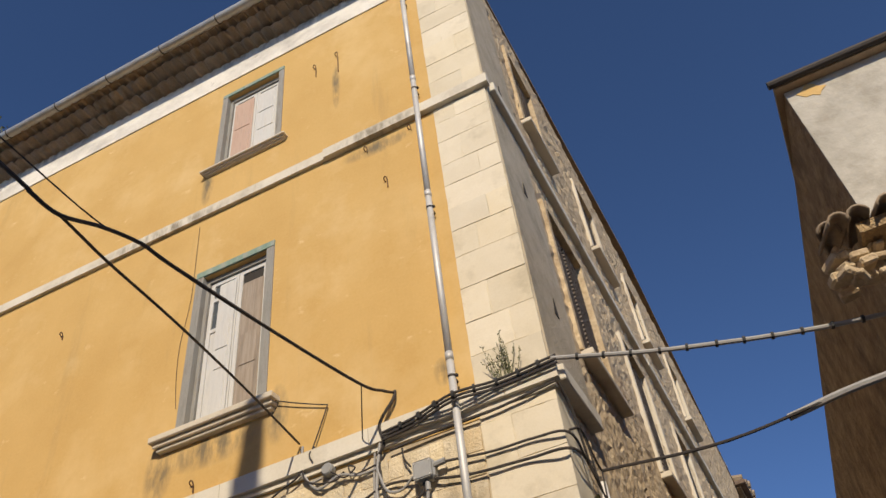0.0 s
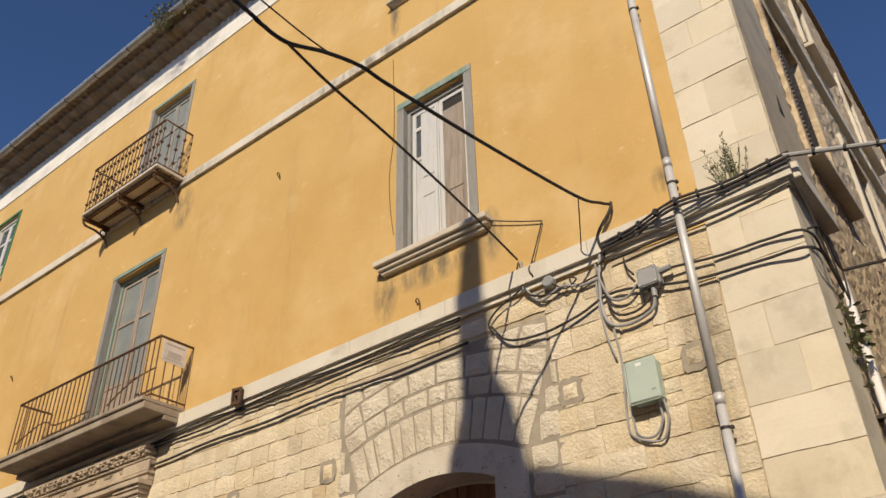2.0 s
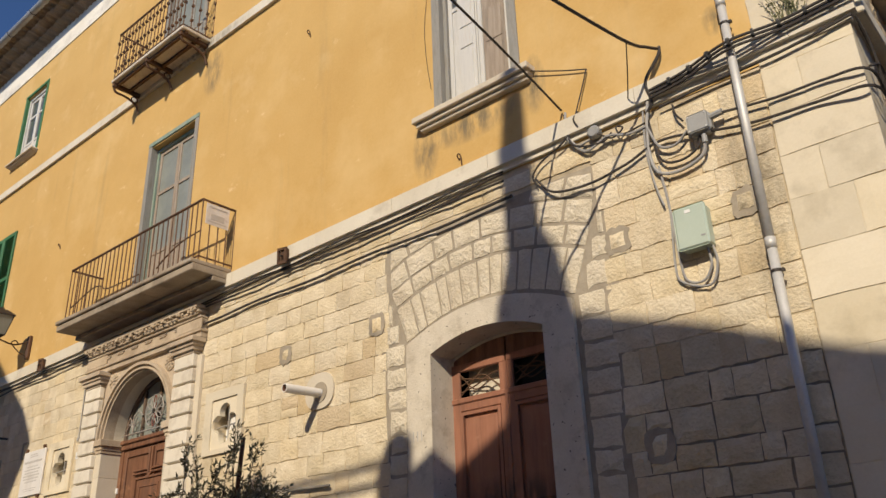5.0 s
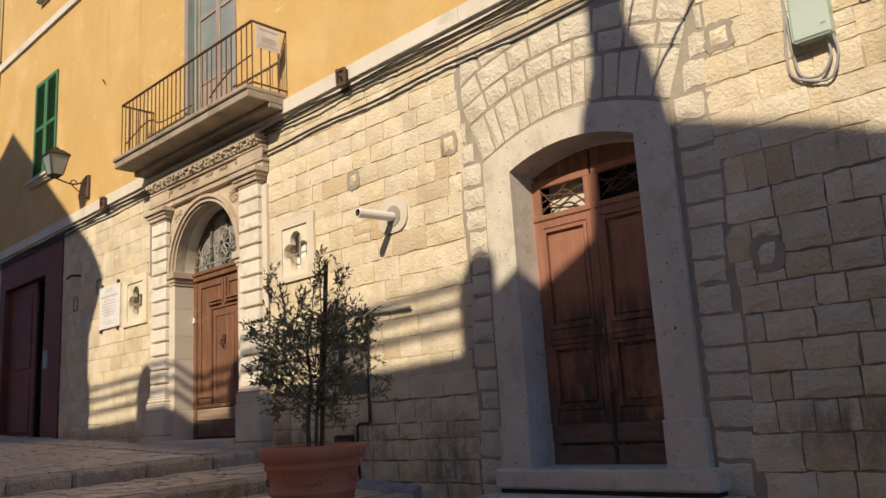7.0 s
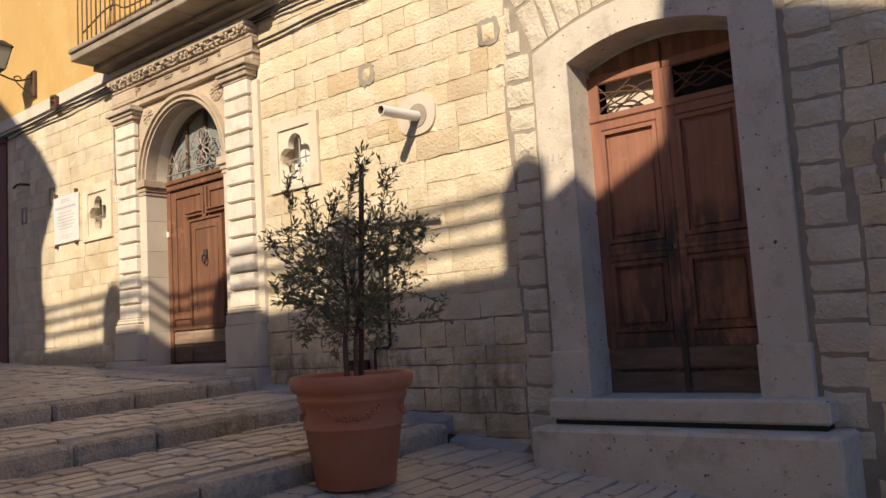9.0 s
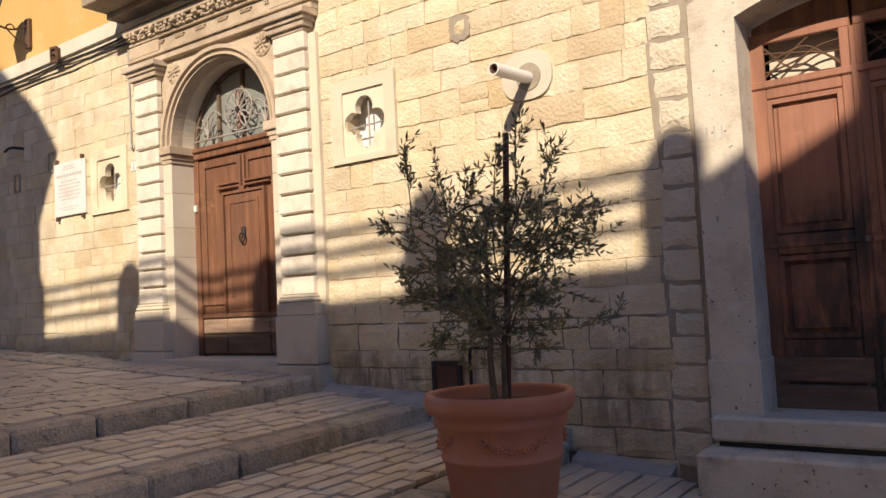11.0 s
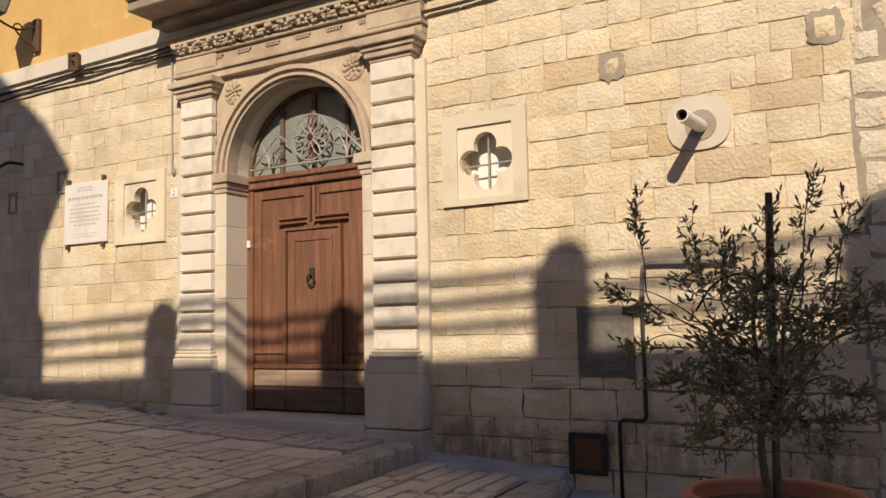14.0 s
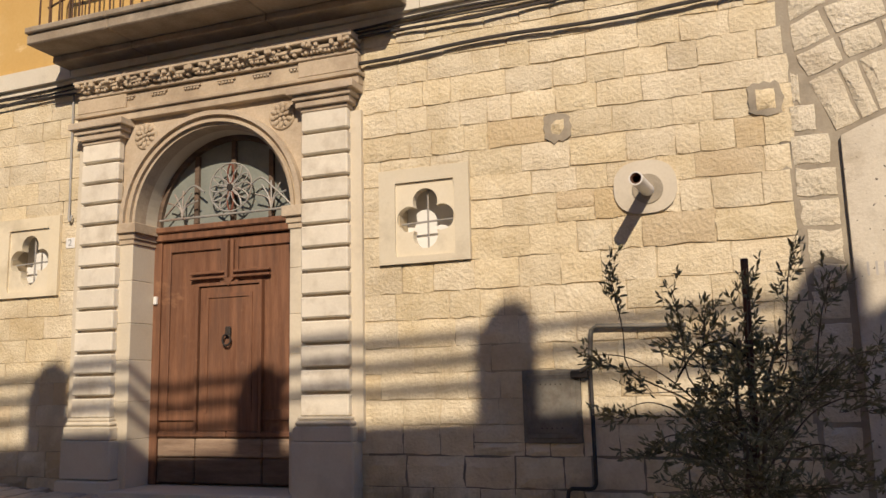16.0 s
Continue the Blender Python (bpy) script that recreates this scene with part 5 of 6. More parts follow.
part("hatch_frame", (lambda b: (ring(b, [(2.7, -0.14), (2.7, 0.19), (3.02, 0.19), (3.02, -0.14), (2.7, -0.14)], [(2.74, -0.1), (2.74, 0.15), (2.98, 0.15), (2.98, -0.1), (2.74, -0.1)], -0.045, -0.02), b)[1])(bmesh.new()), "darkiron", hat)
gasbox = thing("meter_box", (3.03, 0, 0.67), "grey metal meter cover let into the wall", "meter box")
part("cover_frame", boxbm(2.8, 3.27, -0.022, 0.01, 0.65, 1.22, 0.004), "oldpaint", gasbox)
cover = part("cover", boxbm(2.835, 3.235, -0.034, -0.02, 0.685, 1.185, 0.006), "oldpaint", gasbox)
part("cover_panel", boxbm(2.875, 3.195, -0.04, -0.032, 0.725, 1.145, 0.004), "oldpaint", cover)
part("hinge", boxbm(3.2, 3.34, -0.06, -0.02, 1.15, 1.21, 0.008), "darkiron", gasbox)
for j in range(5):
    part("vent_slot", boxbm(2.95 + j * 0.04, 2.959 + j * 0.04, -0.0415, -0.038, 1.1, 1.11), "dark", cover)
    part("vent_slot", boxbm(2.95 + j * 0.04, 2.959 + j * 0.04, -0.0415, -0.038, 0.76, 0.77), "dark", cover)
gas = thing("gas_pipe", (3.4, -0.05, 0.6), "grey pipe run bent along the wall", "pipe")
part("pipe_run", tubebm([(4.1, -0.05, 1.53), (3.42, -0.05, 1.55), (3.38, -0.05, 1.52), (3.36, -0.05, 1.25), (3.28, -0.05, 1.2)], 0.018, 8), "oldpaint", gas, smooth=True)
part("pipe_drop", tubebm([(3.36, -0.05, 1.22), (3.36, -0.05, 0.35), (3.345, -0.05, 0.32), (3.32, -0.05, 0.31), (3.17, -0.05, 0.31), (3.145, -0.05, 0.29), (3.14, -0.05, 0.26), (3.14, -0.05, -0.3)], 0.016, 8), "darkiron", gas, smooth=True)
hook = single("iron_hook", tubebm(spline([(-4.75, 0.0, 3.3), (-4.9, -0.12, 3.32), (-5.05, -0.14, 3.28)]), 0.02, 6), "darkiron", "black iron hook in the wall", "hook")
for x, z in ((-3.95, 2.98), (-4.95, 2.8)):
    f = thing("wall_niche", (x, 0, z), "small framed slot in the stone wall", "niche")
    part("niche_frame", (lambda b: (ring(b, [(x - 0.09, z - 0.14), (x - 0.09, z + 0.14), (x + 0.09, z + 0.14), (x + 0.09, z - 0.14), (x - 0.09, z - 0.14)], [(x - 0.06, z - 0.11), (x - 0.06, z + 0.11), (x + 0.06, z + 0.11), (x + 0.06, z - 0.11), (x - 0.06, z - 0.11)], -0.02, 0.0), b)[1])(bmesh.new()), "cement", f)
# marks and irons in the plaster
for x, z, l_ in ((7.59, 11.52, 0.25), (7.99, 11.56, 0.45), (8.67, 8.2, 0.14), (3.41, 8.04, 0.08), (8.41, 8.96, 0.06), (6.12, 4.86, 0.1), (9.07, 8.99, 0.05), (-3.9, 6.9, 0.07)):
    single("wall_iron", tubebm(spline([(x - 0.02, 0.0, z - 0.02), (x - 0.025, -0.04, z + 0.01), (x, -0.05, z + 0.03), (x + 0.015, -0.03, z), (x + 0.01, -0.01, z - l_)]), 0.008, 5), "iron", "rusty iron hook stuck in the plaster", "wall iron", "irons in the plaster")

# ---- electric boxes and cables ----
gbx = thing("green_box", (8.65, -0.06, 2.93), "pale green plastic utility box on the wall", "utility box")
part("box_body", boxbm(8.51, 8.78, -0.12, 0.0, 2.95, 3.32, 0.02), "boxgreen", gbx)
lid = part("box_lid", boxbm(8.5, 8.79, -0.15, -0.12, 2.94, 3.33, 0.02), "boxgreen", gbx)
part("box_mark", boxbm(8.61, 8.66, -0.1525, -0.15, 3.26, 3.29), "white", lid)
part("box_print", boxbm(8.72, 8.76, -0.1525, -0.15, 3.02, 3.035), "boxgrey", lid)
for dx in (0.0, 0.05):
    part("box_cable", tubebm(spline([(8.72 + dx, -0.06, 2.95), (8.73 + dx, -0.05, 2.8), (8.64 + dx, -0.04, 2.68 - dx), (8.5 - dx, -0.03, 2.72), (8.46 - dx, -0.03, 2.9), (8.44, -0.03, 3.4), (8.4, -0.03, 3.85)]), 0.011, 6), "greycable", gbx)
jb = thing("junction_box", (8.85, -0.08, 4.0), "grey square junction box with cable glands", "junction box")
part("box_body", boxbm(8.745, 8.955, -0.12, 0.0, 3.97, 4.17, 0.03), "boxgrey", jb)
lid = part("box_lid", boxbm(8.755, 8.945, -0.138, -0.12, 3.98, 4.16, 0.015), "boxgrey", jb)
for lx in (8.775, 8.925):
    for lz in (4.0, 4.14):
        part("lid_screw", tubebm([(lx, -0.145, lz), (lx, -0.135, lz)], 0.009, 6), "steel", lid)
part("gland", tubebm([(8.95, -0.08, 4.1), (9.06, -0.08, 4.11)], 0.03, 8), "boxgrey", jb)
part("gland", tubebm([(8.87, -0.08, 3.96), (8.87, -0.08, 3.88)], 0.025, 8), "boxgrey", jb)
rb_ = thing("round_box", (7.81, -0.04, 4.4), "round grey cable box under the string course", "junction box")
bm = bmesh.new()
lathe(bm, [(0.066, 0), (0.066, 0.055), (0.052, 0.07)], 0, 0, 20)
for v in bm.verts:
    v.co = Vector((7.81 + v.co.x, -0.01 - v.co.z, 4.45 + v.co.y))
part("box_body", bm, "boxgrey", rb_)


def cable(name, pts, r, label, material="cable", sides=6):
    return single(name, tubebm(pts, r, sides), material, label, "cable", "cables on the front")


for dz, r in ((-0.26, 0.012), (-0.3, 0.01), (-0.36, 0.014)):
    pts = [(x, -0.045 - 0.006 * ((i * 7) % 3), band_z(x) + dz + 0.014 * math.sin(i * 1.9 + dz * 40)) for i, x in enumerate([-9.5 + 0.6 * j for j in range(28)])]
    cable("wall_cable", spline(pts, 3), r, "black cable clipped along under the string course")
cable("wall_cable", spline([(x, -0.05, 4.05 + 0.011 * (x - 1.5) + 0.015 * math.sin(x * 3)) for x in [1.3 + 0.5 * j for j in range(12)]], 3), 0.017, "thick black cable along the stone wall")
for dz in (0.02, -0.06, -0.02):
    cable("wall_cable", spline([(8.45, -0.1, 4.58 + dz), (8.8, -0.1, 4.62 + dz), (9.24, -0.19, 4.66 + dz), (9.7, -0.12, 4.68 + dz), (CORNER + 0.1, -0.12, 4.72 + dz)]), 0.014, "twisted cable bundle along the string course")
cable("wall_cable", spline([(8.5, -0.05, 4.42), (9.1, -0.05, 4.45), (9.6, -0.06, 4.45), (CORNER + 0.03, -0.06, 4.52)]), 0.014, "thick black cable under the corner")
cable("wall_cable", spline([(9.06, -0.08, 4.1), (9.5, -0.05, 4.06), (9.9, -0.05, 4.05), (CORNER + 0.04, -0.04, 4.0), (CORNER + 0.06, 0.3, 3.85), (CORNER + 0.06, 0.6, 3.7)]), 0.012, "cable turning round the corner")
cable("wall_cable", spline([(7.1, -0.05, 4.2), (7.3, -0.06, 3.98), (7.7, -0.06, 3.92), (8.1, -0.05, 3.98), (8.5, -0.05, 4.08), (9.2, -0.06, 3.92), (9.8, -0.05, 3.88), (CORNER + 0.04, -0.05, 3.84), (CORNER + 0.06, 0.5, 3.85)]), 0.013, "slack black cable crossing the stone wall")
cable("wall_cable", spline([(8.4, -0.05, 4.55), (8.36, -0.05, 4.3), (8.34, -0.05, 4.0), (8.4, -0.05, 3.78), (8.6, -0.05, 3.72), (8.82, -0.06, 3.78), (8.87, -0.08, 3.9)]), 0.016, "fat grey conduit loop under the boxes", "greycable", 8)
cable("wall_cable", spline([(8.36, -0.06, 4.25), (8.45, -0.06, 4.02), (8.6, -0.06, 3.98), (8.73, -0.08, 4.06)]), 0.013, "grey cable into the junction box", "greycable")
cable("wall_cable", spline([(7.52, -0.05, 4.8), (7.5, -0.05, 4.55), (7.6, -0.05, 4.38), (7.75, -0.05, 4.38)]), 0.014, "grey cable into the round box", "greycable")
cable("wall_cable", spline([(7.52, -0.05, 4.5), (7.7, -0.05, 4.28), (7.95, -0.06, 4.34), (8.15, -0.05, 4.28), (8.36, -0.05, 4.28)]), 0.014, "looped cable between the boxes", "greycable")
cable("wall_cable", spline([(8.58, -0.02, 5.07), (8.57, -0.06, 4.95), (8.42, -0.08, 4.72), (8.44, -0.06, 4.5), (8.36, -0.05, 4.4)]), 0.016, "cable drop from the wall hook")
cable("wall_cable", sag((8.5, -0.55, 4.885), (8.2, -0.04, 4.62), 0.04), 0.006, "thin wire tied between cable and wall")
cable("wall_cable", sag((7.13, -0.05, 5.5), (7.8, -0.03, 5.2), 0.01), 0.007, "thin stay wire to a wall iron")
cable("wall_cable", sag((7.8, -0.03, 5.2), (7.62, -0.05, 4.7), 0.01), 0.007, "thin stay wire to a wall iron")
cable("wall_cable", spline([(5.677, -0.012, 8.98), (5.71, -0.012, 7.9), (5.7, -0.012, 7.45), (5.64, -0.012, 6.9), (5.66, -0.012, 6.4), (5.72, -0.012, 5.95)]), 0.0028, "thin wire hanging beside the window")
for pts, r, shade in (([(8.36, -0.045, 4.42), (8.39, -0.05, 4.2), (8.42, -0.05, 3.95), (8.5, -0.05, 3.84), (8.66, -0.05, 3.82), (8.8, -0.06, 3.88), (8.83, -0.07, 3.97)], 0.012, "cable"),
                      ([(8.33, -0.04, 4.45), (8.31, -0.045, 4.1), (8.33, -0.045, 3.8), (8.36, -0.04, 3.6), (8.4, -0.04, 3.45)], 0.01, "greycable"),
                      ([(8.62, -0.04, 4.4), (8.64, -0.05, 4.28), (8.7, -0.06, 4.18)], 0.01, "cable"),
                      ([(7.52, -0.06, 4.6), (7.56, -0.06, 4.42), (7.7, -0.06, 4.33), (7.9, -0.06, 4.3), (8.0, -0.06, 4.36)], 0.011, "cable"),
                      ([(7.86, -0.07, 4.4), (8.0, -0.06, 4.3), (8.12, -0.06, 4.36), (8.05, -0.06, 4.4), (8.1, -0.05, 4.3), (8.34, -0.05, 4.32)], 0.009, "cable"),
                      ([(7.5, -0.05, 4.78), (7.52, -0.06, 4.6), (7.48, -0.06, 4.48), (7.2, -0.06, 4.36), (7.08, -0.06, 4.24), (7.12, -0.06, 4.12)], 0.01, "cable"),
                      ([(7.66, -0.05, 4.75), (7.62, -0.08, 4.66), (7.66, -0.08, 4.56)], 0.009, "cable"),
                      ([(CORNER + 0.05, -0.05, 4.5), (CORNER + 0.08, 0.08, 4.3), (CORNER + 0.08, 0.2, 4.0), (CORNER + 0.08, 0.34, 3.75), (CORNER + 0.08, 0.5, 3.7)], 0.011, "cable"),
                      ([(CORNER + 0.05, -0.04, 4.02), (CORNER + 0.09, 0.2, 4.12), (CORNER + 0.09, 0.5, 3.95), (CORNER + 0.1, 0.6, 3.9)], 0.011, "cable"),
                      ([(CORNER + 0.1, 0.6, 3.9), (CORNER + 0.09, 0.55, 3.6), (CORNER + 0.09, 0.4, 3.75), (CORNER + 0.09, 0.3, 4.05), (CORNER + 0.05, 0.0, 4.45)], 0.009, "cable")):
    cable("wall_cable", spline(pts, 5), r, "cable looped between the boxes and the corner", shade)
# aerial cables over the street
CB = (8.06, -3.72, 4.6)
cable("aerial_cable", spline([(8.575, -0.02, 5.05), (8.55, -0.2, 4.98), (8.49, -0.61, 4.87), (8.31, -1.94, 4.8), (8.18, -2.82, 4.8), (8.145, -3.09, 4.81), (8.1, -3.41, 4.73), CB, (8.03, -3.95, 4.63), (8.0, -4.2, 4.7), (7.7, -6.5, 5.25), (7.3, -9.9, 6.0)]), 0.015, "heavy black cable bundle slung across the street")
cable("aerial_cable", spline([(7.465, -0.03, 4.86), (7.65, -1.2, 4.82), (7.83, -2.32, 4.735), (7.95, -3.15, 4.655), (8.01, -3.51, 4.63), CB]), 0.0115, "black cable slung across the street")
cable("aerial_cable", spline([(8.31, -1.94, 4.815), (8.18, -2.82, 4.815), (8.145, -3.09, 4.825), (8.1, -3.41, 4.75), (8.0, -4.18, 4.89), (7.7, -6.3, 5.4), (7.25, -9.9, 6.3)]), 0.006, "thin wire slung across the street")
cable("aerial_cable", spline([(CORNER + 0.05, -0.12, 4.72), (11.4, 0.05, 4.45), (12.9, 0.26, 4.27), (14.5, 0.27, 4.25)]), 0.021, "pale twisted cable bundle spanning the alley", "greycable", 8)
cable("aerial_cable", spline([(CORNER + 0.1, 0.6, 3.9), (11.4, 0.38, 3.7), (12.66, 0.2, 3.72), (14.2, 0.27, 3.75)]), 0.014, "dark cable spanning the alley")
cable("aerial_cable", spline([(11.9, 0.32, 3.7), (12.66, 0.2, 3.725), (14.2, 0.26, 3.76)]), 0.032, "pale conduit sleeve on the cable over the alley", "greycable", 8)


def ties(pts, step, r):
    """Dark straps round a cable run."""
    pts = [Vector(p) for p in pts]
    run = 0.0
    for a, b in zip(pts, pts[1:]):
        run += (b - a).length
        if run > step:
            run = 0.0
            d = (b - a).normalized() * 0.012
            single("cable_tie", tubebm([b - d, b + d], r, 8), "black", "black strap tied round the cable bundle", "cable tie", "ties on the cables")


ties(spline([(CORNER + 0.05, -0.12, 4.72), (11.4, 0.05, 4.45), (12.9, 0.26, 4.27), (14.5, 0.27, 4.25)], 40), 0.22, 0.034)
ties(spline([(8.45, -0.1, 4.58), (8.8, -0.1, 4.62), (9.24, -0.19, 4.66), (9.7, -0.12, 4.68), (CORNER + 0.1, -0.12, 4.72)], 20), 0.2, 0.045)

# ---- potted olive tree ----
PX, PY = 4.5, -1.72
PZ = ground_z(PX, PY)
pot = thing("flower_pot", (PX, PY, PZ), "large terracotta pot with garland relief, filled with soil", "flower pot")
bm = bmesh.new()
H = 0.165 - PZ
prof = [(0.27, PZ), (0.3, PZ + 0.01), (0.364, PZ + 0.43), (0.377, PZ + 0.436), (0.379, PZ + 0.45), (0.37, PZ + 0.458), (0.4, PZ + H * 0.76), (0.415, PZ + H * 0.77), (0.42, PZ + H * 0.8), (0.412, PZ + H * 0.83), (0.425, PZ + H * 0.85),
        (0.455, PZ + H * 0.87), (0.47, PZ + H * 0.92), (0.472, PZ + H * 0.97), (0.46, PZ + H), (0.425, PZ + H), (0.41, PZ + H - 0.02), (0.4, PZ + H - 0.12)]
lathe(bm, prof, PX, PY, 48)
pot_body = part("pot_body", bm, "terracotta", pot, smooth=True)
rt = random.Random(4)
for g in range(4):
    bm = bmesh.new()
    for i in range(26):
        u = i / 25
        a = g * math.pi / 2 + 0.25 + u * 1.05
        z = PZ + H * 0.71 - 0.07 * 4 * u * (1 - u)
        r = 0.3 + (z - PZ) * 0.1 / (H * 0.76) + 0.006
        for j in range(3):
            bmesh.ops.create_icosphere(bm, subdivisions=1, radius=rt.uniform(0.008, 0.014),
                                       matrix=Matrix.Translation((PX + r * math.cos(a) + rt.uniform(-0.006, 0.006), PY + r * math.sin(a) + rt.uniform(-0.006, 0.006), z + rt.uniform(-0.02, 0.02))))
    part("garland", bm, "terracotta", pot_body, "moulded garland relief", smooth=True)
bm = bmesh.new()
lathe(bm, [(0.405, PZ + H - 0.12), (0.4, PZ + H - 0.085), (0.25, PZ + H - 0.07), (0.05, PZ + H - 0.05)], PX, PY, 32)
part("soil", bm, "soil", pot, "dark potting soil")

tree = thing("olive_tree", (PX, PY, PZ + H - 0.06), "young olive tree with thin grey-green leaves", "tree")
ro = random.Random(21)
SZ = PZ + H - 0.07
trunk_bm = bmesh.new()
t1 = spline([(PX - 0.02, PY - 0.02, SZ), (PX - 0.05, PY, SZ + 0.3), (PX - 0.03, PY + 0.03, SZ + 0.6), (PX - 0.06, PY + 0.02, SZ + 0.95), (PX - 0.02, PY + 0.06, SZ + 1.25)], 5)
t2 = spline([(PX + 0.03, PY + 0.02, SZ), (PX + 0.02, PY + 0.05, SZ + 0.35), (PX + 0.06, PY + 0.08, SZ + 0.65), (PX + 0.1, PY + 0.06, SZ + 1.0), (PX + 0.2, PY + 0.1, SZ + 1.3)], 5)
tube(trunk_bm, t1, 0.024, 8, taper=0.35)
tube(trunk_bm, t2, 0.019, 8, taper=0.35)
trunk = part("trunk", trunk_bm, "bark", tree, smooth=True)
limb_bm, leaf_v, leaf_f = None, [], []


def leaf_at(p, d, l_):
    """A thin lance leaf with a folded middle."""
    d = d.normalized()
    s = d.cross(Vector((ro.uniform(-1, 1), ro.uniform(-1, 1), ro.uniform(-1, 1)))).normalized()
    n_ = d.cross(s)
    w = l_ * ro.uniform(0.12, 0.17)
    k = len(leaf_v)
    for u, q in ((0, 0), (0.35, w), (0.7, w * 0.8), (1, 0), (0.7, -w * 0.8), (0.35, -w)):
        leaf_v.append(tuple(p + d * l_ * u + s * q + n_ * (abs(q) * 0.35 - 0.12 * l_ * u * u)))
    leaf_f.extend([(k, k + 1, k + 2, k + 3), (k, k + 3, k + 4, k + 5)])


def twig(p, d, length, n_):
    pts = [p]
    for i in range(5):
        d = (d + Vector((ro.uniform(-0.25, 0.25), ro.uniform(-0.25, 0.25), ro.uniform(-0.12, 0.16)))).normalized()
        pts.append(pts[-1] + d * length / 5)
    tube(limb_bm, pts, 0.0022, 4, taper=0.4)
    for i in range(n_):
        u = ro.uniform(0.12, 1.0) * 5
        k = min(4, int(u))
        q = pts[k].lerp(pts[k + 1], u - k)
        ax = (pts[k + 1] - pts[k]).normalized()
        out = Vector((ro.uniform(-1, 1), ro.uniform(-1, 1), ro.uniform(-0.8, 1)))
        leaf_at(q, ax * 0.8 + out, ro.uniform(0.036, 0.06))
    leaf_at(pts[-1], d, 0.055)


for i in range(38):
    limb_bm = bmesh.new()
    stem = (t1, t2)[i % 2]
    k = ro.randint(int(len(stem) * 0.33), int(len(stem) * 0.9))
    p = stem[k]
    a = i * 2.399 + ro.uniform(-0.4, 0.4)
    height = (k / len(stem) - 0.3) / 0.7
    reach = ro.uniform(0.35, 0.74) * (1.0 - 0.35 * height)
    d = Vector((math.cos(a), math.sin(a), ro.uniform(-0.42, 0.36) + 0.3 * height)).normalized()
    pts = [p]
    for j in range(6):
        d = (d + Vector((ro.uniform(-0.12, 0.12), ro.uniform(-0.12, 0.12), ro.uniform(-0.12, 0.16)))).normalized()
        pts.append(pts[-1] + d * reach / 6)
    tube(limb_bm, pts, 0.0045, 5, taper=0.4)
    for j in range(13):
        u = ro.uniform(0.22, 1.0) * 6
        q = min(5, int(u))
        side = Vector((ro.uniform(-1, 1), ro.uniform(-1, 1), ro.uniform(-0.5, 0.9)))
        twig(pts[q].lerp(pts[q + 1], u - q), ((pts[q + 1] - pts[q]).normalized() * 0.4 + side).normalized(), ro.uniform(0.11, 0.25), ro.randint(8, 11))
    part("branch", limb_bm, "bark", trunk, smooth=True)
# long leaders that stand out of the crown
for x, z, dx, dy, dz, l_ in ((-0.35, 1.0, -0.9, -0.1, 0.3, 0.8), (-0.62, 1.1, -0.18, 0.1, 1, 0.92), (-0.3, 1.05, -0.12, -0.1, 1, 0.72), (-0.22, 1.1, 0.12, 0.15, 1, 0.5), (0.02, 1.1, 0.05, 0.1, 1, 0.66), (0.2, 1.1, 0.12, -0.1, 1, 0.86),
                         (0.34, 1.05, 0.25, 0.1, 1, 0.72), (0.35, 1.0, 0.8, 0.1, 0.3, 0.6), (0.3, 0.85, 0.9, -0.2, 0.05, 0.62), (-0.35, 0.85, -0.8, 0.1, -0.05, 0.55), (-0.25, 0.7, -0.7, -0.3, -0.15, 0.5), (-0.2, 0.55, -0.35, -0.3, -0.5, 0.38),
                         (0.15, 0.55, 0.35, 0.1, -0.6, 0.36), (0.2, 0.65, 0.7, -0.3, -0.15, 0.45)):
    q, d = (PX + x, PY + 0.1 * dy, SZ + z), (dx, dy, dz)
    limb_bm = bmesh.new()
    p, d = Vector(q), Vector(d).normalized()
    l_ *= 0.68
    pts = [p + d * l_ * u + Vector((0, 0, 0.08 * math.sin(u * 3))) for u in (0, 0.25, 0.5, 0.75, 1)]
    tube(limb_bm, spline([(PX + 0.02, PY + 0.04, SZ + max(0.35, z - 0.35)), (PX + x * 0.6, PY + 0.06 * dy, SZ + z - 0.14), *pts], 3), 0.006, 5, taper=0.4)
    for j in range(11):
        u = ro.uniform(0.3, 1)
        twig(p + d * l_ * u, (d + 0.8 * Vector((ro.uniform(-1, 1), ro.uniform(-1, 1), ro.uniform(-0.3, 0.8)))).normalized(), ro.uniform(0.09, 0.18), 9)
    part("branch", limb_bm, "bark", trunk, smooth=True)
me = bpy.data.meshes.new("crown")
me.from_pydata(leaf_v, [], leaf_f)
me.materials.append(M["leaf"])
crown = new("crown", me)
crown.parent = tree
crown.matrix_parent_inverse = Matrix.Translation(-tree.location)
stake = single("tree_stake", tubebm([(PX + 0.0, PY + 0.1, SZ - 0.05), (PX + 0.02, PY + 0.14, SZ + 0.8), (4.537, -1.53, 1.81)], 0.021, 8), "stake", "dark wooden stake standing in the pot", "stake")
part("tie", tubebm(spline([(PX + 0.02, PY + 0.14, SZ + 1.15), (PX - 0.1, PY + 0.05, SZ + 1.25), (PX - 0.25, PY, SZ + 1.2), (PX - 0.36, PY, SZ + 1.05)]), 0.007, 5), "darkiron", stake)

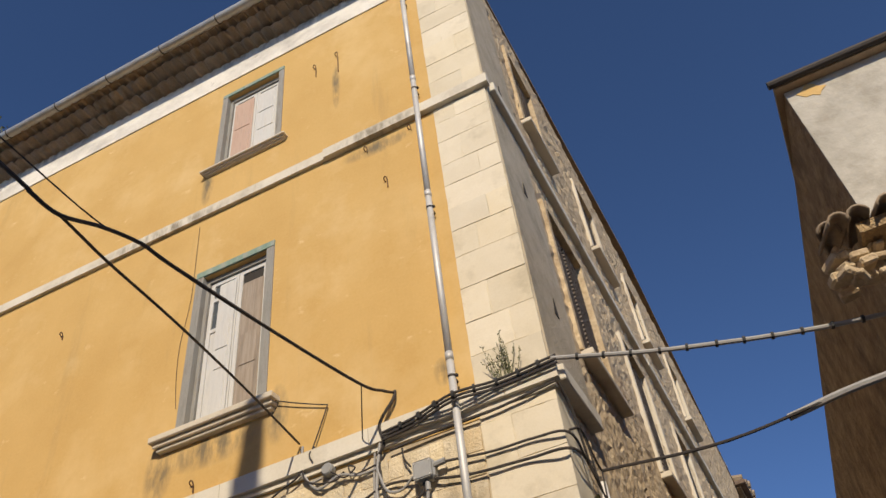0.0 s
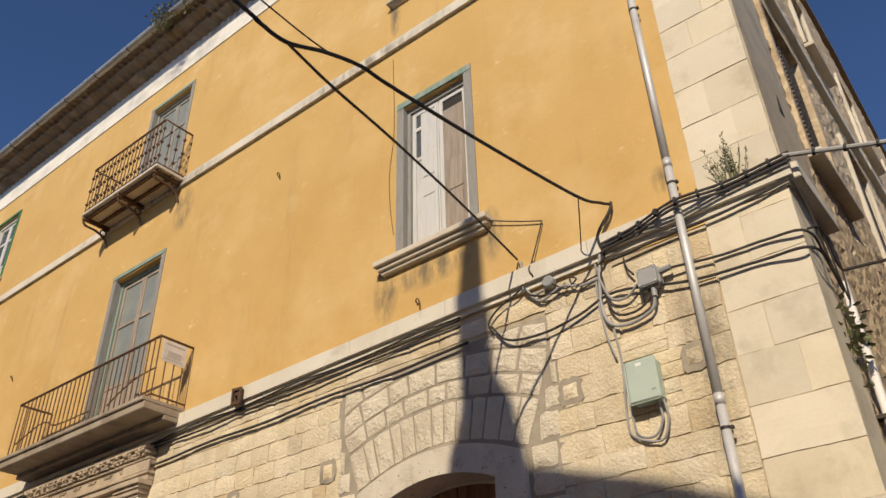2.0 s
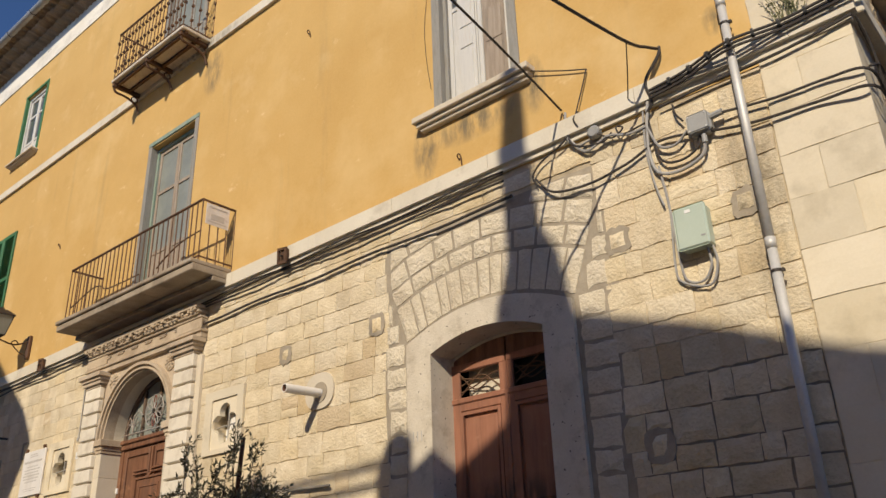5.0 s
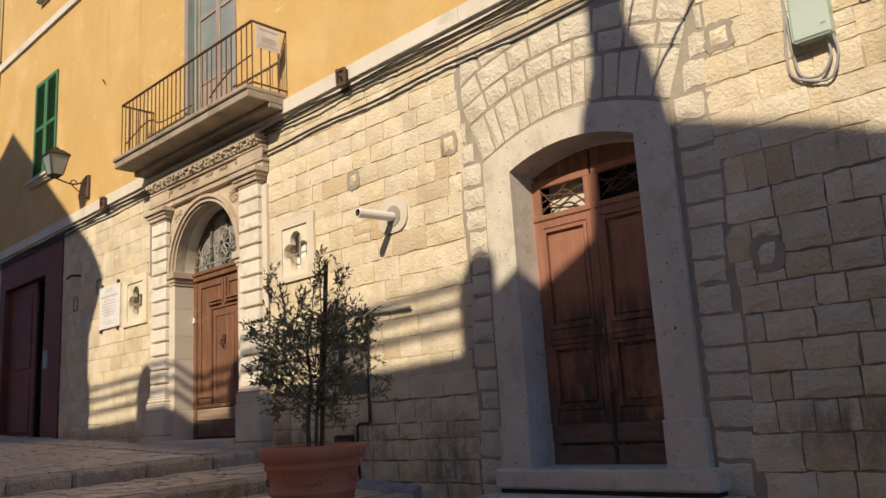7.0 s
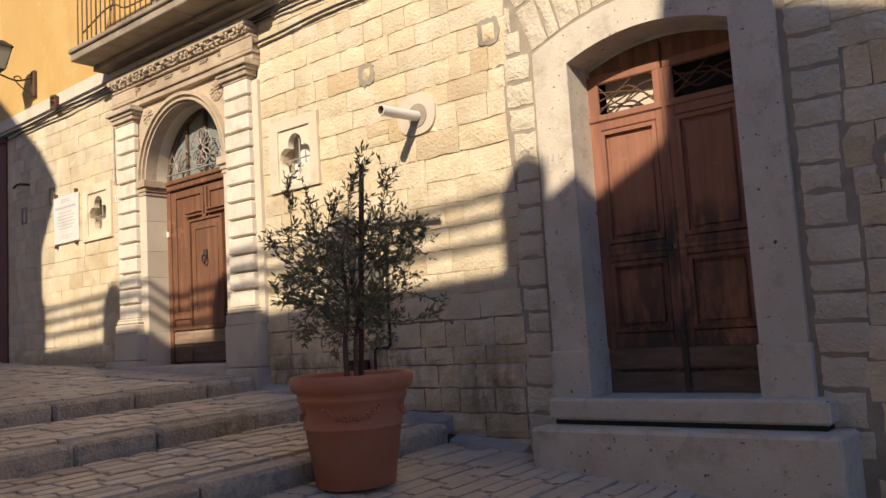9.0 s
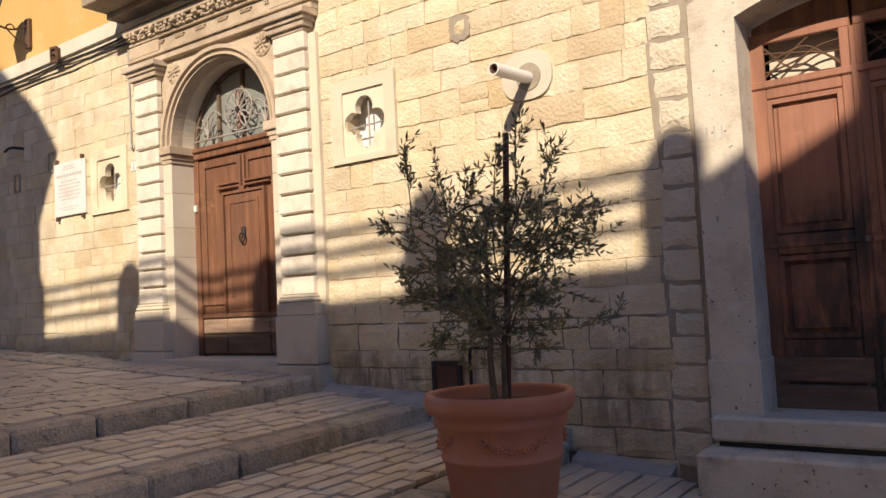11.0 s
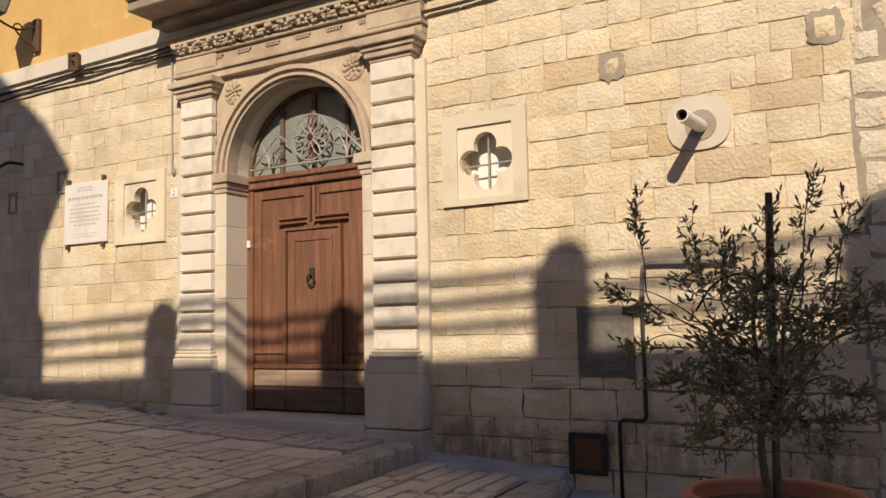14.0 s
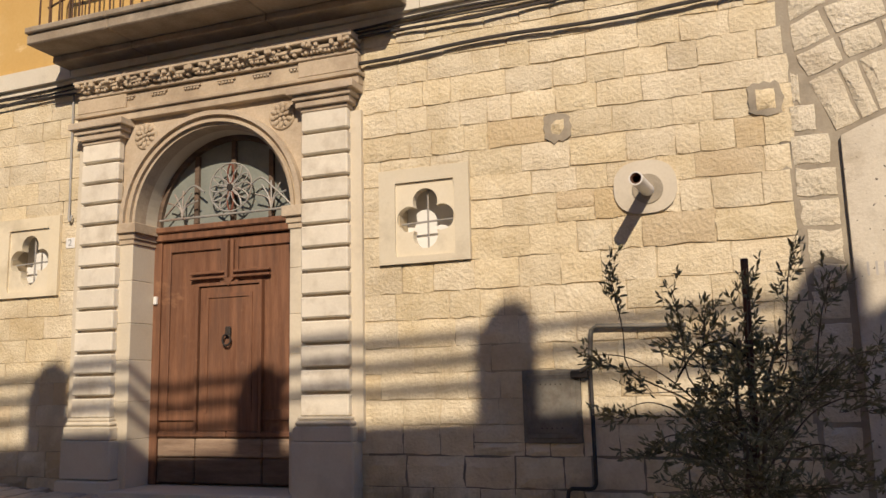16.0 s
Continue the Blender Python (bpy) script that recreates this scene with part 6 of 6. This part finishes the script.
# herb growing on the corner ledge
herb = thing("wall_herb", (9.75, -0.05, 4.74), "dry weed growing on the stone ledge", "plant")
rh = random.Random(2)
for i in range(16):
    bm = bmesh.new()
    x = 9.72 + rh.uniform(-0.1, 0.14)
    top = Vector((x + rh.uniform(-0.12, 0.12), -0.06 + rh.uniform(-0.08, 0.02), 4.74 + rh.uniform(0.18, 0.5)))
    base = Vector((x, -0.04, 4.72))
    tube(bm, [base, base.lerp(top, 0.5) + Vector((0.01, 0, 0)), top], 0.005, 4, taper=0.4)
    for j in range(14):
        p = base.lerp(top, rh.uniform(0.25, 1))
        d = Vector((rh.uniform(-1, 1), rh.uniform(-1, 1), rh.uniform(0, 1))).normalized() * 0.03
        s = d.cross(Vector((0.3, 0.5, 0.8))).normalized() * 0.006
        q = [bm.verts.new(c) for c in (p, p + d * 0.5 + s, p + d, p + d * 0.5 - s)]
        bm.faces.new(q)
    part("stem", bm, "herb", herb)
for bx, by, bz, n_ in ((CORNER + 0.06, 0.42, 3.2, 60), (0.1, -0.7, 13.35, 240), (0.75, -0.66, 13.5, 160)):
    hb = thing("wall_weed", (bx, by, bz), "green weed rooted in the masonry", "plant")
    bm = bmesh.new()
    for i in range(n_):
        p = Vector((bx + rh.gauss(0, 0.18 if bz > 5 else 0.05), by + rh.gauss(0, 0.1), bz + rh.gauss(0, 0.14)))
        d = Vector((rh.uniform(-1, 1), rh.uniform(-1, 1), rh.uniform(-0.5, 1))).normalized() * 0.09
        s = d.cross(Vector((0.3, 0.5, 0.8))).normalized() * 0.025
        bm.faces.new([bm.verts.new(c) for c in (p, p + d * 0.5 + s, p + d, p + d * 0.5 - s)])
    part("foliage", bm, "herb", hb)

# ---- side wall openings on the alley ----
for i, (a, b, c, d) in enumerate(SIDE_H[:9]):
    sw = thing("window_%d" % (9 + i), (CORNER, (a + b) / 2, c), "alley window with grey louvred shutters and stone sill", "window", "", "structure")
    X = CORNER
    for y0, y1 in ((a + 0.02, (a + b) / 2 - 0.01), ((a + b) / 2 + 0.01, b - 0.02)):
        lf = part("shutter", boxbm(X - 0.1, X - 0.06, y0, y1, c, d), "shutter", sw)
        for k in range(int((d - c) / 0.07)):
            part("louvre", boxbm(X - 0.065, X - 0.03, y0 + 0.05, y1 - 0.05, c + 0.04 + k * 0.07, c + 0.075 + k * 0.07), "shutter", lf)
    for y0, y1 in ((a - 0.12, a), (b, b + 0.12)):
        part("side_stone", boxbm(X - 0.1, X + 0.045, y0, y1, c, d + 0.1), "smooth" if i > 1 else "rubble", sw)
    part("head_stone", boxbm(X - 0.1, X + 0.05, a, b, d, d + 0.14), "rubble", sw)
    part("window_sill", boxbm(X - 0.1, X + 0.15, a - 0.1, b + 0.1, c - 0.09, c, 0.01), "smooth", sw)
part("door_leaf", boxbm(CORNER - 0.1, CORNER - 0.05, 1.9, 3.2, 0.2, 3.1), "darkwood", thing("door_4", (CORNER, 2.5, 0.2), "dark shutter door on the alley", "door", "", "structure"))
part("shutter", boxbm(CORNER - 0.1, CORNER - 0.05, 3.9, 4.7, 3.0, 4.1), "darkwood", thing("window_18", (CORNER, 4.3, 3.0), "small dark alley window", "window", "", "structure"))
side_band = thing("side_string_course", (CORNER, 4, 9.2), "worn stone ledge along the side wall", "string course", "", "structure")
for y0, y1, z, o in ((0.0, 1.1, 4.72, 0.12), (0.1, 3.5, 9.3, 0.1), (3.5, 7.4, 9.3, 0.09), (7.4, 12.9, 9.3, 0.1), (12.9, 17.8, 9.3, 0.09), (17.8, 22.9, 9.3, 0.1)):
    part("band_stone", boxbm(CORNER - 0.05, CORNER + o, y0, y1, z - 0.17, z, 0.01), "band", side_band)
# flat near-black triangles stand in for the shade inside putlog holes
for y, z in ((0.75, 5.95), (0.72, 7.85), (0.7, 9.9), (1.9, 11.0), (6.0, 4.6)):
    part("putlog_hole", prismbm([(-0.06, -0.13), (0.06, -0.13), (0.02, 0.13)], -0.004, 0.004), "dark", side_band).matrix_basis = pose(CORNER + 0.02, y, z, 0, 0, 90)
sp = single("side_conduit", tubebm([(CORNER + 0.07, 0.62, 3.8), (CORNER + 0.07, 0.62, 1.5), (CORNER + 0.07, 0.62, -1.2)], 0.035, 10), "pvc", "pale plastic conduit down the alley wall", "pipe", smooth=True)
part("strap", boxbm(CORNER, CORNER + 0.115, 0.57, 0.67, 2.6, 2.63), "darkiron", sp)

# tiled pent roof on the corner house
pent = thing("pent_roof", (13.9, 0.1, 5.0), "ragged small tiled roof with broken masonry edge", "roof")
part("core", boxbm(12.95, 22, -0.35, 0.3, 4.66, 4.76), "rubble_brown", pent)
rp = random.Random(9)
for i in range(24):
    x = 12.8 + 0.19 * i
    for j in range(2):
        o = new("tile", tile_mesh)
        o.parent = pent
        o.matrix_parent_inverse = Matrix.Translation(-pent.location)
        o.matrix_basis = pose(x, -0.2 + 0.2 * j + rp.uniform(-0.06, 0.03), 4.8 + 0.07 * j + rp.uniform(0, 0.03), 14, rp.uniform(-8, 8), rp.uniform(-10, 10))
for i in range(26):
    e = rp.uniform(0.05, 0.11)
    bm = boxbm(-e, e, -e * 0.8, e * 0.8, -e * 0.45, e * 0.45, e * 0.2, m=pose(12.85 + rp.uniform(-0.15, 0.3), rp.uniform(-0.35, 0.2), 4.52 + rp.uniform(-0.25, 0.18), rp.uniform(-20, 20), rp.uniform(-20, 20), rp.uniform(0, 180)))
    part("rubble_stone", bm, "rubble", pent)

# ---- pieces of walls and pavings ----
rb2 = random.Random(12)


def stone_mesh(i, rough, inset, ragged=1.0):
    """A unit block, x and z from 0 to 1, face near y = 0 with an uneven dressed front."""
    r = random.Random(100 + i)
    bm = bmesh.new()
    back = [bm.verts.new((x, 0.04, z)) for x, z in ((0, 0), (1, 0), (1, 1), (0, 1))]
    n_ = 4
    g = [[None] * n_ for _ in range(n_)]
    for a in range(n_):
        for b in range(n_):
            u, w = a / (n_ - 1), b / (n_ - 1)
            edge = a in (0, n_ - 1) or b in (0, n_ - 1)
            y = (r.uniform(0.0, 0.004) if edge else -r.uniform(0.2, 1.0) * rough)
            x = inset + u * (1 - 2 * inset) + (0 if a in (0, n_ - 1) else r.uniform(-0.05, 0.05)) + (ragged * r.uniform(-0.014, 0.014) if edge else 0)
            z = inset * 1.6 + w * (1 - 3.2 * inset) + (0 if b in (0, n_ - 1) else r.uniform(-0.05, 0.05)) + (ragged * r.uniform(-0.03, 0.03) if edge else 0)
            g[a][b] = bm.verts.new((x, y, z))
    for a in range(n_ - 1):
        for b in range(n_ - 1):
            bm.faces.new((g[a][b], g[a + 1][b], g[a + 1][b + 1], g[a][b + 1]))
    rim = [g[a][0] for a in range(n_)] + [g[n_ - 1][b] for b in range(1, n_)] + [g[a][n_ - 1] for a in range(n_ - 2, -1, -1)] + [g[0][b] for b in range(n_ - 2, 0, -1)]
    corner = {0: back[0], n_ - 1: back[1], 2 * n_ - 2: back[2], 3 * n_ - 3: back[3]}
    cur = back[0]
    for k in range(len(rim)):
        nxt = corner.get((k + 1) % len(rim), cur)
        f = [cur, nxt, rim[(k + 1) % len(rim)], rim[k]] if nxt is not cur else [cur, rim[(k + 1) % len(rim)], rim[k]]
        bm.faces.new(f)
        cur = nxt
    bmesh.ops.recalc_face_normals(bm, faces=bm.faces)
    me = bpy.data.meshes.new("stone_block")
    bm.to_mesh(me)
    bm.free()
    return me


def piece(name, me, parent, m):
    o = new(name, me)
    o.parent = parent
    o.matrix_basis = m
    return o


BLOCKS = []
for i in range(14):
    me = stone_mesh(i, 0.007, 0.009, 1.5)
    me.materials.append(M["stone"])
    BLOCKS.append(me)
ROUGH = []
for i in range(12):
    me = stone_mesh(20 + i, 0.024, 0.018, 1.7)
    me.materials.append(M["stone"])
    ROUGH.append(me)
WORN = []
for i in range(8):
    me = stone_mesh(90 + i, 0.003, 0.004, 0.7)
    me.materials.append(M["stone"])
    WORN.append(me)
JAMB = []
for i in range(6):
    me = stone_mesh(40 + i, 0.02, 0.03, 2.6)
    me.materials.append(M["archstone"])
    JAMB.append(me)
ASHLAR = []
for i in range(4):
    me = stone_mesh(60 + i, 0.002, 0.0025, 0.35)
    me.materials.append(M["quoin"])
    ASHLAR.append(me)


def block(x0, x1, z0, z1, y=0.0, name="stone_block", kinds=BLOCKS, parent=None):
    if kinds is BLOCKS and x1 < -1.6 and z1 > 1.2:
        kinds = WORN
    if kinds is BLOCKS and (z1 < 0.75 or (x0 > 7.6 and z1 < 2.0)):
        kinds = ROUGH
    m = Matrix.Translation((x0, y + rb2.uniform(-0.006, 0.002), z0)) @ Matrix.Diagonal((x1 - x0, 1, z1 - z0, 1))
    return piece(name, rb2.choice(kinds), parent or wall_front, m)


FITTED = ((1.56, 2.4, 2.16, 3.0), (-2.92, -2.08, 2.11, 2.95), (2.7, 3.02, -0.14, 0.19), (2.8, 3.27, 0.65, 1.22), (3.09, 3.28, 3.1, 3.32), (4.69, 4.9, 3.1, 3.34), (7.78, 8.0, 3.18, 3.4), (8.98, 9.18, 3.16, 3.38), (7.93, 8.15, 1.3, 1.55))


def jamb_edge(z, side):
    """Where the uneven strip of stones beside the tall door ends at a height."""
    return 4.96 - 0.035 * math.sin(z * 23.0) if side < 0 else 7.75 + 0.04 * math.sin(z * 31.0)


def taken(z0, z1):
    """What the surrounds occupy of a course."""
    mid = (z0 + z1) / 2
    out = [(XC - 1.63, XC + 1.63)] if mid > 3.8 else [(XC - 1.57, XC + 1.57)]
    out.append((-12, -5.62))
    for a, b, c, d in FITTED:
        if z1 - 0.05 > c and z0 + 0.05 < d:
            out.append((a, b))
    if mid < 4.15:
        out.append((jamb_edge(mid, -1), jamb_edge(mid, 1)))
    return sorted(out)


LEVELS = (-1.0, -0.78, -0.55, -0.33, -0.1, 0.12, 0.29, 0.545, 0.79, 1.0, 1.22, 1.436, 1.67, 1.9, 2.153, 2.409, 2.66, 2.864, 3.1, 3.334, 3.56, 3.79, 4.0, 4.19, 4.37)
LEVELS_R = (-1.25, -0.98, -0.72, -0.47, -0.2, 0.075, 0.31, 0.525, 0.755, 0.98, 1.205, 1.405, 1.7, 1.95, 2.25, 2.45, 2.65, 2.9, 3.14, 3.4, 3.64, 3.9, 4.14, 4.37)
for bay0, bay1, levels in ((-5.6, -1.7, LEVELS), (1.2, 5.0, LEVELS), (5.0, 7.72, LEVELS), (7.7, 9.41, LEVELS_R)):
    for z, top in zip(levels, levels[1:]):
        h = top - z
        used = taken(z, top)
        x = bay0
        while x < bay1 - 0.01:
            hit = [u for u in used if u[0] <= x + 0.01 < u[1]]
            if hit:
                x = hit[0][1]
                continue
            ahead = min([u[0] for u in used if u[0] > x] + [bay1])
            w = rb2.choice((0.2, 0.26, 0.31, 0.35, 0.39, 0.44, 0.5, 0.56)) * rb2.uniform(0.88, 1.12) * (0.8 if bay0 > 7 else 1.0)
            if ahead - x - w < 0.17:
                w = ahead - x
            if w > 0.78:
                w = w / 2
            if top > ground_z(x, 0) - 0.1 and w > 0.05:
                if rb2.random() < 0.03 and h > 0.21 and w > 0.3:
                    zm = z + h * rb2.uniform(0.4, 0.6)
                    block(x + 0.002, x + w - 0.002, z + 0.002, zm - 0.002)
                    block(x + 0.002, x + w - 0.002, zm + 0.002, top - 0.002)
                else:
                    block(x + 0.002, x + w - 0.002, z + 0.002, top - 0.002)
            x += w
        # stones cut to fit above and below what is let into the wall
        for a, b, c, d in FITTED:
            if bay0 < a and b < bay1 and top - 0.05 > c and z + 0.05 < d:
                for za, zb in ((z, c), (d, top)):
                    if zb - za > 0.035:
                        xm = a + (b - a) * rb2.uniform(0.4, 0.6)
                        for xa, xb in (((a, xm), (xm, b)) if b - a > 0.4 else ((a, b),)):
                            block(xa + 0.002, xb - 0.002, za + 0.002, zb - 0.002)
for a, b, c, d in ((7.72, 9.41, -1.5, 2.1), (1.42, 4.98, -1.0, 0.72)):
    setting("repointed_mortar", boxbm(a, b, 0.0065, 0.012, c, d), "repoint", "dark grey repointed joints low on the wall", "mortar")
# cement patches with a stone inside, where old holes were closed
for a, b, c, d in ((3.09, 3.28, 3.1, 3.32), (4.69, 4.9, 3.1, 3.34), (7.78, 8.0, 3.18, 3.4), (8.98, 9.18, 3.16, 3.38), (7.93, 8.15, 1.3, 1.55)):
    rim = []
    for k in range(20):
        t_ = 2 * math.pi * k / 20
        m_ = max(abs(math.cos(t_)), abs(math.sin(t_))) ** 0.75
        rim.append(((a + b) / 2 + math.cos(t_) / m_ * ((b - a) / 2 + rb2.uniform(0.0, 0.035)), (c + d) / 2 + math.sin(t_) / m_ * ((d - c) / 2 + rb2.uniform(0.0, 0.035))))
    patch = single("cement_patch", prismbm(rim, -0.011, 0.03), "cement", "grey cement patch round an old closed hole", "patch", "patches on the wall")
    block(a + 0.035, b - 0.035, c + 0.035, d - 0.035, -0.011, kinds=ROUGH)
# relieving arch over the tall door
bm = bmesh.new()
slab_with_holes(bm, 4.87, 7.85, -0.9, 4.14, 0.004, 0.018, [HOLES[1]])
setting("arch_mortar", bm, "cement", "wide grey cement joints round the tall door", "mortar")


def wedge(p, q, r, s):
    """A stone between four face corners (x, z), slightly shrunk, as a part of the wall."""
    c = (sum(k[0] for k in (p, q, r, s)) / 4, sum(k[1] for k in (p, q, r, s)) / 4)
    rim = []
    for k, m_ in zip((p, q, r, s), (q, r, s, p)):
        for u in (0.0, 0.33, 0.67):
            x, z = k[0] + (m_[0] - k[0]) * u, k[1] + (m_[1] - k[1]) * u
            d = Vector((c[0] - x, c[1] - z)).normalized()
            e = (0.017 if u == 0 else 0.01) + rb2.uniform(-0.007, 0.007)
            rim.append((x + d.x * e, z + d.y * e))
    bm = bmesh.new()
    back = [bm.verts.new((x, 0.03, z)) for x, z in rim]
    front = [bm.verts.new((x + (c[0] - x) * 0.06, rb2.uniform(-0.006, 0.001), z + (c[1] - z) * 0.06)) for x, z in rim]
    core = [bm.verts.new((x + (c[0] - x) * 0.55, rb2.uniform(-0.02, -0.008), z + (c[1] - z) * 0.55)) for x, z in rim]
    for i in range(12):
        bm.faces.new((front[i - 1], front[i], core[i], core[i - 1]))
        bm.faces.new((back[i - 1], back[i], front[i], front[i - 1]))
    bm.faces.new(core)
    return part("voussoir", bm, "archstone", wall_front)


def ext(u, k):
    """A point k metres out from the arch back, u from -1 to 1 along it."""
    return max(5.0, min(7.71, TC + u * (HW + 0.36 + 0.37 * k))), min(4.13, 2.87 + k + 0.26 * (1 - u * u))


for k0, k1, n_ in ((0.01, 0.46, 13), (0.46, 0.67, 9), (0.67, 0.92, 8), (0.92, 1.2, 7)):
    us = [-1 + 2 * i / n_ + (rb2.uniform(-0.03, 0.03) if 0 < i < n_ else 0) for i in range(n_ + 1)]
    for u0, u1 in zip(us, us[1:]):
        c = [ext(u0, k0), ext(u1, k0), ext(u1, k1), ext(u0, k1)]
        if min(c[2][1] - c[1][1], c[3][1] - c[0][1]) > 0.09:
            wedge(*c)
for x0, x1 in ((5.0, 5.27), (7.4, 7.7)):
    z = -0.6
    while z < 4.1:
        h = rb2.uniform(0.18, 0.28)
        x0 = jamb_edge(z + h / 2, -1) + 0.012 if x0 < TC else x0
        x1 = jamb_edge(z + h / 2, 1) - 0.012 if x0 > TC else x1
        out_ = HW + 0.38 + 0.37 * max(0, z + h - 2.87)
        xa, xb = (x0, min(x1, TC - out_)) if x0 < TC else (max(x0, TC + out_), x1)
        if xb - xa > 0.06:
            block(xa + 0.006, xb - 0.006, z + 0.006, min(z + h, 4.13) - 0.006, -0.002, kinds=JAMB)
        z += h
# corner quoins
setting("quoin_bed", boxbm(9.425, CORNER - 0.01, -0.004, 0.02, -1.9, 12.9), "quoin", "mortar bed of the corner quoins", "mortar")
bm = boxbm(CORNER - 0.02, CORNER - 0.004, 0.0, 0.55, -1.9, 13.4)
setting("quoin_return", bm, "quoin", "rough return of the corner stones", "wall")
setting("alley_render", boxbm(CORNER - 0.03, CORNER + 0.014, 0.02, 1.32, 4.76, 13.2), "alley_render", "rough beige render beside the corner stones", "wall")
z = -1.3
i = 0
while z < 12.85:
    h = rb2.uniform(0.36, 0.46)
    if z < 4.5 < z + h + 0.1:
        z2 = 4.5
    elif z < 9.1 < z + h + 0.1:
        z2 = 9.1
    else:
        z2 = z + h
    cut = 9.42 + (0.3 if i % 2 else 0.48)
    for xa, xb in (((9.42, cut), (cut, CORNER)) if i % 3 else ((9.42, CORNER),)):
        block(xa + 0.002, xb - 0.002, z + 0.002, z2 - 0.002, -0.012, "quoin_stone", ASHLAR)
    z = {4.5: 4.74, 9.1: 9.3}.get(z2, z2)
    i += 1

# ---- kerbs and cobbles ----
steps = thing("street_steps", (2.6, -3, -0.3), "worn stone kerb steps across the sloping street", "steps", "", "structure")
for kx, seed in ((1.3, 1), (2.7, 2), (4.12, 3)):
    r = random.Random(seed)
    y = -0.12
    while y > -9.4:
        l_ = r.uniform(0.6, 1.15)
        bm = bmesh.new()
        v = box(bm, kx - 0.3, kx + r.uniform(-0.012, 0.012), y - l_ + 0.006, y - 0.006, -0.24, 0.0, 0.03)
        for q in bm.verts:
            top = q.co.z > -0.1
            q.co.z += ground_z(kx - 0.001, q.co.y) + (r.uniform(-0.004, 0.004) if top else 0)
            q.co.x += 0.02 * math.sin(q.co.y * 1.3 + seed)
        part("kerb_stone", bm, "kerb", steps)
        y -= l_
COBS = []
for i in range(6):
    me = stone_mesh(70 + i, 0.01, 0.02, 1.3)
    me.transform(Matrix.Rotation(radians(-90), 4, "X"))
    me.materials.append(M["cobble"])
    COBS.append(me)
pave = tagged(new("pavement"), "worn rectangular cobbles laid in rows up the street", "pavement", "", "structure")
rest_v, rest_f = [], []
near = 0
for xa, xb in ((-10.0, 1.0), (1.32, 2.4), (2.72, 3.82), (4.14, 16.0)):
    x = xb
    row = 0
    while x > xa + 0.05:
        w = min(rb2.uniform(0.12, 0.165), x - xa)
        y = -0.06 - rb2.uniform(0, 0.2)
        while y > -9.3:
            l_ = rb2.uniform(0.2, 0.44) if y < -0.9 or xb < 1.2 else rb2.uniform(0.5, 0.9)
            if xb == 1.0 and y > -1.2 and y - l_ < -0.8:
                if y < -0.72:
                    y = -1.2
                    continue
                l_ = y + 0.8
            zc = ground_z(x - w / 2, y - l_ / 2) + rb2.uniform(-0.006, 0.004)
            slope_x = (ground_z(x - 0.001, y) - ground_z(x - w + 0.001, y)) / w
            tilt_y = -0.03 * -1 if y > -4.5 else 0.0
            m = Matrix(((w - 0.018, 0, 0, x - w), (0, l_ - 0.011, 0, y - l_), (slope_x * w, tilt_y * l_, 1, zc), (0, 0, 0, 1)))
            me = rb2.choice(COBS)
            if 1.3 < xb < 4 and y > -4.6 and near < 330:
                near += 1
                piece("cobble", me, pave, m)
            else:
                k = len(rest_v)
                rest_v.extend([tuple(m @ v.co) for v in me.vertices])
                rest_f.extend([tuple(k + q for q in p.vertices) for p in me.polygons])
            y -= l_
        x -= w
# a band of larger worn slabs along the upper terrace
x = 0.98
while x > -9.8:
    w = rb2.uniform(0.45, 0.85)
    slope = (ground_z(x, -1) - ground_z(x - w, -1)) / w
    m = Matrix(((w - 0.012, 0, 0, x - w), (0, 0.385, 0, -1.192), (slope * w, 0.03 * 0.385, 1, ground_z(x - w / 2, -1.0) - 0.002), (0, 0, 0, 1)))
    piece("paving_slab", rb2.choice(COBS), pave, m)
    x -= w
me = bpy.data.meshes.new("cobble_field")
me.from_pydata(rest_v, [], rest_f)
me.materials.append(M["cobble"])
field = new("cobble_field", me)
field.parent = pave
tagged(field, "rows of worn cobbles", "", "", "stuff")
# cement fillet at the wall foot
bm = bmesh.new()
for k, (x0, x1) in enumerate(((1.36, 2.66), (2.72, 4.08), (4.14, 4.95))):
    a = [bm.verts.new((x, y, ground_z(min(x, x1 - 0.002), 0) + dz)) for x in (x0, x1) for y, dz in ((0.01, -0.1), (-0.2, -0.1), (-0.14, 0.012), (0.01, 0.06))]
    for i in range(4):
        bm.faces.new((a[i], a[(i + 1) % 4], a[4 + (i + 1) % 4], a[4 + i]))
    bm.faces.new(a[:4])
    bm.faces.new(a[4:][::-1])
setting("cement_fillet", bm, "fillet", "grey cement fillet along the wall foot", "fillet")
